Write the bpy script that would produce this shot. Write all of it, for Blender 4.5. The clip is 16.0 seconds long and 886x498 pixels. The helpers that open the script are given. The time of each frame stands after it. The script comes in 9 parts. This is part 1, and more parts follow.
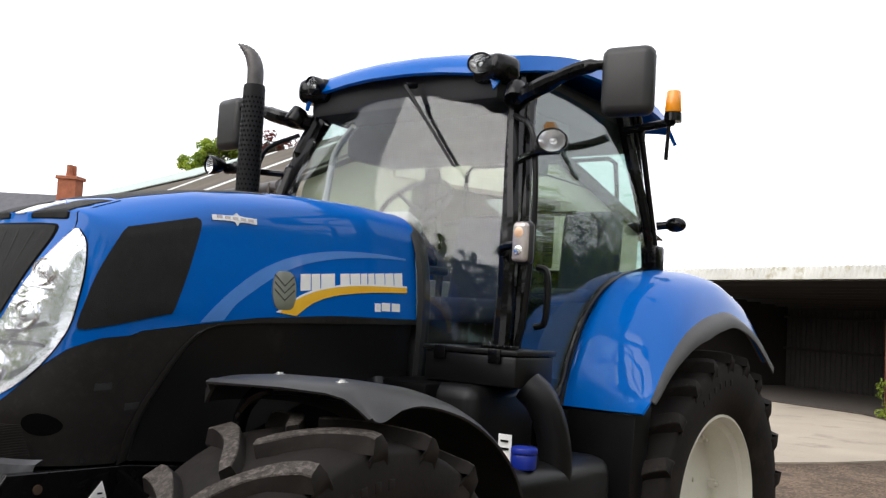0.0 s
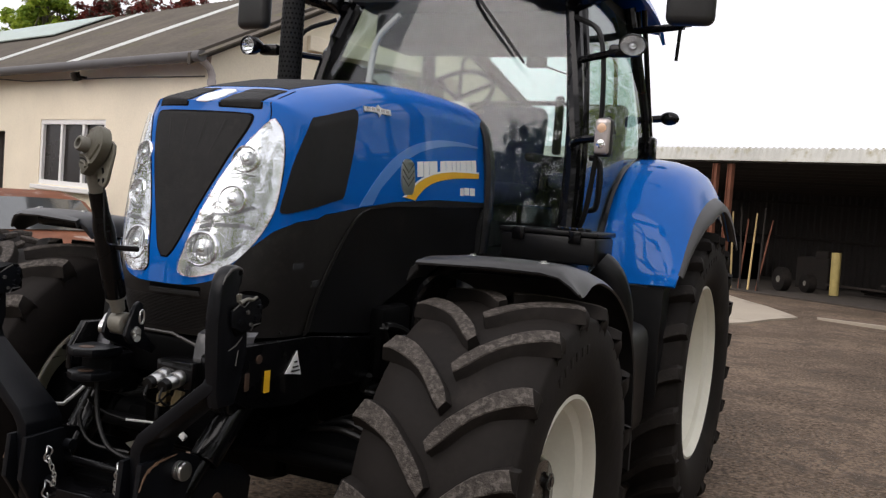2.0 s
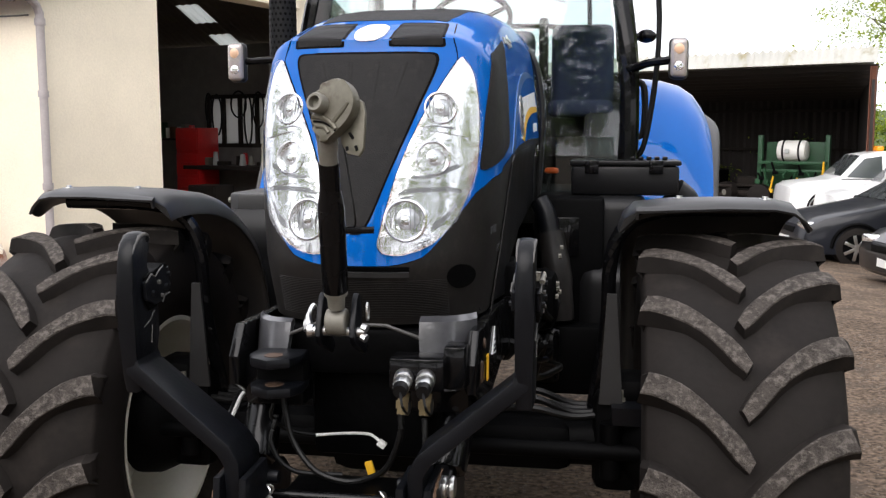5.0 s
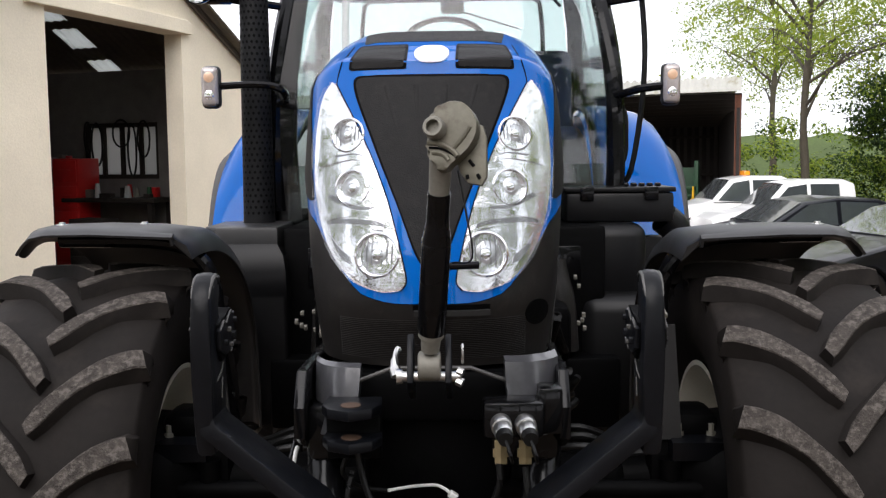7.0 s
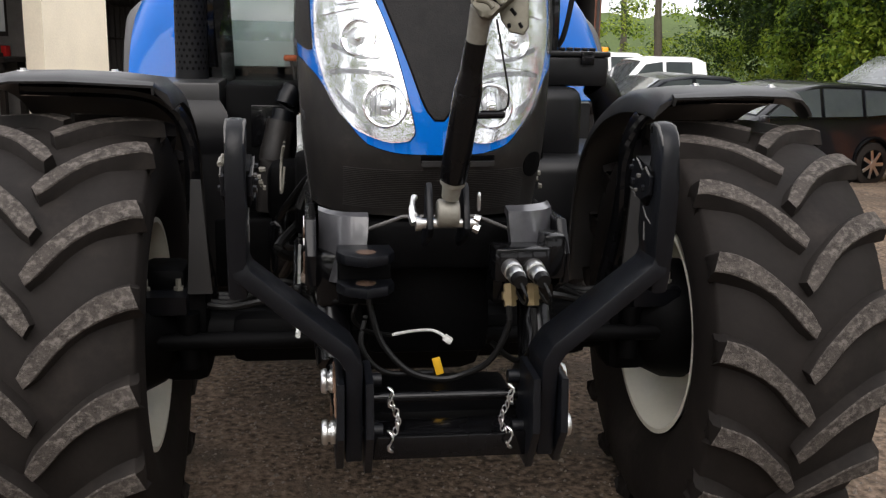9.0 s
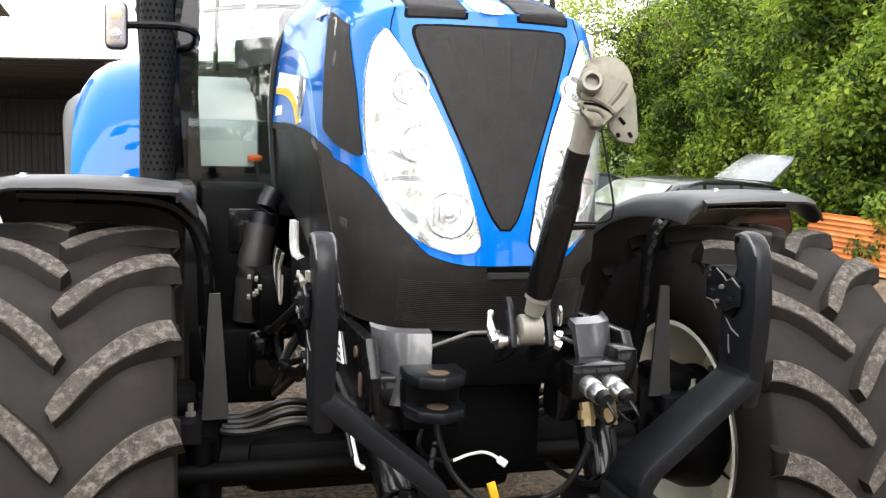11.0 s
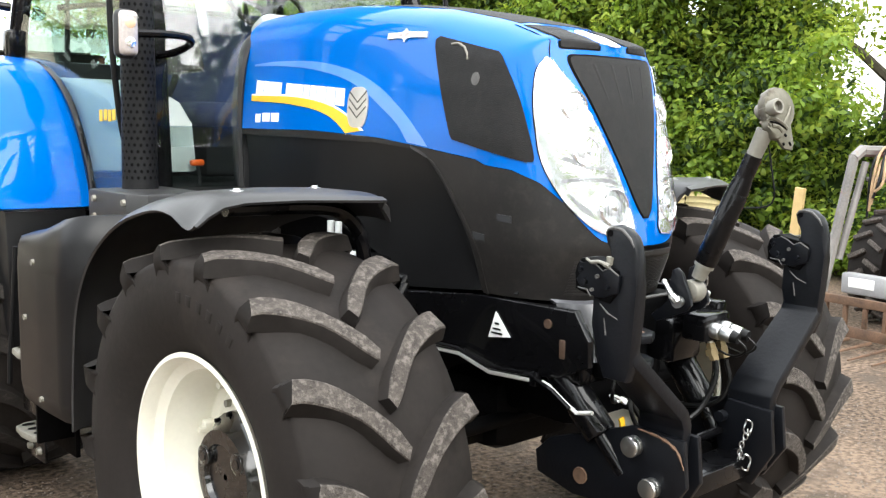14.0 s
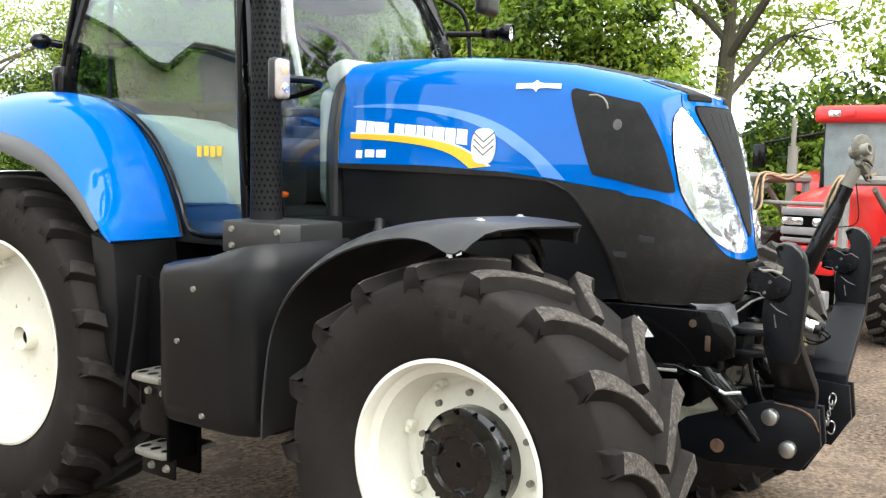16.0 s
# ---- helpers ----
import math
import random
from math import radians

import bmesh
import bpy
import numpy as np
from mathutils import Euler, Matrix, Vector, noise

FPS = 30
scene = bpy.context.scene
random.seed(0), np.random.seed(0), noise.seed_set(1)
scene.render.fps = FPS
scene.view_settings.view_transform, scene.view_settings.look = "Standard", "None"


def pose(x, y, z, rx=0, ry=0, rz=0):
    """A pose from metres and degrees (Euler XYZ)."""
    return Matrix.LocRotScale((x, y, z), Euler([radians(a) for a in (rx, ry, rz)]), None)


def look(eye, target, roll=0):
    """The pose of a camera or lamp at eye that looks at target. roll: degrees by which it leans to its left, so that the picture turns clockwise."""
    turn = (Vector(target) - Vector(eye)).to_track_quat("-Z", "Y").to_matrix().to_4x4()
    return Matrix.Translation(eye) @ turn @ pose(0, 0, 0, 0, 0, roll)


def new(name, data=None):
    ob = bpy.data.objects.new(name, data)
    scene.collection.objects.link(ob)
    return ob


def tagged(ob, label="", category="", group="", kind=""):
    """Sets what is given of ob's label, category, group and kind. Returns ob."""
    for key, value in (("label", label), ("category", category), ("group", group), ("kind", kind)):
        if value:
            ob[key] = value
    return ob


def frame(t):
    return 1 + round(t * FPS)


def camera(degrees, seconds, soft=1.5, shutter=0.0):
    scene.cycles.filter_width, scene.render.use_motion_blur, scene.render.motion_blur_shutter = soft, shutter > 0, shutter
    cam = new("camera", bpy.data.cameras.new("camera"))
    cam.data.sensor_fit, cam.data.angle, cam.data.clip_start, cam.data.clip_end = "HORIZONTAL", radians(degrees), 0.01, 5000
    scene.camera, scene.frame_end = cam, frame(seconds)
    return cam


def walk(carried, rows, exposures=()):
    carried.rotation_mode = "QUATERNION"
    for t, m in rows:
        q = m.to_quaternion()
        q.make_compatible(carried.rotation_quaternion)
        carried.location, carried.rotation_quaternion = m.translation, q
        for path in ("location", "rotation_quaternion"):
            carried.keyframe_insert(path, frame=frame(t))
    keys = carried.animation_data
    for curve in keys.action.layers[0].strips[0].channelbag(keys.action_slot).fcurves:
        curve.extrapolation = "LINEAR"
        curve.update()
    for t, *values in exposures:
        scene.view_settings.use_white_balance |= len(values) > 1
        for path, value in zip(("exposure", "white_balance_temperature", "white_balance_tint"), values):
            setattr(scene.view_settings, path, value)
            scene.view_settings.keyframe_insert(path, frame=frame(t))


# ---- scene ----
cam = camera(49.20, 16.0, soft=1.3)
ROWS = [
    (0, 3.128, -2.158, 1.741, 93.76, -3.32, 37.20),
    (0.5, 2.887, -2.435, 1.720, 92.37, -4.12, 34.39),
    (1, 2.676, -2.669, 1.742, 90.32, -3.57, 30.84),
    (1.5, 2.452, -2.950, 1.737, 88.85, -3.02, 27.71),
    (2, 2.265, -3.162, 1.725, 86.82, -4.25, 25.52),
    (2.5, 1.972, -3.238, 1.703, 86.29, -2.13, 21.77),
    (3, 1.744, -3.306, 1.714, 85.42, -1.57, 19.10),
    (3.5, 1.412, -3.367, 1.720, 85.21, -1.34, 15.80),
    (4, 1.159, -3.382, 1.711, 84.18, -2.90, 12.40),
    (4.5, 0.881, -3.288, 1.698, 82.93, -0.89, 10.53),
    (4.7, 0.809, -3.249, 1.723, 82.88, -0.30, 10.52),
    (6.8, 0.120, -3.081, 1.749, 85.67, 1.00, 1.59),
    (7, 0.087, -3.077, 1.732, 84.69, 0.56, 1.23),
    (7.5, -0.041, -3.086, 1.690, 81.70, 0.32, -1.33),
    (8, -0.182, -3.116, 1.679, 78.62, 0.26, -5.08),
    (8.2, -0.228, -3.155, 1.675, 77.87, -0.34, -6.14),
    (10.3, -0.597, -2.941, 1.681, 77.03, 0.39, -12.96),
    (10.5, -0.666, -2.895, 1.681, 78.66, 0.21, -14.75),
    (11, -0.829, -2.857, 1.693, 82.97, -1.74, -16.18),
    (11.5, -1.098, -2.873, 1.731, 82.94, -0.15, -21.71),
    (12, -1.329, -2.839, 1.717, 81.48, -1.80, -26.10),
    (12.5, -1.643, -2.703, 1.720, 81.17, 2.15, -31.48),
    (13, -1.976, -2.628, 1.723, 82.15, -0.67, -35.56),
    (13.5, -2.326, -2.587, 1.741, 82.26, 0.87, -40.04),
    (14, -2.567, -2.440, 1.727, 82.76, -1.06, -42.21),
    (14.5, -2.816, -2.242, 1.740, 81.74, 0.03, -46.22),
    (15, -3.192, -2.115, 1.744, 81.22, -1.09, -49.03),
    (15.5, -3.540, -2.013, 1.742, 81.90, -1.07, -51.30),
    (16, -3.878, -1.801, 1.753, 84.40, -1.03, -54.90),
]
walk(cam, [(t, pose(x, y, z, rx, ry, rz)) for t, x, y, z, rx, ry, rz in ROWS], exposures=[(0, 0.15, 6400, 12), (0.5, -0.1, 6450, 13), (1.0, -0.37, 6450, 14), (2, -0.28, 6500, 15), (3.5, 0.22, 6450, 14), (4.5, 0.4, 6400, 14), (7, 0.15, 6300, 14), (8, 0.0, 6450, 14), (10.5, 1.35, 6450, 11), (11.5, 1.5, 6450, 10), (13, 1.5, 6350, 8), (15, 1.5, 6300, 7), (16, 1.35, 6300, 6)])

# ---- world, sun, exposure ----
world = bpy.data.worlds.new("sky")
scene.world = world
world.use_nodes = True
wn, wl = world.node_tree.nodes, world.node_tree.links
sky = wn.new("ShaderNodeTexSky")
sky.sky_type, sky.sun_disc = "NISHITA", False
sky.sun_elevation, sky.sun_rotation = radians(39), radians(192.5)
sky.dust_density, sky.air_density = 4.0, 1.0
cloud_at = wn.new("ShaderNodeTexCoord")
cloud = wn.new("ShaderNodeTexNoise")
cloud.inputs["Scale"].default_value, cloud.inputs["Detail"].default_value = 2.2, 5.0
ramp = wn.new("ShaderNodeValToRGB")
ramp.color_ramp.elements[0].position, ramp.color_ramp.elements[0].color = 0.3, (12.6, 12.8, 13.2, 1)
ramp.color_ramp.elements[1].position, ramp.color_ramp.elements[1].color = 0.62, (17.0, 17.1, 17.3, 1)
over = wn.new("ShaderNodeMixRGB")
over.inputs["Fac"].default_value = 0.88
wl.new(cloud_at.outputs["Generated"], cloud.inputs["Vector"])
wl.new(cloud.outputs["Fac"], ramp.inputs["Fac"])
wl.new(sky.outputs["Color"], over.inputs["Color1"])
wl.new(ramp.outputs["Color"], over.inputs["Color2"])
wl.new(over.outputs["Color"], wn["Background"].inputs["Color"])
wn["Background"].inputs["Strength"].default_value = 0.1

sun = new("sun", bpy.data.lights.new("sun", "SUN"))
sun.data.energy, sun.data.angle, sun.data.color = 2.1, radians(60), (1.0, 0.96, 0.9)
sun.matrix_world = look((-2, -9, 7.5), (0, 0, 0))


# ---- materials ----
def material(name, base, rough=0.5, metal=0.0, var=0.12, scale=6.0, fine=60.0, bump=0.0, dist=0.01, coat=0.0, spec=0.5, dirt=None, dirt_at=0.62, dirt_scale=2.5, each=0.0, grain=0.5):
    """A surface with variation at two scales, and stains of the colour dirt."""
    m = bpy.data.materials.new(name)
    m.use_nodes = True
    n, l = m.node_tree.nodes, m.node_tree.links
    b = n["Principled BSDF"]
    b.inputs["Roughness"].default_value, b.inputs["Metallic"].default_value = rough, metal
    b.inputs["Coat Weight"].default_value, b.inputs["Coat Roughness"].default_value = coat, 0.04
    b.inputs["Specular IOR Level"].default_value = spec
    at = n.new("ShaderNodeTexCoord")
    big, small = n.new("ShaderNodeTexNoise"), n.new("ShaderNodeTexNoise")
    big.inputs["Scale"].default_value, big.inputs["Detail"].default_value = scale, 4
    small.inputs["Scale"].default_value, small.inputs["Detail"].default_value = fine, 5
    for x in (big, small):
        l.new(at.outputs["Object"], x.inputs["Vector"])
    tone = n.new("ShaderNodeMath")
    tone.operation = "MULTIPLY_ADD"
    l.new(small.outputs["Fac"], tone.inputs[0])
    tone.inputs[1].default_value = grain
    l.new(big.outputs["Fac"], tone.inputs[2])
    span = n.new("ShaderNodeMapRange")
    span.inputs["From Min"].default_value, span.inputs["From Max"].default_value = 0.2 + 0.5 * grain, 0.8 + 0.5 * grain
    span.inputs["To Min"].default_value, span.inputs["To Max"].default_value = 1 - var, 1 + var
    l.new(tone.outputs[0], span.inputs["Value"])
    last = span.outputs["Result"]
    if each:
        info = n.new("ShaderNodeObjectInfo")
        one = n.new("ShaderNodeMapRange")
        one.inputs["To Min"].default_value, one.inputs["To Max"].default_value = 1 - each, 1 + each
        l.new(info.outputs["Random"], one.inputs["Value"])
        mul = n.new("ShaderNodeMath")
        mul.operation = "MULTIPLY"
        l.new(last, mul.inputs[0])
        l.new(one.outputs["Result"], mul.inputs[1])
        last = mul.outputs[0]
    col = n.new("ShaderNodeVectorMath")
    col.operation = "SCALE"
    col.inputs[0].default_value = base
    l.new(last, col.inputs["Scale"])
    out = col.outputs["Vector"]
    if dirt:
        spots = n.new("ShaderNodeTexNoise")
        spots.inputs["Scale"].default_value, spots.inputs["Detail"].default_value, spots.inputs["Roughness"].default_value = dirt_scale, 8, 0.65
        l.new(at.outputs["Object"], spots.inputs["Vector"])
        edge = n.new("ShaderNodeMapRange")
        edge.inputs["From Min"].default_value, edge.inputs["From Max"].default_value = dirt_at, dirt_at + 0.14
        l.new(spots.outputs["Fac"], edge.inputs["Value"])
        mix = n.new("ShaderNodeMixRGB")
        l.new(edge.outputs["Result"], mix.inputs["Fac"])
        l.new(out, mix.inputs["Color1"])
        mix.inputs["Color2"].default_value = (*dirt, 1)
        out = mix.outputs["Color"]
    l.new(out, b.inputs["Base Color"])
    uneven = n.new("ShaderNodeMapRange")
    uneven.inputs["To Min"].default_value, uneven.inputs["To Max"].default_value = max(0.02, rough - 0.08), min(1, rough + 0.1)
    l.new(big.outputs["Fac"], uneven.inputs["Value"])
    l.new(uneven.outputs["Result"], b.inputs["Roughness"])
    if bump:
        bp = n.new("ShaderNodeBump")
        bp.inputs["Strength"].default_value, bp.inputs["Distance"].default_value = bump, dist
        l.new(small.outputs["Fac"], bp.inputs["Height"])
        l.new(bp.outputs["Normal"], b.inputs["Normal"])
    return m


def glass_material(name, tint=(0.86, 0.93, 0.92), rough=0.0, most=0.75, least=0.045):
    """Thin clear glass: more gloss towards grazing angles."""
    m = bpy.data.materials.new(name)
    m.use_nodes = True
    n, l = m.node_tree.nodes, m.node_tree.links
    clear, gloss, mix, face = n.new("ShaderNodeBsdfTransparent"), n.new("ShaderNodeBsdfGlossy"), n.new("ShaderNodeMixShader"), n.new("ShaderNodeLayerWeight")
    clear.inputs["Color"].default_value = (*tint, 1)
    gloss.inputs["Roughness"].default_value = rough
    face.inputs["Blend"].default_value = 0.5
    steep, share = n.new("ShaderNodeMath"), n.new("ShaderNodeMath")
    steep.operation, share.operation = "POWER", "MULTIPLY_ADD"
    steep.inputs[1].default_value = 4.0
    share.inputs[1].default_value, share.inputs[2].default_value = most, least
    l.new(face.outputs["Facing"], steep.inputs[0])
    l.new(steep.outputs[0], share.inputs[0])
    l.new(share.outputs[0], mix.inputs[0])
    l.new(clear.outputs[0], mix.inputs[1])
    l.new(gloss.outputs[0], mix.inputs[2])
    l.new(mix.outputs[0], n["Material Output"].inputs["Surface"])
    return m


def leaf_material(name, base, var=0.4):
    """Thin leaves, that let some light through."""
    m = material(name, base, 0.55, var=var, scale=1.2, fine=9, spec=0.3)
    n, l = m.node_tree.nodes, m.node_tree.links
    thin, mix = n.new("ShaderNodeBsdfTranslucent"), n.new("ShaderNodeMixShader")
    thin.inputs["Color"].default_value = (base[0] * 2.0, base[1] * 1.9, base[2] * 1.2, 1)
    mix.inputs[0].default_value = 0.45
    l.new(n["Principled BSDF"].outputs[0], mix.inputs[1])
    l.new(thin.outputs[0], mix.inputs[2])
    l.new(mix.outputs[0], n["Material Output"].inputs["Surface"])
    return m


BLUE = material("blue_paint", (0.0, 0.103, 0.43), 0.4, var=0.05, scale=3, fine=200, coat=0.62, spec=0.02)
BLUE.node_tree.nodes["Principled BSDF"].inputs["Coat IOR"].default_value = 1.45
LIT_BLUE = material("lit_ridge_blue", (0.07, 0.22, 0.60), 0.35, var=0.06, coat=0.8)
SKIRT = material("black_plastic", (0.0115, 0.0102, 0.0096), 0.46, var=0.3, scale=4, fine=110, bump=0.15, dist=0.002, dirt=(0.0175, 0.0155, 0.0140), dirt_at=0.5, dirt_scale=26, spec=0.3)
FENDER = material("grey_black_plastic", (0.021, 0.0208, 0.021), 0.4, var=0.2, fine=160, bump=0.12, dist=0.001, spec=0.42, dirt=(0.042, 0.039, 0.036), dirt_at=0.62, dirt_scale=4)
GLOSS = material("black_gloss_paint", (0.003, 0.003, 0.0035), 0.25, var=0.2, coat=0.3, dirt=(0.065, 0.055, 0.047), dirt_at=0.72, dirt_scale=24, spec=0.1)
STACK = material("black_exhaust_guard", (0.007, 0.007, 0.0075), 0.5, var=0.3, fine=90, bump=0.1, dist=0.002, spec=0.15)
IRON = material("black_iron", (0.0035, 0.004, 0.0055), 0.36, var=0.3, scale=9, fine=80, bump=0.25, dist=0.003, dirt=(0.115, 0.102, 0.090), dirt_at=0.705, dirt_scale=34, spec=0.22)
GRIME = material("greasy_black_metal", (0.0016, 0.0016, 0.0018), 0.55, var=0.4, scale=9, fine=40, bump=0.3, dist=0.005, dirt=(0.012, 0.010, 0.008), dirt_at=0.66, dirt_scale=5, spec=0.06)
RUBBER = material("tyre_rubber", (0.0135, 0.0112, 0.0100), 0.72, var=0.3, scale=5, fine=50, bump=0.25, dist=0.003, dirt=(0.026, 0.0215, 0.0185), dirt_at=0.55, dirt_scale=3, spec=0.15)
LUG = material("worn_tread_rubber", (0.058, 0.050, 0.044), 0.85, var=0.6, scale=30, fine=170, bump=1.0, dist=0.006, dirt=(0.122, 0.108, 0.096), dirt_at=0.5, dirt_scale=60, spec=0.2)
LUG_DARK = material("dark_tread_rubber", (0.022, 0.019, 0.017), 0.8, var=0.4, scale=14, fine=110, bump=0.6, dist=0.005, dirt=(0.060, 0.052, 0.045), dirt_at=0.6, dirt_scale=12, spec=0.2)
RIM = material("cream_rim_paint", (0.72, 0.70, 0.60), 0.42, var=0.07, scale=5, coat=0.2, dirt=(0.35, 0.31, 0.24), dirt_at=0.68, dirt_scale=6)
GRILLE = material("grille_mesh", (0.011, 0.0105, 0.0105), 0.6, var=0.4, scale=14, fine=260, bump=0.6, dist=0.002, spec=0.2, dirt=(0.0145, 0.0135, 0.013), dirt_at=0.5, dirt_scale=30)
GLASS = glass_material("cab_glass", (0.955, 0.97, 0.968), 0.0, 0.38)
DOORGLASS = glass_material("tinted_door_glass", (0.79, 0.875, 0.85), 0.0, 0.6, 0.085)
LENS = glass_material("lamp_lens", (0.93, 0.95, 0.96))
WALL = material("cream_render", (0.90, 0.81, 0.64), 0.9, var=0.1, scale=1.2, fine=45, bump=0.5, dist=0.006, dirt=(0.68, 0.60, 0.47), dirt_at=0.64, dirt_scale=1.1)
GROUND = material("gravel_yard", (0.130, 0.095, 0.069), 0.95, var=0.65, scale=0.7, fine=30, bump=1.0, dist=0.02, dirt=(0.086, 0.067, 0.052), dirt_at=0.5, dirt_scale=3.0, spec=0.15, grain=1.7)
CONCRETE = material("pale_concrete", (0.36, 0.31, 0.245), 0.9, var=0.15, scale=0.7, fine=25, bump=0.3, dirt=(0.22, 0.19, 0.15), dirt_at=0.56, dirt_scale=0.9)
SLATE = material("mossy_roof", (0.10, 0.085, 0.068), 0.9, var=0.35, scale=1.5, fine=18, bump=0.5, dirt=(0.11, 0.10, 0.055), dirt_at=0.56)
TIN = material("corrugated_sheet", (0.50, 0.50, 0.46), 0.6, var=0.25, scale=0.8, dirt=(0.30, 0.27, 0.17), dirt_at=0.54)
RUST = material("rusty_steel", (0.15, 0.055, 0.03), 0.8, var=0.4, scale=4, fine=60, bump=0.3)
DARKWOOD = material("old_dark_boards", (0.018, 0.013, 0.010), 0.9, var=0.4, each=0.3)
SILVER = material("bright_metal", (0.62, 0.62, 0.61), 0.32, 1.0, var=0.1)
CAST = material("cast_steel", (0.21, 0.20, 0.17), 0.6, 0.4, var=0.2, fine=90, bump=0.3, dist=0.002, dirt=(0.12, 0.09, 0.06), dirt_at=0.62, dirt_scale=12)
CHROME = material("reflector_chrome", (0.92, 0.92, 0.93), 0.12, 0.85, var=0.03)
WHITE = material("white_paint", (0.82, 0.82, 0.80), 0.45, var=0.04)
YELLOW = material("yellow_film", (0.80, 0.45, 0.02), 0.45, var=0.05)
AMBER = material("amber_plastic", (0.85, 0.30, 0.01), 0.25, var=0.1, coat=0.5)
CABIN = material("cab_plastic", (0.014, 0.0145, 0.016), 0.7, var=0.1)
PALE = material("pale_grey_plastic", (0.42, 0.44, 0.43), 0.6, var=0.08)
SEAT = material("dark_seat_cloth", (0.018, 0.026, 0.060), 0.9, var=0.15, fine=150, bump=0.4)
PANEL = material("black_panel_plastic", (0.006, 0.006, 0.0065), 0.36, var=0.3, scale=5, spec=0.24, dirt=(0.02, 0.018, 0.016), dirt_at=0.66, dirt_scale=4)
BRONZE = material("olive_cast_steel", (0.135, 0.125, 0.095), 0.5, 0.4, var=0.25, fine=70, bump=0.35, dist=0.003, dirt=(0.07, 0.055, 0.04), dirt_at=0.55, dirt_scale=14)
ZINC = material("zinc_pipe", (0.66, 0.66, 0.63), 0.4, 0.35, var=0.15)
HUBBLACK = material("glossy_hub_paint", (0.003, 0.003, 0.0034), 0.26, var=0.3, scale=10, coat=0.8, spec=0.3, dirt=(0.014, 0.012, 0.010), dirt_at=0.7, dirt_scale=9)
GRIP = material("orange_plastic", (0.75, 0.11, 0.01), 0.4, var=0.1)
GUARDLIP = material("grey_guard_plastic", (0.050, 0.049, 0.050), 0.5, var=0.15, fine=120, bump=0.1, dist=0.001, spec=0.4)
SCUFFED = material("scuffed_bare_iron", (0.085, 0.082, 0.078), 0.5, 0.3, var=0.4, scale=20, fine=90)
LOWGLASS = glass_material("lower_cab_glass", (0.70, 0.76, 0.75))
HOSE = material("black_hose", (0.004, 0.004, 0.004), 0.42, var=0.1, spec=0.25)


# ---- mesh tools ----
def part(name, bm, mat, parent=None, label="", smooth=True, angle=35, m=None):
    me = bpy.data.meshes.new(name)
    bmesh.ops.recalc_face_normals(bm, faces=bm.faces)
    bm.to_mesh(me)
    bm.free()
    ob = new(name, me)
    for x in mat if isinstance(mat, (list, tuple)) else [mat]:
        me.materials.append(x)
    if smooth:
        me.polygons.foreach_set("use_smooth", [True] * len(me.polygons))
        me.set_sharp_from_angle(angle=radians(angle))
    ob.parent = parent
    if m is not None:
        ob.matrix_basis = m
    if label:
        ob["label"] = label
    return ob


def empty(name, label, category, group="", m=None, parent=None):
    ob = new(name)
    ob.empty_display_size = 0.2
    if m is not None:
        ob.matrix_basis = m
    ob.parent = parent
    return tagged(ob, label, category, group) if label else ob


def box(bm, c, s, bevel=0.0, m=None, seg=2):
    r = bmesh.ops.create_cube(bm, size=1.0, matrix=(m or Matrix()) @ Matrix.Translation(c) @ Matrix.Diagonal((*s, 1)))
    if bevel:
        edges = list({e for v in r["verts"] for e in v.link_edges})
        bmesh.ops.bevel(bm, geom=edges, offset=bevel, segments=seg, affect="EDGES", profile=0.5)


def rod(bm, a, b, r0, r1=None, seg=16, bevel=0.0):
    a, b = Vector(a), Vector(b)
    r1 = r0 if r1 is None else r1
    turn = (b - a).to_track_quat("Z", "Y").to_matrix().to_4x4()
    r = bmesh.ops.create_cone(bm, cap_ends=True, segments=seg, radius1=r0, radius2=r1, depth=(b - a).length, matrix=Matrix.Translation((a + b) / 2) @ turn)
    if bevel:
        rim = [e for e in {e for v in r["verts"] for e in v.link_edges} if any(len(f.verts) > 4 for f in e.link_faces)]
        bmesh.ops.bevel(bm, geom=rim, offset=bevel, segments=2, affect="EDGES", profile=0.5)


def spline(pts, n):
    """A smooth curve through the points, n places along it."""
    p = [Vector(q) for q in pts]
    p = [2 * p[0] - p[1]] + p + [2 * p[-1] - p[-2]]
    out = []
    for i in range(n):
        u = i / (n - 1) * (len(p) - 3)
        k = min(int(u), len(p) - 4)
        t = u - k
        a, b, c, d = p[k:k + 4]
        out.append(0.5 * ((2 * b) + (c - a) * t + (2 * a - 5 * b + 4 * c - d) * t * t + (3 * b - a - 3 * c + d) * t ** 3))
    return out


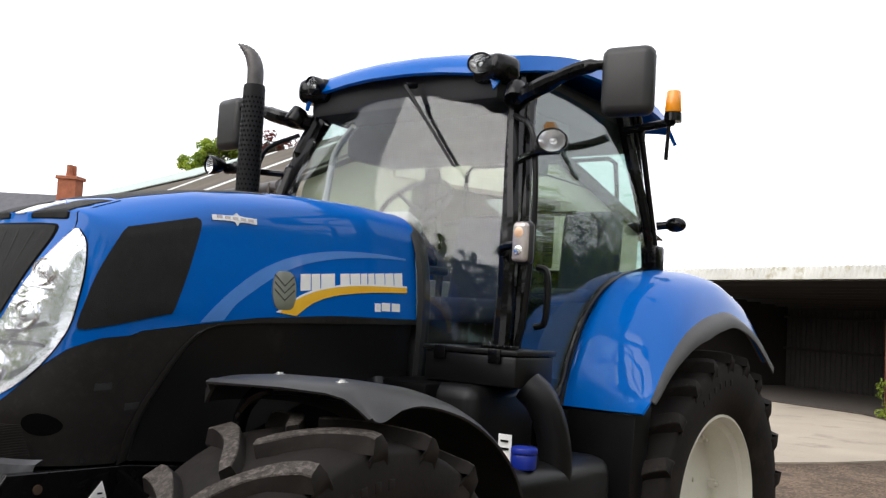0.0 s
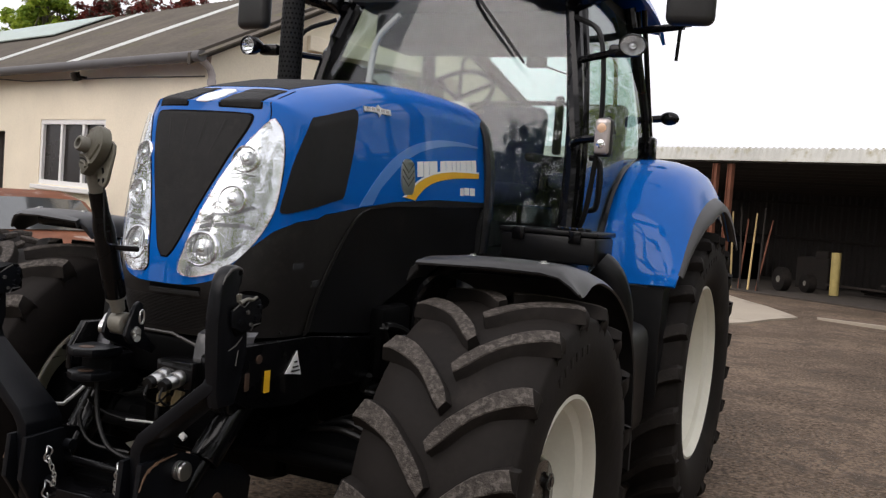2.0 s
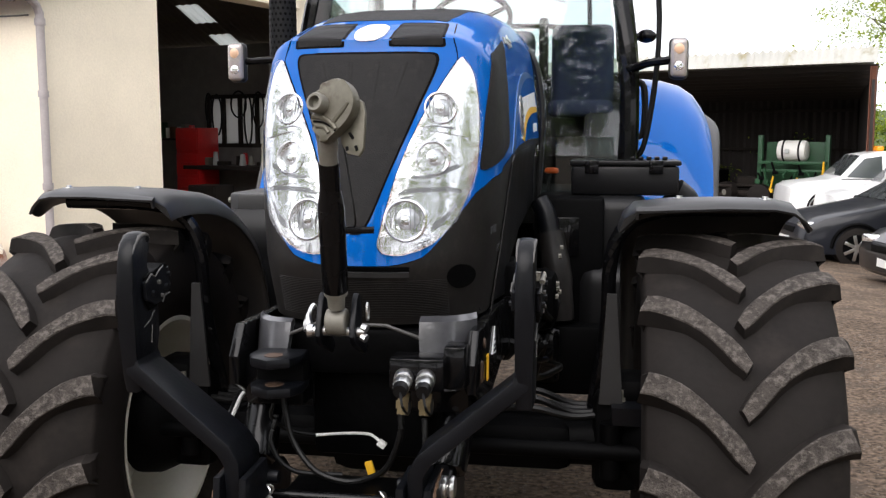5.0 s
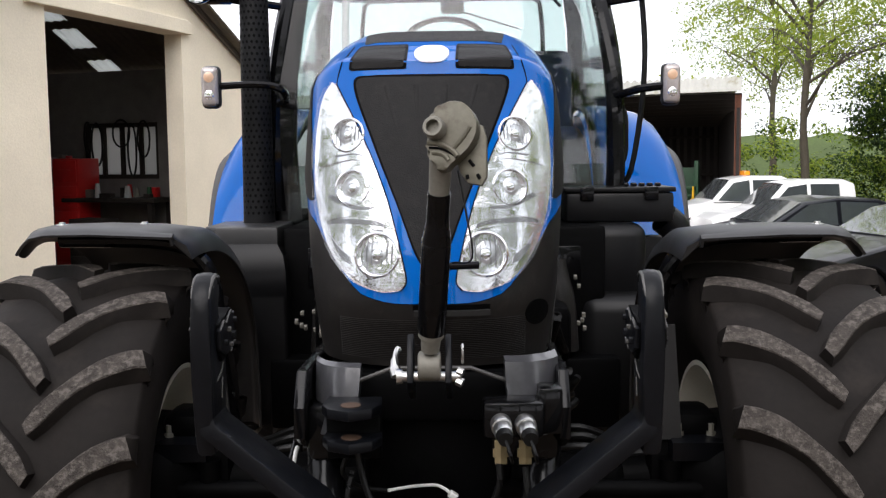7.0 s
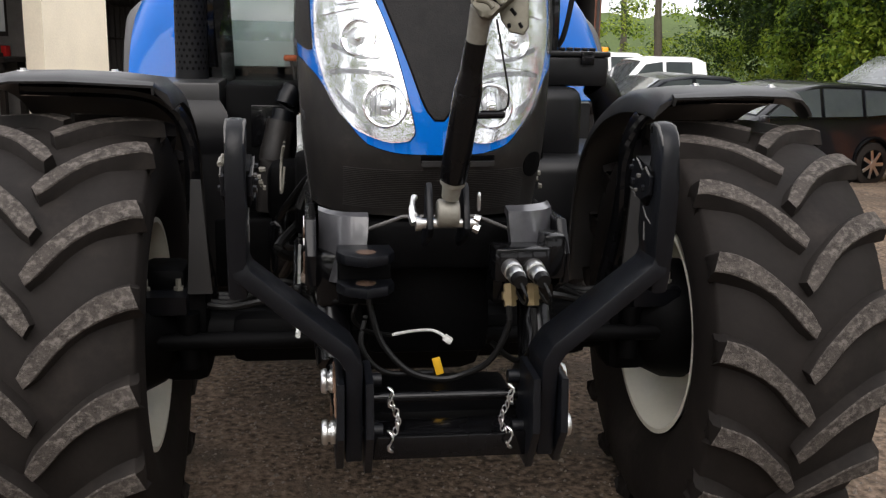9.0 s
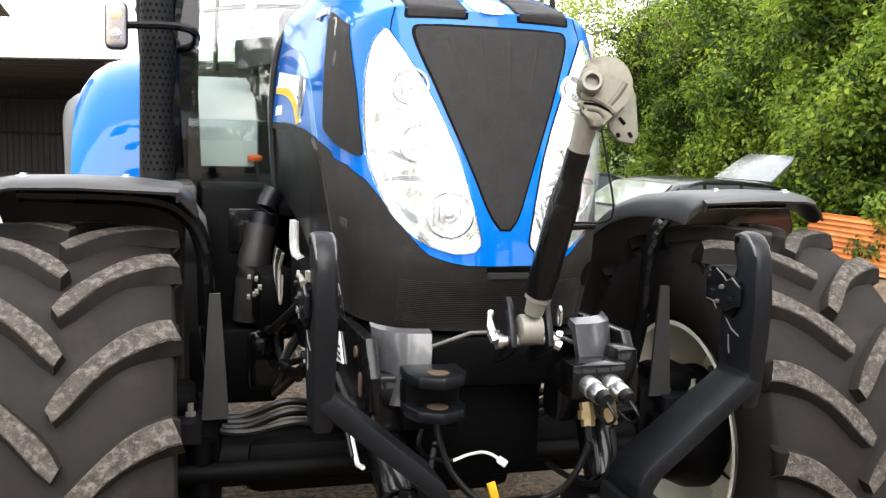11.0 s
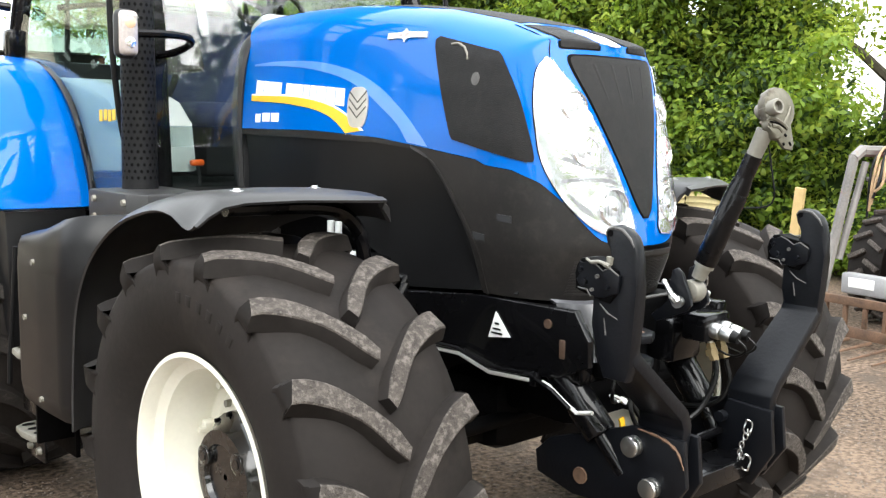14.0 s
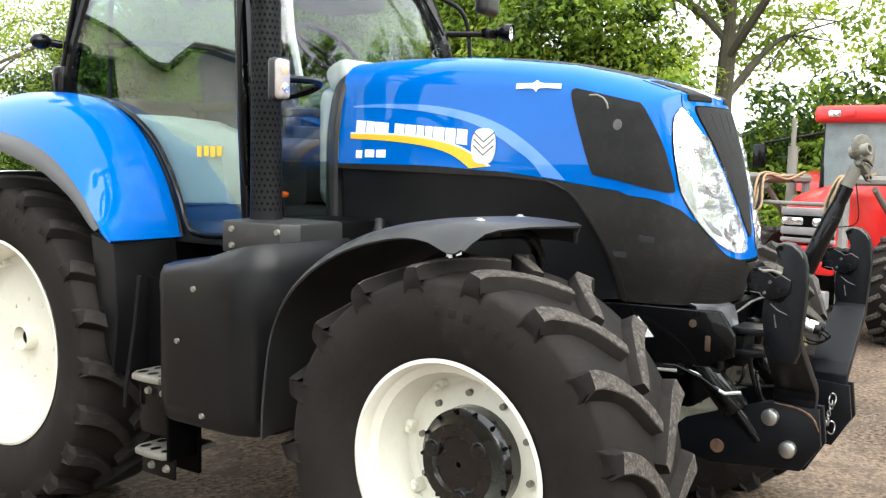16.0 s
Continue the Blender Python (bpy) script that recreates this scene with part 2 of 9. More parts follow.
def pipe(bm, pts, r, seg=8, n=0, flat=1.0):
    """A tube along the points; n > 0 smooths them. r may be a list."""
    path = spline(pts, n) if n else [Vector(q) for q in pts]
    rs = r if isinstance(r, (list, tuple)) else [r] * len(path)
    if len(rs) != len(path):
        rs = [rs[min(len(rs) - 1, int(i / len(path) * len(rs)))] for i in range(len(path))]
    rings, up = [], Vector((0.13, 0.21, 0.97))
    for i, p in enumerate(path):
        d = (path[min(i + 1, len(path) - 1)] - path[max(i - 1, 0)]).normalized()
        s = d.cross(up)
        s = (d.cross(Vector((1, 0, 0))) if s.length < 0.1 else s).normalized()
        w = s.cross(d)
        rings.append([bm.verts.new(p + (s * math.cos(a) + w * math.sin(a) * flat) * rs[i]) for a in [k * 2 * math.pi / seg for k in range(seg)]])
    for a, b in zip(rings, rings[1:]):
        for k in range(seg):
            bm.faces.new((a[k], a[(k + 1) % seg], b[(k + 1) % seg], b[k]))
    bm.faces.new(rings[0])
    bm.faces.new(rings[-1][::-1])


def plate(bm, pts, thick, m=None, bevel=0.0):
    """A flat plate: the outline in x and y, its thickness up z."""
    m = m or Matrix()
    lo = [bm.verts.new(m @ Vector((x, y, 0))) for x, y in pts]
    hi = [bm.verts.new(m @ Vector((x, y, thick))) for x, y in pts]
    k = len(pts)
    faces = [bm.faces.new(lo[::-1]), bm.faces.new(hi)] + [bm.faces.new((lo[i], lo[(i + 1) % k], hi[(i + 1) % k], hi[i])) for i in range(k)]
    if bevel:
        edges = list({e for f in faces[:2] for e in f.edges})
        bmesh.ops.bevel(bm, geom=edges, offset=bevel, segments=2, affect="EDGES", profile=0.5)


def grid(bm, rows, close=False):
    """Faces between rows of points, all of one length."""
    vs = [[bm.verts.new(p) for p in row] for row in rows]
    for a, b in zip(vs, vs[1:]):
        k = len(a)
        for i in range(k if close else k - 1):
            bm.faces.new((a[i], a[(i + 1) % k], b[(i + 1) % k], b[i]))
    return vs


def shell(bm, rows, thick, way=None):
    """A curved sheet of some thickness."""
    vs = grid(bm, rows)
    bm.normal_update()
    faces = list({f for row in vs for v in row for f in v.link_faces})
    if way is not None and sum((f.normal.dot(Vector(way)) for f in faces)) < 0:
        bmesh.ops.reverse_faces(bm, faces=faces)
        bm.normal_update()
    bmesh.ops.solidify(bm, geom=faces, thickness=thick)


def spin(bm, profile, seg, axis="x"):
    """A body of revolution round x: profile of (along x, radius)."""
    rows = [[Vector((x, r * math.cos(a), r * math.sin(a))) for a in [2 * math.pi * k / seg for k in range(seg)]] for x, r in profile]
    return grid(bm, rows, close=True)


def lerp(table, v):
    xs, ys = zip(*table)
    return float(np.interp(v, xs, ys))


LINE = material("grey_lamp_glass", (0.66, 0.67, 0.68), 0.2, 0.6, var=0.3, scale=30, fine=120, bump=0.4, dist=0.003)
RED = material("red_paint", (0.55, 0.012, 0.012), 0.4, var=0.1, coat=0.4, dirt=(0.3, 0.05, 0.04), dirt_at=0.66)
ORANGE = material("orange_boards", (0.70, 0.23, 0.06), 0.8, var=0.3, scale=2.5, dirt=(0.50, 0.30, 0.14), dirt_at=0.58, dirt_scale=2.2, each=0.2)
FENCE = material("cream_old_sheet", (0.54, 0.46, 0.24), 0.75, var=0.25, scale=3, fine=30, dirt=(0.20, 0.12, 0.055), dirt_at=0.58, dirt_scale=3.5, each=0.2)
PLANK = material("pale_new_wood", (0.50, 0.36, 0.16), 0.8, var=0.2)
LEAF = leaf_material("green_leaves", (0.130, 0.200, 0.026))
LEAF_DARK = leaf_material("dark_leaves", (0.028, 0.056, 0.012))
LEAF_PALE = leaf_material("young_leaves", (0.235, 0.30, 0.044))
LEAF_RED = leaf_material("copper_leaves", (0.10, 0.02, 0.018))
BARK = material("bark", (0.085, 0.072, 0.052), 0.95, var=0.4, scale=3, fine=40, bump=0.8)
CAR_DARK = material("dark_grey_car_paint", (0.008, 0.009, 0.013), 0.35, 0.0, var=0.05, coat=0.35, spec=0.2)
CAR_BLACK = material("black_car_paint", (0.005, 0.005, 0.007), 0.35, var=0.05, coat=0.7, spec=0.2)
CAR_WHITE = material("white_car_paint", (0.87, 0.87, 0.86), 0.35, var=0.03, coat=0.8)
CAR_GLASS = material("dark_car_glass", (0.05, 0.058, 0.062), 0.06, var=0.2, scale=3, coat=0.8)
# car glass with a lifted base colour that carries the sky's reflection
CAR_SCREEN = material("sky_lit_screen", (0.10, 0.11, 0.115), 0.06, 0.35, var=0.2, scale=2, coat=1.0)
GREEN = material("green_machine_paint", (0.008, 0.055, 0.018), 0.55, var=0.3)
SHEDTIN = material("shaded_back_sheet", (0.020, 0.016, 0.014), 0.8, var=0.4, scale=1, each=0.2)
BRICK = material("red_brick", (0.30, 0.10, 0.05), 0.9, var=0.25, fine=20)
CAPBLUE = material("blue_plastic", (0.004, 0.02, 0.25), 0.4, var=0.1)
RUSTGREY = material("rusty_grey_steel", (0.16, 0.15, 0.14), 0.6, var=0.4, scale=4, dirt=(0.18, 0.11, 0.07), dirt_at=0.6, dirt_scale=7)
TANHOSE = material("sun_bleached_hose", (0.30, 0.20, 0.11), 0.7, var=0.4, scale=20)
RUSTY = material("rusty_iron", (0.11, 0.062, 0.036), 0.8, var=0.5, scale=8)
GRASS = material("grass_bank", (0.085, 0.12, 0.035), 0.9, var=0.4, scale=0.5, fine=12, bump=0.4)
LINE_DARK = material("shaded_reflector", (0.30, 0.30, 0.305), 0.25, 0.5, var=0.3)
RUSTCAR = material("rusty_old_car_paint", (0.23, 0.085, 0.045), 0.6, var=0.3, dirt=(0.7, 0.7, 0.68), dirt_at=0.53, dirt_scale=1.6)
REFLECT = material("wavy_reflector", (0.93, 0.93, 0.94), 0.16, 0.85, var=0.08, scale=10, fine=9, bump=0.42, dist=0.02)
CLEARLENS = material("clear_lamp_plastic", (0.46, 0.41, 0.39), 0.18, 0.35, var=0.25, fine=120, bump=0.4, dist=0.002, coat=0.8)
AMBERLENS = material("amber_lamp_plastic", (0.72, 0.46, 0.30), 0.25, var=0.15, coat=0.6)
DARKPANE = material("dark_window_pane", (0.018, 0.015, 0.013), 0.25, var=0.4, scale=2.5, spec=0.15)


# ---- the tractor ----
from mathutils.bvhtree import BVHTree
tractor = empty("tractor", "blue farm tractor with cream wheels and front linkage on gravel yard", "tractor")

TOP = [(-0.62, 1.90), (-0.50, 1.965), (-0.44, 1.993), (-0.36, 2.028), (-0.15, 2.09), (0.09, 2.142), (0.36, 2.175), (0.66, 2.195), (1.0, 2.20), (1.4, 2.185)]
WIDE = [(1.19, 0.335), (1.36, 0.357), (1.5, 0.367), (1.62, 0.373), (1.70, 0.376), (1.85, 0.365), (1.95, 0.352), (2.03, 0.342), (2.2, 0.315)]
NOSE = [(1.19, -0.545), (1.30, -0.585), (1.36, -0.597), (1.454, -0.587), (1.62, -0.545), (1.8, -0.498), (1.95, -0.447), (2.1, -0.36)]
BELT = [(-0.61, 1.352), (-0.585, 1.36), (-0.56, 1.385), (-0.53, 1.44), (-0.50, 1.50), (-0.45, 1.56), (-0.38, 1.595), (-0.2, 1.62), (0.06, 1.652), (0.33, 1.682), (0.74, 1.702), (1.27, 1.702)]
FOOT = [(-0.6, 1.185), (-0.19, 1.185), (-0.165, 1.326), (-0.05, 1.511), (0.03, 1.60), (0.09, 1.645), (0.33, 1.665), (1.27, 1.68)]
REAR, CURL, POWER = 1.27, 0.28, 2.5


def crown(x, y):
    return lerp(TOP, y) - 0.108 * (abs(x) / 0.35) ** 5


def hood_ring(level):
    """One line round the hood, from its rear right round the nose to its rear left; level(y, x) gives the height."""
    side = [REAR - (REAR - (-0.18)) * i / 26 for i in range(27)]
    line = []
    for s in (-1, 1):
        some = []
        for y in side:
            z = level(y, 0.36)
            some.append(Vector((s * lerp(WIDE, z), y, z)))
        for i in range(1, 25):
            a = math.pi / 2 * (1 - i / 24)
            x0, y0 = math.sin(a) ** (2 / POWER), 1 - math.cos(a) ** (2 / POWER)
            z = level(-0.545 + CURL * y0, 0.36 * x0)
            z = level(lerp(NOSE, z) + CURL * y0, lerp(WIDE, z) * x0)
            front = lerp(NOSE, z)
            some.append(Vector((s * lerp(WIDE, z) * x0, front + (-0.18 - front) * y0, z)))
        line.append(some)
    return line[0] + line[1][-2::-1]


def between(lo, hi, k, n):
    return [hood_ring(lambda y, x, f=i / n: lo(y, x) * (1 - f) + hi(y, x) * f) for i in range(k + 1)]


belt = lambda y, x: lerp(BELT, y)
foot = lambda y, x: lerp(FOOT, y)
rim_z = lambda y, x: crown(x, y) - 0.012
blue_rows = between(belt, rim_z, 16, 16)
last = blue_rows[-1]
for inset, drop in ((0.965, 0.002), (0.9, 0), (0.8, 0), (0.65, 0), (0.45, 0), (0.22, 0), (0, 0)):
    blue_rows.append([Vector((p.x * inset, p.y + (1 - inset) * 0.012 * (1 if p.y < -0.3 else 0), crown(p.x * inset, p.y) - drop)) for p in last])
bm = bmesh.new()
grid(bm, blue_rows)
bmesh.ops.remove_doubles(bm, verts=bm.verts, dist=0.0004)
part("hood", bm, BLUE, tractor, "glossy blue curved bonnet", angle=40)
bm = bmesh.new()
skirt_rows = between(foot, belt, 12, 12)
grid(bm, [[p + Vector((0, 0, -0.002)) for p in row] for row in skirt_rows])
bmesh.ops.remove_doubles(bm, verts=bm.verts, dist=0.0004)
part("skirt", bm, SKIRT, tractor, "dusty black plastic lower bonnet panel", angle=40)

from_hood = bmesh.new()
grid(from_hood, skirt_rows)
grid(from_hood, blue_rows)
bmesh.ops.triangulate(from_hood, faces=from_hood.faces)
from_hood.normal_update()
SKIN = BVHTree.FromBMesh(from_hood)
from_hood.free()


def on_hood(view, a, b, off):
    """The place on the bonnet that (a, b) meets from the front (x, z), from a side (y, z) or from above (x, y)."""
    o, d = {"front": ((a, -3, b), (0, 1, 0)), "left": ((3, a, b), (-1, 0, 0)), "right": ((-3, a, b), (1, 0, 0)), "top": ((a, b, 4), (0, 0, -1))}[view]
    p, nrm, _, _ = SKIN.ray_cast(Vector(o), Vector(d))
    if p is None:
        p, nrm, _, _ = SKIN.find_nearest(Vector(o) + Vector(d) * 2.6)
    if nrm.dot(Vector(d)) > 0:
        nrm = -nrm
    return p + nrm * off, nrm


def patch(name, view, one, two, mat, parent, off=0.004, rows=24, cols=12, label="", smooth_ends=True, flip=1, bulge=0.0, deep=0.004):
    """A panel on the bonnet between two edge lines, with a rim that stands on the paint."""
    a, b = spline([(*p, 0) for p in one], rows), spline([(*p, 0) for p in two], rows)
    bm = bmesh.new()
    top = []
    for p, q in zip(a, b):
        line = []
        for j in range(cols):
            f = j / (cols - 1)
            c = p * (1 - f) + q * f
            line.append(on_hood(view, c.x * flip, c.y, off + bulge * math.sin(math.pi * f))[0])
        top.append(line)
    vs = grid(bm, top)
    edge = vs[0] + [r[-1] for r in vs[1:]] + vs[-1][-2::-1] + [r[0] for r in vs[-2:0:-1]]
    outline = [a[0] * (1 - j / (cols - 1)) + b[0] * j / (cols - 1) for j in range(cols)] + b[1:] + [a[-1] * (1 - j / (cols - 1)) + b[-1] * j / (cols - 1) for j in range(cols - 2, -1, -1)] + a[-2:0:-1]
    low = [bm.verts.new(on_hood(view, c.x * flip, c.y, -deep)[0]) for c in outline]
    k = len(edge)
    for i in range(k):
        try:
            bm.faces.new((edge[i], edge[(i + 1) % k], low[(i + 1) % k], low[i]))
        except ValueError:
            pass
    bmesh.ops.remove_doubles(bm, verts=bm.verts, dist=0.0002)
    return part(name, bm, mat, parent, label, angle=50)


# front grille and the panels of the bonnet
patch("grille_seal", "front", [(-0.150, 1.960), (-0.212, 1.940), (-0.157, 1.78), (-0.089, 1.61), (-0.043, 1.488), (-0.014, 1.445)],
      [(0.150, 1.960), (0.212, 1.940), (0.157, 1.78), (0.089, 1.61), (0.043, 1.488), (0.014, 1.445)], GRIME, tractor, 0.0015, 40, 21, "")
patch("front_grille", "front", [(-0.150, 1.952), (-0.203, 1.935), (-0.150, 1.78), (-0.084, 1.61), (-0.038, 1.49), (-0.012, 1.450)],
      [(0.150, 1.952), (0.203, 1.935), (0.150, 1.78), (0.084, 1.61), (0.038, 1.49), (0.012, 1.450)], GRILLE, tractor, 0.004, 40, 21, "black mesh grille in a V shape")
for s, side in ((1, "left"), (-1, "right")):
    patch("vent_panel", side, [(0.035, 2.028), (0.052, 2.0), (0.0, 1.85), (-0.06, 1.70), (-0.085, 1.682)], [(-0.245, 1.965), (-0.275, 1.93), (-0.345, 1.80), (-0.395, 1.64), (-0.375, 1.62)], GRILLE, tractor, 0.004, 30, 16, "black mesh side vent panel")
    patch("vent_seal", "front", [(0.074, 2.062), (0.068, 2.050), (0.066, 1.985), (0.072, 1.975)], [(0.205, 2.060), (0.214, 2.048), (0.226, 1.985), (0.220, 1.974)], GRIME, tractor, 0.0012, 30, 12, "", flip=s)
    patch("top_vent", "front", [(0.080, 2.056), (0.076, 2.046), (0.074, 1.990), (0.080, 1.981)], [(0.200, 2.054), (0.207, 2.044), (0.218, 1.990), (0.212, 1.980)], GRILLE, tractor, 0.0024, 30, 12, "black mesh vent", flip=s)
    bm = bmesh.new()
    pipe(bm, [on_hood("front", s * x, z, 0.0)[0] for x, z in ((0.262, 1.935), (0.256, 1.97), (0.247, 2.0), (0.238, 2.03), (0.230, 2.06))], 0.0022, 5)
    part("panel_gap", bm, GRIME, tractor)
patch("top_panel", "top", [(-0.20, -0.20), (-0.22, 0.1), (-0.23, 0.45)], [(0.20, -0.20), (0.22, 0.1), (0.23, 0.45)], GRILLE, tractor, 0.0015, 16, 20, "dark mesh panel on the bonnet top")
oval = [(0.048 * math.sin(math.pi * f) ** 0.6, 0.030 * math.cos(math.pi * f)) for f in [i / 12 for i in range(13)]]
patch("front_badge", "front", [(-x, 2.022 + z) for x, z in oval], [(x, 2.022 + z) for x, z in oval], WHITE, tractor, 0.004, 26, 12, "pale metal badge")


# ---- wheels ----
def wheel(name, R, wide, rim_r, hub_out, n_lugs, side, where, label, phase=0.0):
    """side: 1 on the tractor's left. Built round x with its outer face at +x, mirrored by side."""
    w = empty(name, "", "", m=Matrix.Translation(where), parent=tractor)
    w["label"] = label
    h = wide / 2
    base = R - 0.042
    bm = bmesh.new()
    prof = [(-h * 0.80, rim_r + 0.0), (-h * 0.98, rim_r + (R - rim_r) * 0.25), (-h * 1.02, rim_r + (R - rim_r) * 0.5), (-h * 1.0, rim_r + (R - rim_r) * 0.76), (-h * 0.965, base - 0.022), (-h * 0.6, base - 0.003), (0, base),
            (h * 0.6, base - 0.003), (h * 0.965, base - 0.022), (h * 1.0, rim_r + (R - rim_r) * 0.76), (h * 1.02, rim_r + (R - rim_r) * 0.5), (h * 0.98, rim_r + (R - rim_r) * 0.25), (h * 0.86, rim_r + 0.012), (h * 0.80, rim_r)]
    spin(bm, prof, 72)
    part("tyre", bm, RUBBER, w, "black rubber tyre", angle=60)
    # rim: a flange, a barrel and a dished disc
    bm = bmesh.new()
    o = h * 0.80
    prof = [(o + 0.012, rim_r + 0.008), (o + 0.016, rim_r - 0.006), (o + 0.002, rim_r - 0.014), (o - 0.03, rim_r - 0.022), (o - 0.05, rim_r - 0.05), (o - 0.10, rim_r - 0.058), (o - 0.13, rim_r - 0.075), (o - 0.19, rim_r - 0.08), (o - 0.205, rim_r - 0.105),
            (o - 0.20, rim_r * 0.68), (o - 0.19, rim_r * 0.6), (o - 0.185, rim_r * 0.5), (o - 0.18, 0.02)]
    spin(bm, [(side * x, r) for x, r in prof], 64)
    prof = [(-h * 0.80 - 0.014, rim_r + 0.006), (-h * 0.80 - 0.014, rim_r - 0.01), (-h * 0.6, rim_r - 0.05), (o - 0.19, rim_r - 0.084)]
    spin(bm, [(side * x, r) for x, r in prof], 64)
    part("rim", bm, RIM, w, "cream painted steel rim", angle=40)
    bm = bmesh.new()
    hr = 0.170 if R < 0.8 else 0.06
    prof = [(o - 0.2, hr * 1.12), (o - 0.13, hr * 1.1), (o - 0.12, hr), (hub_out - 0.03, hr * 0.92), (hub_out, hr * 0.84), (hub_out + 0.002, hr * 0.6), (hub_out - 0.012, hr * 0.55), (hub_out - 0.012, 0.01)]
    spin(bm, [(side * x, r) for x, r in prof], 40)
    hub = part("hub", bm, HUBBLACK if R < 0.8 else RIM, w, "black greasy hub" if R < 0.8 else "cream hub", angle=40)
    if R > 0.8:
        bm = bmesh.new()
        rod(bm, (side * (hub_out - 0.014), 0, 0), (side * (hub_out + 0.004), 0, 0), 0.036, 0.036, 20)
        part("hub_hole", bm, GRIME, hub, "dark round hub hole")
    for k in range(3 if R < 0.8 else 0):
        a = 2 * math.pi * k / 3 + 0.4
        bm = bmesh.new()
        rod(bm, (side * (hub_out - 0.02), hr * 0.66 * math.cos(a), hr * 0.66 * math.sin(a)), (side * (hub_out + 0.006), hr * 0.66 * math.cos(a), hr * 0.66 * math.sin(a)), 0.034, 0.032, 16, 0.004)
        rod(bm, (side * hub_out, hr * 0.66 * math.cos(a), hr * 0.66 * math.sin(a)), (side * (hub_out + 0.010), hr * 0.66 * math.cos(a), hr * 0.66 * math.sin(a)), 0.019, 0.018, 14)
        part("hub_plug", bm, HUBBLACK, hub)
    first = None
    for k in range(14 if R < 0.8 else 0):
        a = 2 * math.pi * k / 14
        if first is None:
            bm = bmesh.new()
            rod(bm, (0, 0, 0), (side * 0.016, 0, 0), 0.008, 0.007, 6)
            first = b = part("hub_bolt", bm, GRIME, hub)
        else:
            b = new("hub_bolt", first.data)
            b.parent = hub
        b.location = (side * (o - 0.13), hr * 1.05 * math.cos(a), hr * 1.05 * math.sin(a))
    first = None
    for k in range(8):
        a = 2 * math.pi * (k + 0.3) / 8
        if first is None:
            bm = bmesh.new()
            box(bm, (side * 0.0, rim_r - 0.092, 0), (0.05, 0.03, 0.05), 0.008)
            rod(bm, (side * 0.02, rim_r - 0.10, 0), (side * 0.042, rim_r - 0.10, 0), 0.012, 0.011, 6)
            first = b = part("rim_lug", bm, RIM, w)
        else:
            b = new("rim_lug", first.data)
            b.parent = w
        b.location = (side * (o - 0.185), 0, 0)
        b.rotation_euler = (a, 0, 0)
    bolt = None
    for k in range(10):
        a = 2 * math.pi * k / 10 + 0.2
        if bolt is None:
            bm = bmesh.new()
            rod(bm, (0, 0, 0), (side * 0.03, 0, 0), 0.013, 0.012, 8)
            bolt = part("wheel_bolt", bm, CAST if R < 0.8 else RIM, w)
            b = bolt
        else:
            b = new("wheel_bolt", bolt.data)
            b.parent = w
        ring_r = hr * 1.36 if R < 0.8 else 0.20
        b.location = (side * (o - 0.205), ring_r * math.cos(a), ring_r * math.sin(a))
    # worn raised marks round the tyre's flank
    first = None
    for k in range(26):
        if k % 13 > 5:
            continue
        if first is None:
            bm = bmesh.new()
            mid = rim_r + (R - rim_r) * 0.52
            box(bm, (side * h * 1.0185, 0, mid), (0.0034, 0.026, 0.030), 0.001)
            first = b = part("tyre_mark", bm, RUBBER, w)
        else:
            b = new("tyre_mark", first.data)
            b.parent = w
        b.rotation_euler = (2 * math.pi * k / 60 + (2.2 if k > 12 else 0), 0, 0)
    # tread bars: from beside the middle out and back over the shoulder
    for hand in (-1, 1):
        first = None
        for k in range(n_lugs):
            turn = 2 * math.pi * (k + (0.5 if hand > 0 else 0)) / n_lugs - radians(phase)
            if first is None:
                bm = bmesh.new()
                m = 10
                rows = []
                for i in range(m + 1):
                    f = i / m
                    x = hand * (-0.03 + 1.04 * f) * h
                    sweep = (1.04 * f - 0.46 * f * f) * h * 1.42 / R
                    half = (0.0235 + 0.002 * math.cos(9 * f) + 0.010 * f ** 3) * (0.62 if i == 0 else 0.93 if i == 1 else 1)
                    rt, rb = R - 0.012 * f * f, base - 0.02
                    if f > 0.92:
                        rt -= 0.006
                    d = Vector((hand * 0.9, 1.0 - 0.45 * f)).normalized()
                    row = []
                    for wv, rr in ((-half * 1.55, rb), (-half, rt - 0.004), (-half * 0.86, rt), (half * 0.86, rt), (half, rt - 0.004), (half * 1.55, rb)):
                        xx = x - wv * d.y * 0.75 * hand
                        aa = sweep + wv * 1.0 / R
                        row.append(Vector((xx, -rr * math.cos(aa), rr * math.sin(aa))))
                    rows.append(row)
                last = rows[-1]
                for out, drop in ((1.035, 0.968), (1.042, 0.945), (1.030, 0.915), (0.985, 0.885)):
                    rows.append([Vector((hand * (out - (0.035 if j in (0, 5) else 0)) * h, p.y * drop, p.z * drop)) for j, p in enumerate(last)])
                vs = grid(bm, rows)
                bm.faces.new(vs[0])
                bm.normal_update()
                for face in bm.faces:
                    c = face.calc_center_median()
                    face.material_index = 0 if math.hypot(c.y, c.z) > R - 0.019 and abs(c.x) < h * 1.012 else 1
                first = lug = part("lug", bm, (LUG if R < 0.8 else LUG_DARK, RUBBER), w, "tread bar with worn grey top", angle=30)
            else:
                lug = new("lug", first.data)
                lug.parent = w
            lug.rotation_euler = (-turn, 0, 0)
    return w


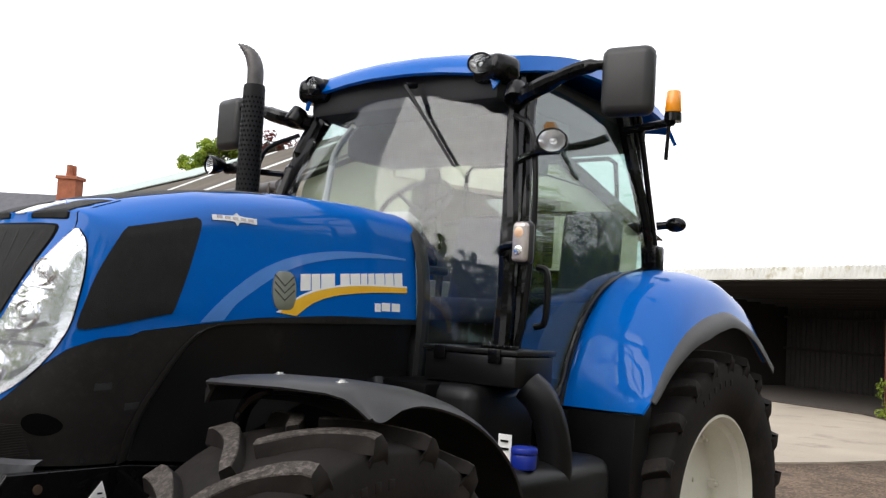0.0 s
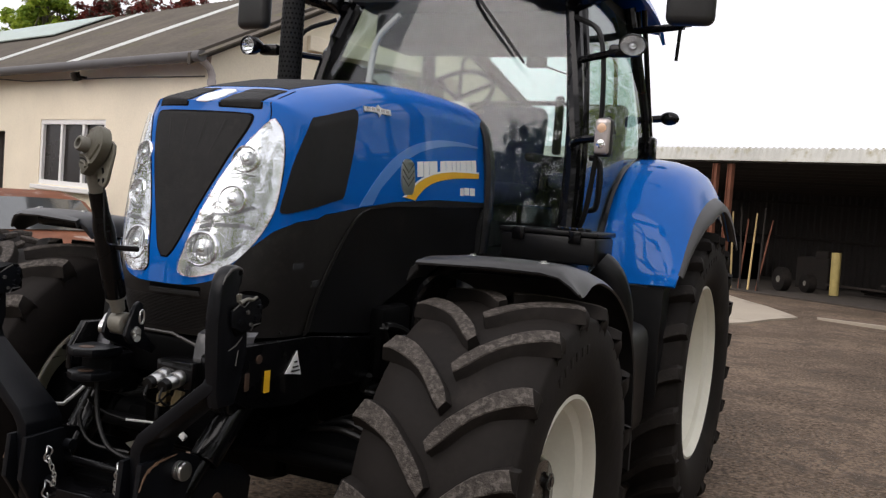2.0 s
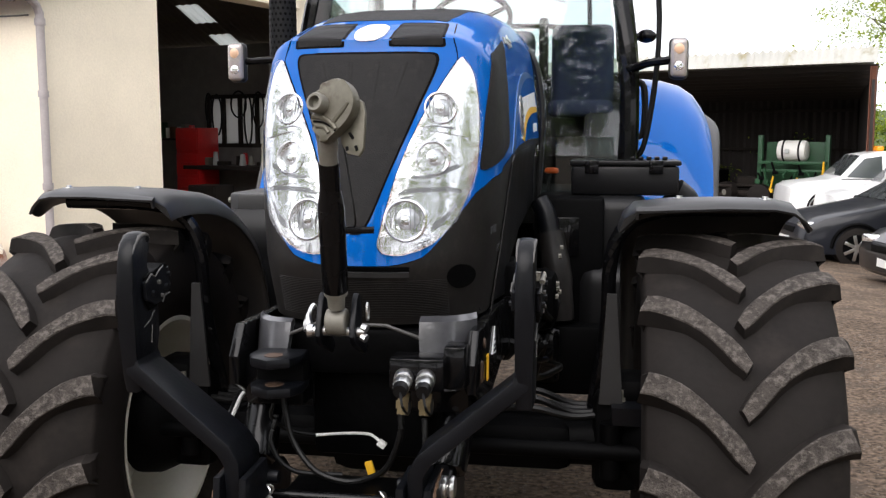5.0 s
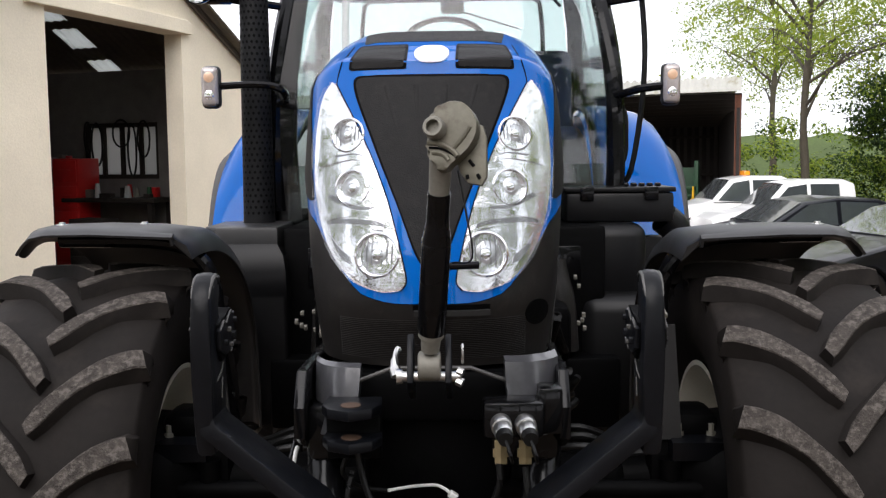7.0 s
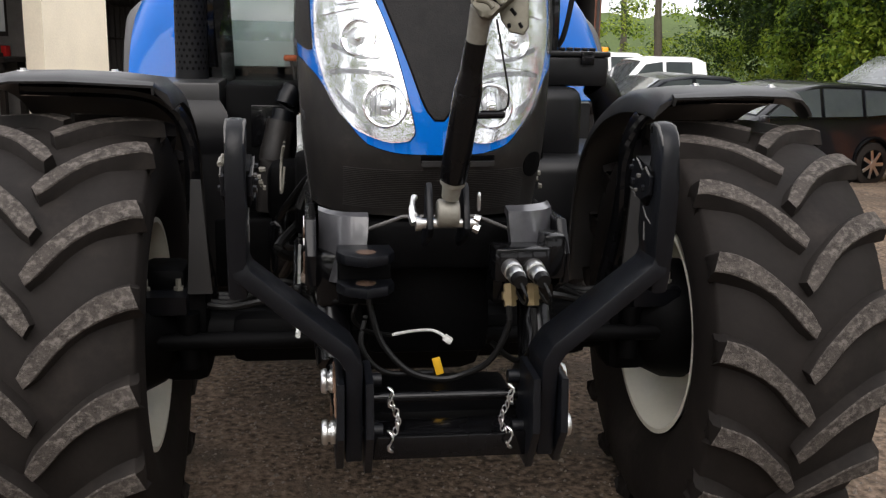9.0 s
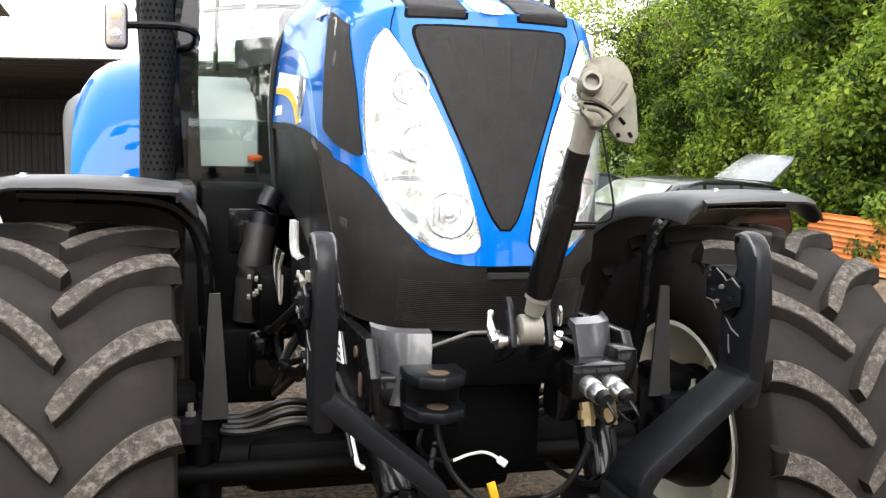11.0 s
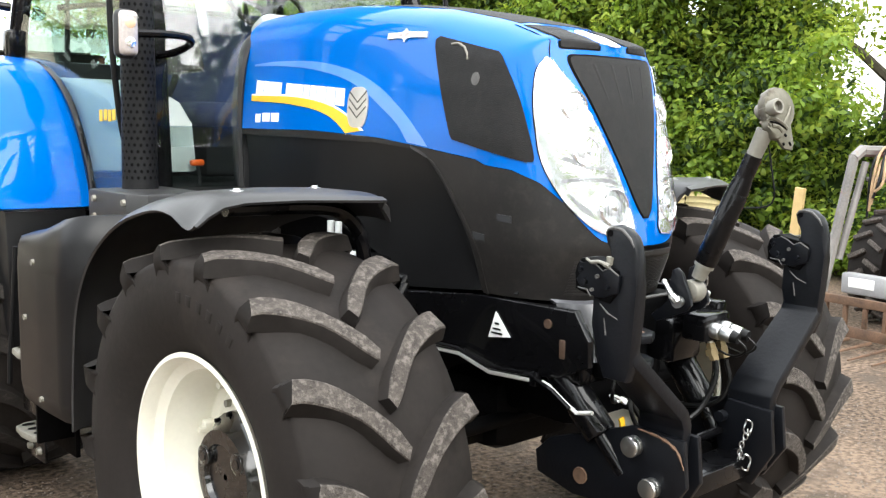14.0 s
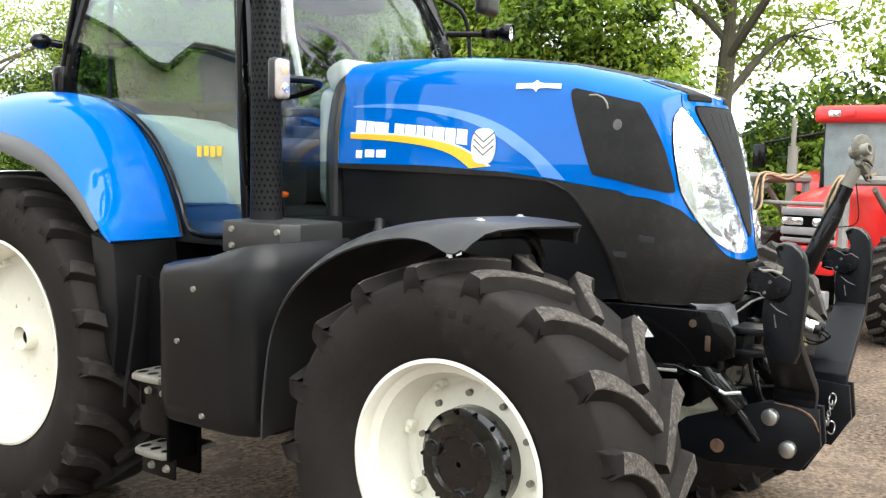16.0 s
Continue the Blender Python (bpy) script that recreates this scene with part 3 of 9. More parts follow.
FX, FZ, FR = {1: 1.072, -1: 1.062}, 0.692, 0.714
RX, RY, RZ, RR = 0.97, 2.82, 0.765, 0.865
for s in (1, -1):
    wheel("front_wheel", FR, 0.53, 0.376, 0.14, 17, s, (s * FX[s], 0, FZ), "front wheel with cream rim and barred tyre", 7.0 if s > 0 else 2.8)
    wheel("rear_wheel", RR, 0.58, 0.52, 0.07, 22, s, (s * RX, RY, RZ), "large rear wheel with cream rim and barred tyre")


# ---- front mudguards ----
ARC = [(-0.235, 1.515), (-0.20, 1.530), (-0.15, 1.538), (-0.06, 1.541), (0.12, 1.530), (0.25, 1.510), (0.41, 1.466), (0.56, 1.392), (0.68, 1.300), (0.76, 1.20), (0.815, 1.08), (0.845, 0.92), (0.86, 0.78), (0.865, 0.66)]
for s in (1, -1):
    sink = -0.027 if s > 0 else -0.011
    line = spline([(0, y, z + sink) for y, z in ARC], 44)
    rows = []
    for i, p in enumerate(line):
        d = (line[min(i + 1, 43)] - line[max(i - 1, 0)]).normalized()
        up = Vector((0, -d.z, d.y))
        f = i / 43
        flare = 0.035 + 0.042 * math.exp(-((p.y + 0.10) / 0.15) ** 2)
        inner = 0.80 - 0.02 * math.exp(-((p.y + 0.1) / 0.2) ** 2)
        row = [(inner - 0.045, -0.085), (inner - 0.03, -0.04), (inner, -0.012), (0.90, 0.0), (1.05, 0.004), (1.20, 0.0), (1.255, -0.012), (1.29, -flare * 0.75), (1.315, -flare * 1.3)]
        if f < 0.06:
            row = [(max(x, 0.79), z * (0.3 if x < 1 else 1.0)) for x, z in row]
        slant = 0.115 * max(0, 1 - (p.y + 0.235) / 0.30)
        rows.append([Vector((s * x, p.y + slant * (x - 0.78) / 0.535, p.z)) + up * z for x, z in row])
    bm = bmesh.new()
    shell(bm, rows, 0.008, (0, 0, -1))
    fender = part("front_mudguard", bm, FENDER, tractor, "dark grey plastic front mudguard", angle=50)
    for x in (0.918, 1.180):
        bm = bmesh.new()
        rod(bm, (s * x, -0.06, 1.537 + sink), (s * x, -0.06, 1.550 + sink), 0.022, 0.019, 14)
        rod(bm, (s * x, -0.06, 1.550 + sink), (s * x, -0.06, 1.556 + sink), 0.011, 0.010, 8)
        part("mudguard_bolt", bm, SILVER, fender)
    bm = bmesh.new()
    pipe(bm, [(s * 0.66, 0.02, 0.80), (s * 0.70, -0.02, 1.1), (s * 0.71, -0.03, 1.32), (s * 0.76, -0.03, 1.43), (s * 0.88, -0.03, 1.478), (s * 1.2, -0.03, 1.486)], 0.024, 10, 30)
    part("mudguard_stay", bm, GLOSS, fender, "bent black tube")
    bm = bmesh.new()
    plate(bm, [(-0.02, 0), (0.055, 0), (0.03, 0.36), (0.0, 0.36)], 0.012, Matrix.Translation((s * 0.70, -0.12, 0.86)) @ Matrix.Rotation(radians(90), 4, "X"))
    part("mudguard_bracket", bm, FENDER, fender)


# ---- cab ----
roof_line = [(1.46, 2.885), (1.50, 2.950), (1.60, 2.995), (1.9, 3.05), (2.2, 3.068), (2.6, 3.05), (2.95, 2.99), (3.1, 2.90)]
bm = bmesh.new()
rows = []
for p in spline([(0, y, z) for y, z in roof_line], 26):
    w = 0.60 + 0.16 * min(1, max(0, (p.y - 1.46) / 0.5)) ** 0.7
    rows.append([Vector((s * w * f, p.y + 0.05 * (1 - f) ** 2 * (-1 if p.y < 1.6 else 0), p.z - 0.05 * f ** 3 - (0.06 if f == 1 else 0) - (0.05 if f > 1 else 0))) for s, f in [(-1, 1.0), (-1, 0.96), (-1, 0.85), (-1, 0.5), (-1, 0.2), (1, 0.2), (1, 0.5), (1, 0.85), (1, 0.96), (1, 1.0)]])
shell(bm, rows, 0.02, (0, 0, -1))
roof = part("cab_roof", bm, BLUE, tractor, "glossy blue cab roof", angle=50)
bm = bmesh.new()
plate(bm, [(-0.60, 1.49), (0.60, 1.49), (0.625, 1.75), (0.63, 2.9), (0.60, 3.05), (-0.60, 3.05), (-0.63, 2.9), (-0.625, 1.75)], 0.19, Matrix.Translation((0, 0, 2.745)), 0.03)
part("roof_lining", bm, CABIN, tractor, "black plastic roof underside", angle=40)


def curved_pane(name, rows, mat, parent, label):
    bm = bmesh.new()
    shell(bm, rows, 0.006)
    ob = part(name, bm, mat, parent, label, angle=60)
    ob.visible_shadow = False
    return ob


rows = []
for z, w, y in ((1.62, 0.755, 1.24), (1.85, 0.76, 1.25), (2.1, 0.755, 1.275), (2.35, 0.725, 1.32), (2.6, 0.675, 1.40), (2.80, 0.625, 1.475)):
    rows.append([Vector((w * u, y + 0.12 * u * u, z)) for u in [i / 7 - 1 for i in range(15)]])
curved_pane("windscreen", rows, GLASS, tractor, "curved clear windscreen")
for s in (1, -1):
    low = [(1.44, 1.37), (1.60, 1.362), (1.80, 1.362), (1.875, 1.42), (1.93, 1.55), (2.01, 1.69), (2.13, 1.83), (2.36, 1.96), (2.79, 2.05)]
    rows = []
    for k in range(7):
        f = 1.07 * k / 6
        row = []
        for i, (y, z) in enumerate(low):
            q = i / 8
            ty = 1.64 + (2.62 - 1.64) * q
            x = 0.785 - 0.12 * f ** 2
            row.append(Vector((s * x, y + (ty - y) * f, z + (2.78 - z) * f)))
        rows.append(row)
    curved_pane("door_pane", rows, DOORGLASS, tractor, "clear tinted door glass")
    for name, pts, r in (("front_pillar", [(0.775, 1.36, 1.50), (0.78, 1.38, 1.8), (0.77, 1.405, 2.1), (0.72, 1.48, 2.45), (0.635, 1.61, 2.82), (0.615, 1.64, 2.90)], 0.043),
                         ("door_frame", [(0.795, 1.44, 1.45), (0.80, 1.455, 1.8), (0.79, 1.48, 2.1), (0.735, 1.56, 2.5), (0.66, 1.69, 2.80), (0.64, 1.72, 2.90)], 0.030),
                         ("rear_pillar", [(0.77, 2.82, 2.02), (0.76, 2.76, 2.3), (0.68, 2.64, 2.80), (0.66, 2.61, 2.93)], 0.036),
                         ("door_seal", [(0.79, 1.44, 1.37), (0.79, 1.60, 1.355), (0.79, 1.80, 1.355), (0.79, 1.875, 1.415), (0.79, 1.93, 1.545), (0.79, 2.01, 1.685), (0.79, 2.13, 1.825), (0.785, 2.36, 1.955), (0.775, 2.80, 2.05)], 0.016)):
        bm = bmesh.new()
        pipe(bm, [(s * x, y, z) for x, y, z in pts], r, 10, 24)
        part(name, bm, GLOSS, tractor, "black cab pillar" if "pillar" in name else "black door edge")
    if s < 0:
        bm = bmesh.new()
        shell(bm, [[Vector((-x, y, z)) for x in (x1, x0)] for x0, x1, y, z in ((0.765, 0.66, 1.375, 1.44), (0.765, 0.675, 1.37, 1.8), (0.755, 0.67, 1.39, 2.1), (0.71, 0.63, 1.47, 2.45), (0.63, 0.56, 1.60, 2.80))], 0.02)
        part("pillar_trim", bm, GLOSS, tractor, "black inner trim of the front pillar")
    # grab rail and door handle
    bm = bmesh.new()
    pipe(bm, [(s * 0.70, 1.50, 2.66), (s * 0.86, 1.40, 2.56), (s * 0.905, 1.38, 2.3), (s * 0.90, 1.38, 2.0), (s * 0.86, 1.40, 1.70), (s * 0.82, 1.42, 1.60)], 0.013, 8, 24)
    part("grab_rail", bm, HOSE, tractor, "thin black bent rail")
    if s < 0:
        continue
    bm = bmesh.new()
    pipe(bm, [(s * 0.80, 1.60, 1.70), (s * 0.85, 1.60, 1.72), (s * 0.86, 1.60, 1.83), (s * 0.85, 1.60, 1.95), (s * 0.80, 1.60, 1.97)], 0.016, 8, 20)
    part("door_handle", bm, HOSE, tractor, "black door handle")
rows = [[Vector((0.74 * u * (1 - 0.06 * k), 2.83 - 0.09 * k, 2.03 + 0.375 * k)) for u in (-1, -0.5, 0, 0.5, 1)] for k in range(3)]
curved_pane("rear_pane", rows, DOORGLASS, tractor, "clear rear window")

# inside the cab
bm = bmesh.new()
box(bm, (0, 2.0, 1.36), (1.5, 1.3, 0.12), 0.02)
part("cab_floor", bm, CABIN, tractor, "black cab floor")
bm = bmesh.new()
box(bm, (0, 1.32, 1.56), (0.74, 0.05, 0.30), 0.02)
part("bulkhead", bm, CABIN, tractor, "black bulkhead")
for s in (1, -1):
    bm = bmesh.new()
    box(bm, (s * 0.545, 1.318, 1.565), (0.345, 0.006, 0.285), 0.001)
    pane = part("lower_pane", bm, LOWGLASS, tractor, "tinted lower windscreen pane", smooth=False)
    pane.visible_shadow = False
    bm = bmesh.new()
    pipe(bm, [(s * 0.40, 1.60, 1.42), (s * 0.405, 1.598, 1.48), (s * 0.417, 1.597, 1.53)], 0.008, 8, 8)
    lever = part("lever", bm, CABIN, tractor, "floor lever")
    bm = bmesh.new()
    box(bm, (s * 0.417, 1.597, 1.54), (0.070, 0.030, 0.030), 0.012)
    part("lever_grip", bm, GRIP, lever, "orange lever grip")
bm = bmesh.new()
box(bm, (0, 2.84, 1.70), (1.5, 0.05, 0.66), 0.01)
part("rear_wall", bm, CABIN, tractor, "black cab rear panel")
bm = bmesh.new()
box(bm, (0, 2.12, 1.76), (0.52, 0.50, 0.13), 0.05, seg=3)
seat = part("driver_seat", bm, SEAT, tractor, "dark blue cloth driver's seat")
bm = bmesh.new()
box(bm, (0, 0, 0), (0.50, 0.13, 0.56), 0.055, Matrix.Translation((0.02, 2.36, 2.02)) @ Matrix.Rotation(radians(-9), 4, "X"), 3)
part("backrest", bm, SEAT, seat)
bm = bmesh.new()
box(bm, (0, 2.14, 1.58), (0.34, 0.34, 0.26), 0.03)
part("seat_base", bm, CABIN, seat)
for s in (1, -1):
    bm = bmesh.new()
    box(bm, (s * 0.31, 2.20, 1.98), (0.07, 0.34, 0.05), 0.02)
    rod(bm, (s * 0.30, 2.30, 1.80), (s * 0.31, 2.32, 1.97), 0.02)
    part("armrest", bm, CABIN, seat)
bm = bmesh.new()
box(bm, (0, 1.50, 1.78), (0.34, 0.24, 0.62), 0.08, seg=3)
dash = part("dash_column", bm, PALE, tractor, "pale grey dashboard column")
bm = bmesh.new()
box(bm, (0, 0, 0), (0.36, 0.16, 0.16), 0.05, Matrix.Translation((0, 1.46, 2.13)) @ Matrix.Rotation(radians(-25), 4, "X"), 3)
part("instrument_pod", bm, PALE, dash)
bm = bmesh.new()
ring = [Vector((0.2 * math.cos(a), 1.67 + 0.14 * math.sin(a), 2.285 + 0.14 * math.sin(a))) for a in [2 * math.pi * k / 32 for k in range(33)]]
pipe(bm, ring, 0.014, 8)
for a in (0.5, 2.6, 4.7):
    rod(bm, (0, 1.68, 2.26), (0.2 * math.cos(a), 1.67 + 0.14 * math.sin(a), 2.285 + 0.14 * math.sin(a)), 0.012)
rod(bm, (0, 1.56, 2.0), (0, 1.68, 2.27), 0.028)
part("steering_wheel", bm, HOSE, tractor, "black steering wheel")
# yellow sticker of plain bars on the right door's glass
for k, (dy, h) in enumerate(((0.0, 0.050), (0.048, 0.046), (0.092, 0.050), (0.136, 0.046))):
    bm = bmesh.new()
    box(bm, (-0.7865, 1.775 - dy, 1.746 + 0.003 * (k % 2)), (0.002, 0.030, h), 0.0)
    part("sticker_bar", bm, YELLOW, tractor, "yellow sticker bar on the door glass", smooth=False)
# frame and wiper of the rear window
bm = bmesh.new()
pipe(bm, [(-0.53, 2.80, 1.98), (-0.515, 2.80, 2.50), (-0.50, 2.80, 2.64), (-0.46, 2.80, 2.672), (0.50, 2.80, 2.682), (0.545, 2.80, 2.65), (0.56, 2.80, 2.50), (0.575, 2.80, 1.98)], 0.014, 8)
rear = part("rear_window_frame", bm, CABIN, tractor, "black rear window frame")
bm = bmesh.new()
box(bm, (0.025, 2.79, 2.635), (0.14, 0.05, 0.085), 0.02)
part("wiper_motor", bm, CABIN, rear)
bm = bmesh.new()
rod(bm, (0.06, 2.79, 2.61), (0.42, 2.79, 2.50), 0.006, 0.004, 6)
part("rear_wiper", bm, CABIN, rear)
for s in (1, -1):
    bm = bmesh.new()
    line = [(1.62, 1.50), (1.66, 1.72), (1.78, 1.82), (2.05, 1.90), (2.4, 1.93), (2.8, 1.93), (2.8, 1.45)] if s < 0 else [(1.98, 1.45), (2.02, 1.62), (2.12, 1.76), (2.3, 1.86), (2.5, 1.90), (2.8, 1.90), (2.8, 1.43)]
    plate(bm, line, 0.36 if s < 0 else 0.2, Matrix(((0, 0, -s, s * 0.755), (1, 0, 0, 0), (0, 1, 0, 0), (0, 0, 0, 1))), 0.03)
    part("side_console", bm, PALE if s < 0 else CABIN, tractor, "pale grey moulded side console" if s < 0 else "black moulded side console", angle=40)
bm = bmesh.new()
box(bm, (0.31, 2.49, 2.20), (0.055, 0.05, 0.36), 0.02)
part("grab_post", bm, CABIN, tractor, "black post beside the seat")
bm = bmesh.new()
box(bm, (0, 0, 0), (0.36, 0.10, 0.50), 0.05, Matrix.Translation((0.53, 2.58, 2.10)) @ Matrix.Rotation(radians(-6), 4, "X"), 3)
second = part("passenger_seat", bm, SEAT, tractor, "dark blue passenger seat back")
bm = bmesh.new()
box(bm, (0.53, 2.40, 1.86), (0.36, 0.32, 0.09), 0.035, seg=3)
part("seat_cushion", bm, SEAT, second)
bm = bmesh.new()
box(bm, (0, 1.97, 2.665), (1.22, 0.42, 0.21), 0.05, seg=3)
part("headliner", bm, CABIN, tractor, "black headliner console")
bm = bmesh.new()
box(bm, (0, 0, 0), (0.20, 0.04, 0.15), 0.015, Matrix.Translation((-0.40, 1.78, 2.02)) @ Matrix.Rotation(radians(-20), 4, "X") @ Matrix.Rotation(radians(-25), 4, "Z"))
rod(bm, (-0.40, 1.80, 1.96), (-0.40, 2.0, 1.74), 0.016)
part("monitor", bm, CABIN, tractor, "black monitor on an arm")
bm = bmesh.new()
pipe(bm, [(0.06, 1.50, 2.10), (0.13, 1.56, 2.16), (0.20, 1.60, 2.19)], [0.012, 0.010, 0.014], 8, 10)
part("column_lever", bm, CABIN, tractor, "black column lever")
bm = bmesh.new()
pipe(bm, [(-0.60, 2.72, 2.30), (-0.30, 2.74, 2.345), (0.25, 2.74, 2.36), (0.60, 2.72, 2.32)], 0.016, 8, 16)
part("rear_rail", bm, CABIN, tractor, "black bar across the rear window")
bm = bmesh.new()
pipe(bm, [(-0.45, 1.45, 2.1), (-0.46, 1.5, 2.35), (-0.44, 1.52, 2.55), (-0.30, 1.5, 2.68)], 0.018, 8, 14)
part("inner_rail", bm, PALE, tractor, "pale bent rail inside the cab")

# lamps, mirrors, beacon and wiper
def lamp(name, c, r, way, parent, label, squash=0.8):
    """A round work lamp: black cup, chrome dish, clear lens."""
    way = Vector(way).normalized()
    m = Matrix.Translation(c) @ way.to_track_quat("X", "Z").to_matrix().to_4x4() @ Matrix.Diagonal((1, 1, squash, 1))
    bm = bmesh.new()
    vs = spin(bm, [(-0.075, 0.02), (-0.07, r * 0.6), (-0.03, r), (0.012, r * 1.06), (0.018, r * 1.0), (0.008, r * 0.92)], 22)
    bm.faces.new(vs[0])
    bmesh.ops.transform(bm, matrix=m, verts=bm.verts)
    cup = part(name, bm, GLOSS, parent, label, angle=40)
    bm = bmesh.new()
    vs = spin(bm, [(-0.04, 0.004), (-0.035, r * 0.3), (-0.012, r * 0.75), (0.009, r * 0.93)], 22)
    bmesh.ops.transform(bm, matrix=m, verts=bm.verts)
    part("reflector", bm, CHROME, cup, "bright reflector")
    bm = bmesh.new()
    vs = spin(bm, [(0.022, 0.003), (0.019, r * 0.5), (0.010, r * 0.94)], 22)
    bmesh.ops.transform(bm, matrix=m, verts=bm.verts)
    glass = part("lens", bm, LENS, cup, "clear lens")
    glass.visible_shadow = False
    bm = bmesh.new()
    bmesh.ops.create_uvsphere(bm, u_segments=12, v_segments=8, radius=r * 0.28, matrix=m @ Matrix.Translation((-0.015, 0, 0)))
    part("bulb", bm, LINE, cup)
    return cup


for s in (1, -1):
    lamp("roof_lamp", (s * 0.545, 1.425, 2.90), 0.062, (s * 0.25, -1, -0.06), roof, "round roof work lamp")
    bm = bmesh.new()
    box(bm, (0, 0, 0), (0.20, 0.17, 0.13), 0.045, Matrix.Translation((s * 0.575, 1.51, 2.885)) @ Matrix.Rotation(radians(-14 * s), 4, "Z"), 3)
    part("lamp_socket", bm, GLOSS, roof, "black lamp socket")
    lamp("corner_lamp", (s * 1.075, 1.22, 2.47), 0.062, (s * 0.3, -1, -0.08), tractor, "round work lamp on a bracket")
    bm = bmesh.new()
    pipe(bm, [(s * 0.74, 1.47, 2.44), (s * 0.9, 1.36, 2.45), (s * 1.05, 1.29, 2.465)], 0.018, 8, 10)
    box(bm, (s * 1.0, 1.31, 2.46), (0.12, 0.05, 0.06), 0.015)
    part("lamp_bracket", bm, GLOSS, tractor, "black lamp bracket")
    # mirror on its arm
    bm = bmesh.new()
    pipe(bm, [(s * 0.66, 1.55, 2.73), (s * 0.80, 1.47, 2.755), (s * 1.05, 1.46, 2.83), (s * 1.20, 1.49, 2.84)], [0.045, 0.04, 0.032, 0.022], 10, 18)
    arm = part("mirror_arm", bm, GLOSS, tractor, "black mirror arm")
    bm = bmesh.new()
    box(bm, (0, 0, 0), (0.23, 0.09, 0.30), 0.042, Matrix.Translation((s * 1.265, 1.50, 2.76)) @ Matrix.Rotation(radians(8 * s), 4, "Z"), 4)
    part("mirror_shell", bm, FENDER, arm, "dark grey mirror housing")
    bm = bmesh.new()
    rod(bm, (s * 0.72, 1.46, 2.72), (s * 0.70, 1.50, 2.80), 0.055, 0.045, 14, 0.01)
    part("arm_mount", bm, GLOSS, arm)
    # indicator lamp on a bent arm
    y0 = 1.17 if s > 0 else 1.05
    bm = bmesh.new()
    if s > 0:
        pipe(bm, [(0.77, 1.40, 2.02), (0.80, 1.30, 2.015), (0.86, y0 + 0.05, 2.03), (0.955, y0 + 0.02, 2.04)], 0.019, 8, 14)
    else:
        pipe(bm, [(-0.75, 1.38, 1.99), (-0.70, 1.26, 2.0), (-0.69, 1.13, 2.03), (-0.73, 1.075, 2.05), (-0.82, 1.06, 2.055), (-0.95, y0 + 0.02, 2.05)], 0.016, 8, 26)
    bar = part("indicator_arm", bm, GLOSS, tractor, "black bent arm")
    bm = bmesh.new()
    box(bm, (s * 0.985, y0 + 0.02, 2.045), (0.085, 0.05, 0.18), 0.024, seg=3)
    part("indicator_body", bm, FENDER, bar)
    bm = bmesh.new()
    box(bm, (s * 0.985, y0 - 0.008, 2.046), (0.072, 0.042, 0.166), 0.0205, seg=4)
    part("indicator_lens", bm, CLEARLENS, bar, "pinkish clear lamp lens")
    bm = bmesh.new()
    bmesh.ops.create_uvsphere(bm, u_segments=14, v_segments=10, radius=0.026, matrix=Matrix.Translation((s * 0.985, y0 - 0.022, 2.085)) @ Matrix.Diagonal((1, 0.45, 1.1, 1)))
    part("amber_bulb", bm, AMBERLENS, bar, "pale amber bulb")
    bm = bmesh.new()
    bmesh.ops.create_uvsphere(bm, u_segments=14, v_segments=10, radius=0.026, matrix=Matrix.Translation((s * 0.985, y0 - 0.022, 2.010)) @ Matrix.Diagonal((1, 0.4, 1.1, 1)))
    part("white_bulb", bm, CHROME, bar, "bright side lamp reflector")
    # rear lamp post over the mudguard
    bm = bmesh.new()
    box(bm, (s * 0.80, 2.83, 2.10), (0.07, 0.11, 0.16), 0.02)
    post = part("rear_post", bm, GLOSS, tractor, "black bracket on the mudguard")
    bm = bmesh.new()
    rod(bm, (s * 0.80, 2.83, 2.15), (s * 0.735, 2.67, 2.93), 0.016)
    rod(bm, (s * 0.74, 2.86, 2.15), (s * 0.69, 2.71, 2.93), 0.014)
    part("rear_rod", bm, GLOSS, post)
    bm = bmesh.new()
    bmesh.ops.create_uvsphere(bm, u_segments=16, v_segments=10, radius=0.055, matrix=Matrix.Translation((s * 0.90, 2.86, 2.30)) @ Matrix.Diagonal((1.1, 0.8, 0.75, 1)))
    rod(bm, (s * 0.80, 2.83, 2.29), (s * 0.87, 2.86, 2.30), 0.022)
    part("rear_lamp", bm, GLOSS, post, "black rear lamp pod")
bm = bmesh.new()
rod(bm, (1.02, 2.50, 2.80), (1.02, 2.50, 2.845), 0.046, 0.044, 18)
rod(bm, (0.72, 2.55, 2.78), (1.02, 2.50, 2.80), 0.022)
rod(bm, (1.0, 2.50, 2.80), (0.99, 2.50, 2.60), 0.010)
base = part("beacon_mount", bm, GLOSS, tractor, "black beacon bracket")
bm = bmesh.new()
rod(bm, (1.02, 2.50, 2.845), (1.02, 2.50, 2.965), 0.044, 0.036, 20, 0.012)
part("beacon_dome", bm, AMBER, base, "amber beacon dome")
bm = bmesh.new()
rod(bm, (0.15, 1.36, 2.82), (0.52, 1.30, 2.40), 0.010, 0.007, 8)
rod(bm, (0.15, 1.36, 2.82), (0.14, 1.45, 2.84), 0.015)
part("wiper", bm, HOSE, tractor, "black windscreen wiper")

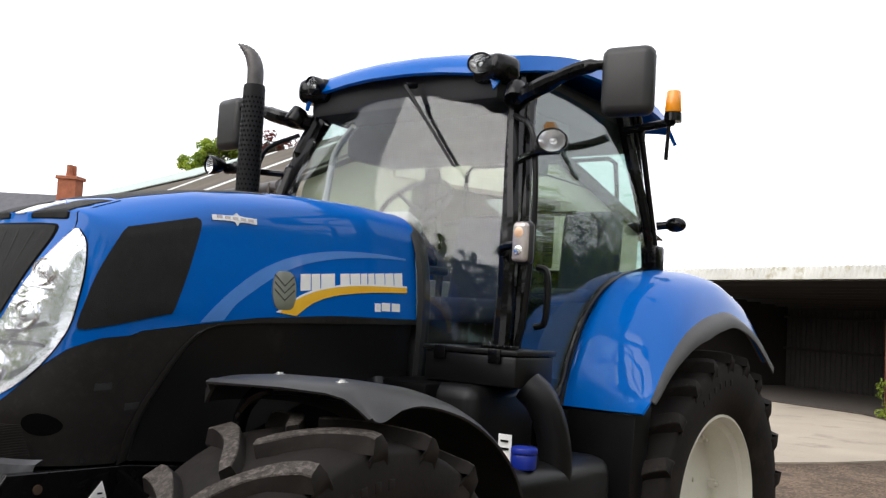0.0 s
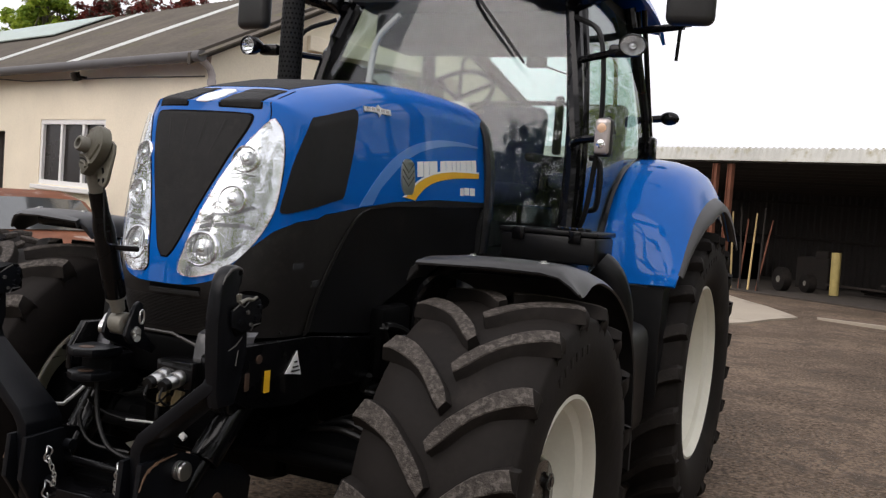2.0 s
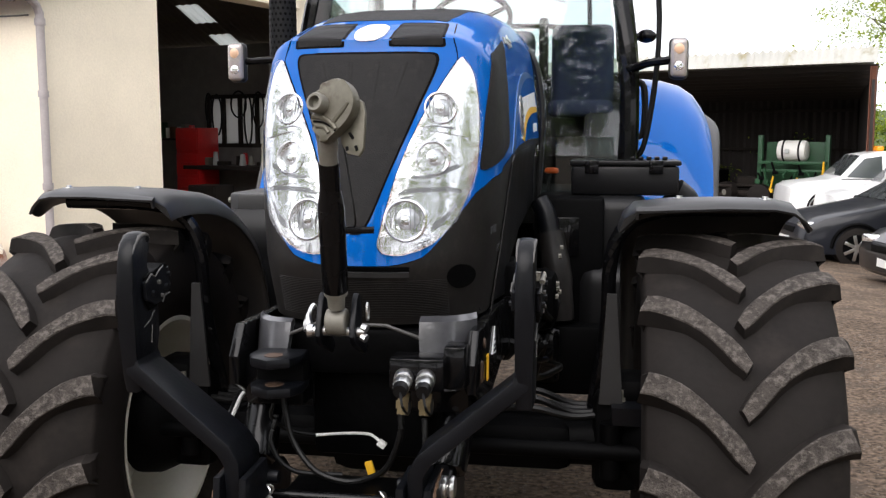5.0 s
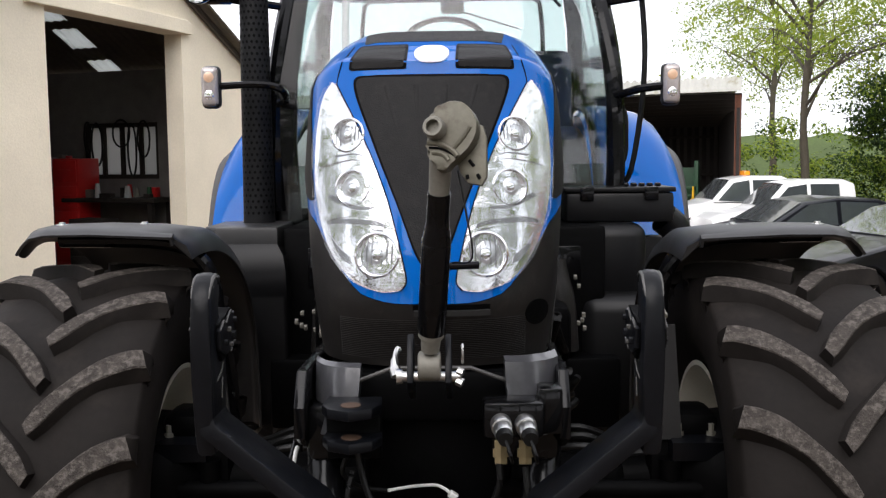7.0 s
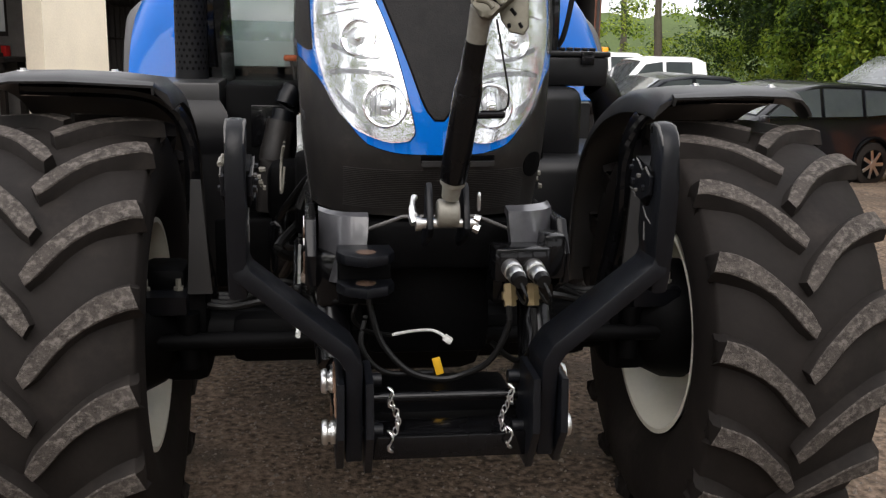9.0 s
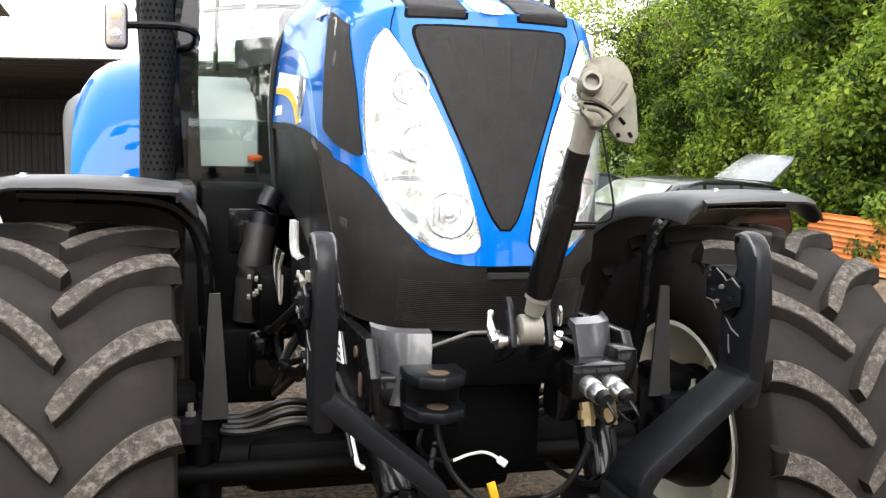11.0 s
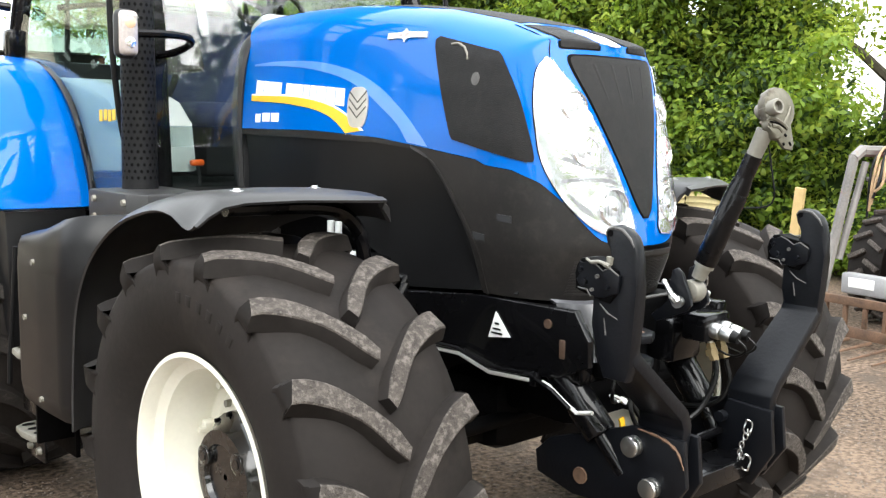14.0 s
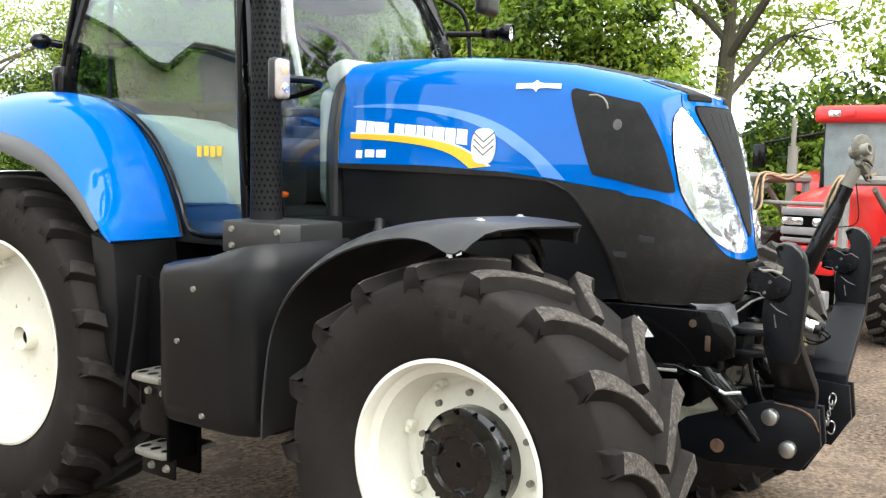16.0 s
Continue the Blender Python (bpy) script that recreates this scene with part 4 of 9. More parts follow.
# ---- rear mudguards ----
INNER = [(1.93, 1.33), (1.965, 1.46), (2.03, 1.61), (2.12, 1.745), (2.26, 1.88), (2.45, 1.975), (2.70, 2.02), (3.0, 2.015), (3.3, 1.93), (3.55, 1.78)]
OUTER = [(1.86, 1.335), (1.95, 1.40), (2.05, 1.52), (2.15, 1.61), (2.27, 1.69), (2.40, 1.745), (2.57, 1.79), (2.80, 1.81), (3.10, 1.73), (3.40, 1.56)]
for s in (1, -1):
    inner, outer = spline([(0, y, z) for y, z in INNER], 44), spline([(0, y, z) for y, z in OUTER], 44)
    rows = []
    for p, q in zip(inner, outer):
        row = []
        for x, w in ((0.765, 0.22), (0.785, 0.04), (0.80, 0.0), (0.88, -0.02), (0.98, 0.03), (1.08, 0.16), (1.15, 0.38), (1.20, 0.70), (1.23, 1.0)):
            row.append(Vector((s * x, p.y + (q.y - p.y) * w, p.z + (q.z - p.z) * w)))
        rows.append(row)
    bm = bmesh.new()
    shell(bm, rows, 0.012, (0, 0, -1))
    guard = part("rear_mudguard", bm, BLUE, tractor, "glossy blue rear mudguard", angle=50)
    bm = bmesh.new()
    rows = []
    for i, q in enumerate(outer[4:], 4):
        wide = min(1.0, (i - 4) / 20)
        d = (outer[min(i + 1, 43)] - outer[i - 1]).normalized()
        up = Vector((0, -d.z, d.y))
        rows.append([Vector((s * x, q.y, q.z)) + up * z for x, z in ((1.215, 0.004), (1.235 + 0.01 * wide, 0.006), (1.24 + 0.03 * wide, -0.012 * wide), (1.243 + 0.045 * wide, -0.025 * wide - 0.003), (1.243 + 0.050 * wide, -0.058 * wide - 0.006))])
    shell(bm, rows, 0.008, (0, 0, -1))
    part("mudguard_extension", bm, GUARDLIP, guard, "dark grey plastic mudguard edge", angle=50)
    bm = bmesh.new()
    pipe(bm, [(s * 0.775, p.y - 0.012, p.z + 0.004) for p in inner[:30]], 0.013, 8)
    part("mudguard_seal", bm, HOSE, guard, "black rubber seal along the cab")
    bm = bmesh.new()
    plate(bm, [(1.93, 1.32), (2.10, 1.36), (2.06, 1.15), (1.99, 0.86), (1.94, 0.72), (1.90, 1.0)], 0.36, Matrix(((0, 0, s, s * 0.80), (1, 0, 0, 0), (0, 1, 0, 0), (0, 0, 0, 1))), 0.01)
    part("mudguard_flap", bm, PANEL, guard, "black lower mudguard", angle=40)

# ---- chassis ----
bm = bmesh.new()
box(bm, (0, 1.5, 0.92), (0.42, 2.2, 0.46), 0.05)
box(bm, (0, 0.75, 1.42), (0.58, 1.0, 0.52), 0.05)
part("engine_block", bm, GRIME, tractor, "greasy black engine block")
bm = bmesh.new()
box(bm, (0, 2.6, 0.95), (0.7, 0.8, 0.8), 0.08)
part("gearbox", bm, GRIME, tractor, "greasy black gearbox housing")
for s in (1, -1):
    # inner side panel, set back behind the arched edge of the skirt
    under = [(-0.34, 1.195), (-0.18, 1.187), (0.315, 1.138), (0.345, 1.20), (0.372, 1.258), (0.44, 1.283), (0.61, 1.350), (0.80, 1.372), (1.25, 1.42)]
    rows = []
    for i in range(41):
        y = -0.34 + 1.59 * i / 40
        lo, hi = lerp(under, y), lerp(FOOT, y) + 0.02
        rows.append([Vector((s * (lerp(WIDE, lo + (hi - lo) * f) - 0.016 - 0.010 * math.sin(math.pi * f)), y, lo + (hi - lo) * f)) for f in [k / 8 for k in range(9)]])
    bm = bmesh.new()
    shell(bm, rows, 0.010, (-s, 0, 0))
    part("engine_panel", bm, PANEL, tractor, "black engine side panel", angle=40)
    # rolled edge of the skirt
    edge = spline([(0, 0.14, 1.652), (0, 0.06, 1.622), (0, -0.02, 1.545), (0, -0.09, 1.445), (0, -0.14, 1.365), (0, -0.168, 1.29), (0, -0.188, 1.19)], 26)
    bm = bmesh.new()
    shell(bm, [[Vector((s * (lerp(WIDE, p.z) + dx), p.y + dy, p.z + dz)) for dx, dy, dz in ((0.003, -0.030, -0.012), (0.0045, -0.012, -0.005), (0.002, 0.004, 0.002), (-0.006, 0.014, 0.006), (-0.020, 0.018, 0.008))] for p in edge], 0.004)
    part("skirt_lip", bm, SKIRT, tractor, "rolled edge of the black lower panel", angle=60)
    bm = bmesh.new()
    line = [(0.26, 2.13), (0.33, 2.07), (0.365, 1.95), (0.378, 1.80), (0.374, 1.66), (0.36, 1.45), (0.35, 1.28)]
    pts = spline([(s * x, 1.285 + 0.05 * (2.15 - z), z) for x, z in line], 20)
    rows = [[p + Vector((0, -0.035, 0)), p + Vector((s * 0.012, -0.02, 0)), p + Vector((s * 0.014, 0.02, 0)), p + Vector((0, 0.04, 0))] for p in pts]
    shell(bm, rows, 0.012)
    part("hood_trim", bm, FENDER, tractor, "dark grey rear edge of the bonnet")
bm = bmesh.new()
rod(bm, (-0.98, 0, 0.70), (0.98, 0, 0.70), 0.085, seg=20)
box(bm, (0, 0, 0.69), (1.2, 0.2, 0.17), 0.05)
box(bm, (0, 0.0, 0.72), (0.46, 0.34, 0.28), 0.08)
rod(bm, (-0.9, -0.15, 0.71), (0.9, -0.15, 0.71), 0.028)
part("front_axle", bm, GRIME, tractor, "black front axle housing")
bm = bmesh.new()
rod(bm, (-0.9, 2.82, 0.82), (0.9, 2.82, 0.82), 0.13, seg=20)
part("rear_axle", bm, GRIME, tractor, "black rear axle housing")
for s in (1, -1):
    bm = bmesh.new()
    box(bm, (s * 0.74, 0.0, 0.72), (0.16, 0.2, 0.34), 0.04)
    rod(bm, (s * 0.72, -0.13, 0.80), (s * 0.72, -0.13, 0.62), 0.035)
    rod(bm, (s * 0.78, -0.10, 0.84), (s * 0.78, -0.10, 0.76), 0.02)
    part("steering_knuckle", bm, GRIME, tractor, "greasy steering knuckle")

# ---- exhaust on the right side ----
bm = bmesh.new()
prof = [(1.42, 0.074), (1.50, 0.070), (2.0, 0.066), (2.88, 0.059), (2.90, 0.054)]
vs = grid(bm, [[Vector((-0.84 + r * math.cos(a), 1.28 + r * math.sin(a), z)) for a in [2 * math.pi * k / 32 for k in range(32)]] for z, r in prof], True)
bm.faces.new(vs[-1])
stack = part("exhaust_pipe", bm, STACK, tractor, "black perforated exhaust guard")
bm = bmesh.new()
for j in range(52):
    for k in range(18):
        a = 2 * math.pi * (k + 0.5 * (j % 2)) / 18
        z = 1.50 + j * 0.026
        r = 0.0712 - 0.0076 * (z - 1.42)
        way = Vector((math.cos(a), math.sin(a), 0))
        side = Vector((-math.sin(a), math.cos(a), 0))
        c = Vector((-0.84, 1.28, z)) + way * r
        bm.faces.new([bm.verts.new(c + side * 0.0062 * math.cos(b) + Vector((0, 0, 0.007 * math.sin(b)))) for b in [math.pi * i / 3 for i in range(6)]])
holes = part("guard_hole", bm, GRIME, stack, "dark round perforations", smooth=False)
holes["kind"] = "stuff"
bm = bmesh.new()
pipe(bm, [(-0.84, 1.28, 2.88), (-0.84, 1.28, 2.96), (-0.846, 1.277, 3.01), (-0.866, 1.268, 3.06), (-0.900, 1.255, 3.098), (-0.945, 1.24, 3.128)], [0.044, 0.044, 0.044, 0.044, 0.043, 0.042, 0.040, 0.037, 0.033, 0.028, 0.022, 0.015, 0.006], 18, 26)
part("exhaust_tip", bm, material("weathered_exhaust_steel", (0.085, 0.08, 0.078), 0.5, 0.4, var=0.3, scale=20), stack, "curved grey exhaust tip")
bm = bmesh.new()
plate(bm, [(-1.02, 1.36), (-1.02, 1.02), (-0.96, 0.96), (-0.70, 0.96), (-0.70, 1.40)], 0.14, Matrix.Translation((0, 0, 1.315)), 0.012)
part("exhaust_base", bm, FENDER, stack, "black bolted bracket", angle=40)
for dy in (1.03, 1.30):
    for z in (1.35, 1.42):
        bm = bmesh.new()
        rod(bm, (-1.02, dy, z), (-1.032, dy, z), 0.014, 0.012, 8)
        part("bracket_bolt", bm, CAST, stack)
bm = bmesh.new()
ring = [(-1.285, 1.42), (-1.29, 1.2), (-1.285, 1.02), (-1.25, 0.93), (-1.15, 0.885), (-0.65, 0.88), (-0.65, 1.50), (-1.2, 1.50), (-1.265, 1.48)]
rows = []
for z, k, dz in ((0.62, 0.93, 0), (0.64, 0.97, 0), (0.70, 1.0, 0), (1.16, 1.0, 0), (1.235, 0.985, 0.04), (1.27, 0.95, 0.07), (1.285, 0.85, 0.10)):
    c = Vector((-0.95, 1.2, 0))
    rows.append([Vector(((x - c.x) * k + c.x, (y - c.y) * k + c.y, z + dz * max(0, min(1, (1.35 - y) / 0.4)))) for x, y in ring])
vs = grid(bm, rows, True)
bm.faces.new(vs[0]), bm.faces.new(vs[-1])
bmesh.ops.bevel(bm, geom=[e for e in bm.edges if abs(e.verts[0].co.z - e.verts[1].co.z) > 0.3], offset=0.02, segments=3, affect="EDGES", profile=0.5)
tank = part("side_tank", bm, PANEL, tractor, "black plastic side tank", angle=45)
for y, z in ((1.235, 1.194), (1.19, 0.678), (1.337, 0.970)):
    bm = bmesh.new()
    rod(bm, (-1.28, y, z), (-1.297, y, z), 0.013, 0.011, 10)
    part("tank_bolt", bm, CAST, tank)
for z, y in ((0.765, 1.645), (0.43, 1.63)):
    bm = bmesh.new()
    out = [(-0.93, y - 0.12), (-1.17, y - 0.12), (-1.215, y - 0.09), (-1.225, y), (-1.215, y + 0.09), (-1.17, y + 0.12), (-0.93, y + 0.12)]
    plate(bm, out, 0.03, Matrix.Translation((0, 0, z - 0.03)), 0.008)
    tread = part("step_tread", bm, CAST, tank, "worn metal step with oval holes", angle=40)
    for a in range(3):
        for b in range(2):
            bm = bmesh.new()
            c = Vector((-1.17 + 0.09 * b, y - 0.07 + 0.07 * a, z + 0.002))
            bm.faces.new([bm.verts.new(c + Vector((0.028 * math.cos(q), 0.018 * math.sin(q), 0))) for q in [math.pi * k / 6 for k in range(12)]])
            part("tread_hole", bm, GRIME, tread, smooth=False)
    bm = bmesh.new()
    drop = 0.24 if z > 0.6 else 0.09
    box(bm, (-1.17, y - 0.02, z - 0.03 - drop / 2), (0.012, 0.22, drop), 0.003)
    hanger = part("step_hanger", bm, GLOSS, tank, "black plate under the step")
    for q in (-0.08, 0.02):
        bm = bmesh.new()
        rod(bm, (-1.176, y + q, z - 0.075), (-1.192, y + q, z - 0.075), 0.019, 0.013, 12)
        part("hanger_bolt", bm, CAST, hanger)
bm = bmesh.new()
box(bm, (-1.04, 1.66, 0.74), (0.02, 0.34, 0.86), 0.005)
box(bm, (-1.12, 1.515, 0.78), (0.16, 0.02, 0.76), 0.005)
part("step_back", bm, GRIME, tank, "black plate behind the steps")
bm = bmesh.new()
pipe(bm, [(-1.20, 1.69, 1.20), (-1.205, 1.72, 0.98), (-1.21, 1.78, 0.70), (-1.21, 1.79, 0.60)], 0.011, 8)
part("step_rail", bm, STACK, tank, "thin step rail")

# ---- left side: tool box and tanks ----
bm = bmesh.new()
box(bm, (0.765, 1.30, 1.515), (0.47, 0.30, 0.13), 0.015)
tool = part("tool_box", bm, PANEL, tractor, "black plastic tool box")
bm = bmesh.new()
box(bm, (0.765, 1.30, 1.592), (0.485, 0.315, 0.022), 0.006)
part("box_lid", bm, PANEL, tool)
for x in (0.62, 0.90):
    bm = bmesh.new()
    box(bm, (x, 1.142, 1.575), (0.06, 0.014, 0.06), 0.004)
    part("latch", bm, GLOSS, tool)
bm = bmesh.new()
for k in range(5):
    box(bm, (0.80 + 0.035 * k, 1.22, 1.612), (0.022, 0.05, 0.016), 0.004)
part("lid_grip", bm, GLOSS, tool)
bm = bmesh.new()
box(bm, (0.86, 1.35, 0.88), (0.60, 0.80, 0.56), 0.08, seg=3)
box(bm, (0.70, 1.30, 1.28), (0.34, 0.5, 0.34), 0.06, seg=3)
fuel = part("fuel_tank", bm, PANEL, tractor, "black plastic fuel tank", angle=40)
bm = bmesh.new()
rod(bm, (1.09, 1.10, 1.15), (1.09, 1.10, 1.21), 0.052, 0.052, 20, 0.008)
rod(bm, (1.09, 1.10, 1.21), (1.09, 1.10, 1.235), 0.056, 0.054, 20, 0.006)
part("blue_cap", bm, CAPBLUE, fuel, "blue plastic filler cap")
bm = bmesh.new()
pipe(bm, [(0.98, 1.28, 1.46), (1.04, 1.30, 1.40), (1.08, 1.34, 1.25), (1.09, 1.36, 1.05)], 0.07, 12, 14)
part("filler_neck", bm, PANEL, fuel, "black moulded neck")
bm = bmesh.new()
box(bm, (1.03, 1.055, 1.225), (0.06, 0.006, 0.11))
part("white_sticker", bm, WHITE, fuel, "white printed sticker", smooth=False)
for k, (dx, dz, w) in enumerate(((0, 0.03, 0.04), (0, 0.0, 0.05), (0.0, -0.03, 0.03))):
    bm = bmesh.new()
    box(bm, (1.03 + dx, 1.050, 1.225 + dz), (w * 0.85, 0.004, 0.008))
    part("print_bar", bm, RED if k == 2 else HOSE, fuel, smooth=False)

# black moulded boxes between bonnet and wheels, under the front of the cab
for s in (1, -1):
    bm = bmesh.new()
    box(bm, (s * 0.53, 1.20, 1.17), (0.30, 0.44, 0.56), 0.02)
    upper = part("battery_cover", bm, GRIME, tractor, "black moulded battery cover", angle=40)
    bm = bmesh.new()
    box(bm, (s * 0.50, 0.975, 1.28), (0.15, 0.012, 0.17), 0.005)
    part("cover_panel", bm, GLOSS, upper)
    bm = bmesh.new()
    box(bm, (s * 0.56, 1.13, 0.76), (0.34, 0.52, 0.30), 0.02)
    part("lower_tank", bm, GRIME, tractor, "black lower tank", angle=40)
    bm = bmesh.new()
    box(bm, (s * 0.44, 0.90, 0.78), (0.15, 0.10, 0.26), 0.04, seg=3)
    part("filter_housing", bm, GLOSS, tractor, "rounded black housing")
    bm = bmesh.new()
    pipe(bm, [(s * 0.50, 0.92, 0.93), (s * 0.485, 0.93, 1.12), (s * 0.45, 0.96, 1.30)], [0.062, 0.064, 0.060], 16, 10)
    tube = part("intake_tube", bm, SKIRT, tractor, "fat black rubber tube")
    bm = bmesh.new()
    pipe(bm, [(s * 0.452, 0.96, 1.29), (s * 0.43, 0.98, 1.38), (s * 0.40, 1.0, 1.43)], 0.045, 14, 8)
    part("tube_end", bm, IRON, tube)

# ---- headlamps and decals on the bonnet ----
OUT = [(0.272, 1.945), (0.300, 1.90), (0.318, 1.80), (0.320, 1.66), (0.300, 1.56), (0.262, 1.475), (0.205, 1.415), (0.140, 1.390), (0.105, 1.388)]
INN = [(0.262, 1.940), (0.240, 1.90), (0.197, 1.82), (0.155, 1.73), (0.117, 1.63), (0.092, 1.54), (0.073, 1.46), (0.066, 1.415), (0.080, 1.393)]
for s in (1, -1):
    patch("lamp_gap", "front", [(x + 0.003, z + 0.001) for x, z in OUT], [(x - 0.003, z - 0.001) for x, z in INN], GRIME, tractor, 0.0025, 40, 14, "", flip=s)
    unit = patch("headlight", "front", OUT, INN, REFLECT, tractor, 0.005, 44, 16, "headlamp cluster with bright reflectors", flip=s)
    for bx, bz, r in ((0.222, 1.797, 0.044), (0.207, 1.656, 0.046), (0.140, 1.484, 0.056)):
        p, nrm = on_hood("front", s * bx, bz, 0.004)
        way = (nrm + Vector((0, -0.45, 0))).normalized()
        m = Matrix.Translation(p) @ way.to_track_quat("X", "Z").to_matrix().to_4x4()
        bm = bmesh.new()
        vs = spin(bm, [(-0.012, r * 1.12), (0.004, r * 1.10), (0.008, r), (0.0, r * 0.93), (-0.014, r * 0.9)], 28)
        bmesh.ops.transform(bm, matrix=m, verts=bm.verts)
        part("lamp_ring", bm, CHROME, unit)
        bm = bmesh.new()
        vs = spin(bm, [(-0.014, r * 0.91), (-0.004, r * 0.7), (0.004, r * 0.4), (0.006, 0.002)], 28)
        bmesh.ops.transform(bm, matrix=m, verts=bm.verts)
        part("lamp_glass", bm, LINE, unit, "grey fluted lamp glass")
        bm = bmesh.new()
        bmesh.ops.create_uvsphere(bm, u_segments=14, v_segments=8, radius=r * 0.30, matrix=m @ Matrix.Translation((0.004, 0, 0)) @ Matrix.Diagonal((0.5, 1, 1, 1)))
        part("bulb_cap", bm, CHROME, unit)
        if bz < 1.6 or bz > 1.7:
            for q in range(-3, 4):
                bm = bmesh.new()
                e = r * 0.24 * q
                t = math.sqrt(max(0.0, (r * 0.9) ** 2 - e * e))
                pipe(bm, [m @ Vector((0.006 - 0.018 * (abs(f) / r) ** 2 * (e * e + f * f > 0), e, f)) for f in (-t, -t * 0.5, 0, t * 0.5, t)], 0.0016, 5)
                part("lamp_flute", bm, LINE_DARK, unit)
    # hoods over the lamps and steps between them
    for a, b in (([(0.172, 1.738), (0.210, 1.743), (0.300, 1.725)], [(0.166, 1.722), (0.210, 1.731), (0.300, 1.712)]),
                 ([(0.120, 1.588), (0.190, 1.596), (0.290, 1.580)], [(0.116, 1.574), (0.190, 1.584), (0.288, 1.568)])):
        patch("reflector_step", "front", a, b, CHROME, unit, 0.010, 14, 4, "bright step between reflectors", flip=s, deep=-0.006)
    # flat grey patches carry the shade of slots in the reflector
    for a, b in (([(0.178, 1.742), (0.205, 1.748), (0.262, 1.742)], [(0.176, 1.730), (0.205, 1.733), (0.245, 1.732)]),
                 ([(0.150, 1.606), (0.205, 1.612), (0.268, 1.640)], [(0.160, 1.600), (0.210, 1.602), (0.278, 1.630)]),
                 ([(0.118, 1.560), (0.150, 1.572), (0.240, 1.575), (0.280, 1.566)], [(0.116, 1.552), (0.150, 1.560), (0.240, 1.563), (0.280, 1.558)]),
                 ([(0.215, 1.478), (0.245, 1.500), (0.268, 1.530)], [(0.208, 1.455), (0.235, 1.470), (0.258, 1.505)]),
                 ([(0.112, 1.520), (0.122, 1.545), (0.160, 1.552)], [(0.100, 1.480), (0.108, 1.505), (0.122, 1.535)])):
        patch("reflector_slot", "front", a, b, LINE_DARK, unit, 0.0075, 12, 4, "grey patch for a slot's shade in the reflector", flip=s)
    cover = patch("lens_cover", "front", OUT, INN, LENS, unit, 0.016, 30, 14, "clear lens cover", flip=s, deep=-0.006)
    cover.visible_shadow = False
    side = "left" if s > 0 else "right"
    # word bars, stripe and emblem; the writing runs front to rear on one side and rear to front on the other
    word = [0.066, 0.058, 0.090, -0.030, 0.066, 0.070, 0.050, 0.050, 0.070, 0.066, 0.066]
    y = 0.540
    for k, wd in enumerate(word if s > 0 else word[::-1]):
        if wd < 0:
            y -= wd
            continue
        z0 = 1.794 + (y - 0.54) * 0.070
        patch("letter_bar", side, [(y, z0 + 0.066), (y, z0)], [(y + wd - 0.012, z0 + 0.066 + wd * 0.07), (y + wd - 0.012, z0 + wd * 0.07)], WHITE, tractor, 0.003, 3, 3, "white letter bar")
        y += wd * 0.93
    patch("stripe", side, [(1.20, 1.842), (1.0, 1.838), (0.86, 1.832), (0.72, 1.816), (0.60, 1.790), (0.50, 1.750), (0.42, 1.705)], [(1.20, 1.818), (1.0, 1.810), (0.86, 1.799), (0.72, 1.780), (0.62, 1.752), (0.55, 1.715), (0.52, 1.694)], YELLOW, tractor, 0.0032, 30, 4, "orange and yellow curved stripe")
    patch("stripe_edge", side, [(1.20, 1.848), (1.0, 1.845), (0.86, 1.839), (0.72, 1.823), (0.60, 1.797), (0.50, 1.757), (0.41, 1.705)], [(1.20, 1.841), (1.0, 1.837), (0.86, 1.831), (0.72, 1.815), (0.60, 1.789), (0.50, 1.749), (0.43, 1.705)], WHITE, tractor, 0.0036, 30, 3, "white edge line")
    for k, (a0, a1, z0) in enumerate(((1.03, 1.165, 1.732), (0.985, 1.025, 1.728))):
        a0, a1 = (a0, a1) if s > 0 else (2.15 - a1, 2.15 - a0)
        for j in range(2):
            q = a0 + (a1 - a0) * (0.5 * j)
            patch("number_bar", side, [(q, z0 + 0.036), (q, z0)], [(q + (a1 - a0) * 0.40, z0 + 0.036), (q + (a1 - a0) * 0.40, z0)], WHITE, tractor, 0.003, 3, 3, "white bar")
    # the round-topped emblem, of plain leaves
    prof = [(0.062 * math.sin(math.pi * f) ** 0.55, 0.075 * math.cos(math.pi * f)) for f in [i / 16 for i in range(17)]]
    patch("emblem", side, [(0.452 - x, 1.790 + z) for x, z in prof], [(0.452 + x, 1.790 + z) for x, z in prof], SILVER, tractor, 0.0045, 30, 8, "silver oval emblem")
    for j in range(3):
        for q in (-1, 1):
            a = 1.755 + 0.028 * j
            patch("emblem_line", side, [(0.452, a), (0.452 + q * 0.05, a + 0.040)], [(0.452, a - 0.006), (0.452 + q * 0.052, a + 0.034)], SCUFFED, tractor, 0.0055, 4, 3)
    patch("badge", side, [(0.312, 2.052), (0.235, 2.053), (0.215, 2.064), (0.195, 2.052), (0.10, 2.046)], [(0.312, 2.030), (0.235, 2.030), (0.215, 2.016), (0.195, 2.030), (0.10, 2.026)], SILVER, tractor, 0.006, 20, 4, "bright metal name badge")
    for j in range(5):
        patch("badge_bar", side, [(0.295 - 0.037 * j, 2.047), (0.270 - 0.037 * j, 2.047)], [(0.295 - 0.037 * j, 2.036), (0.270 - 0.037 * j, 2.036)], CLEARLENS, tractor, 0.0068, 3, 3)
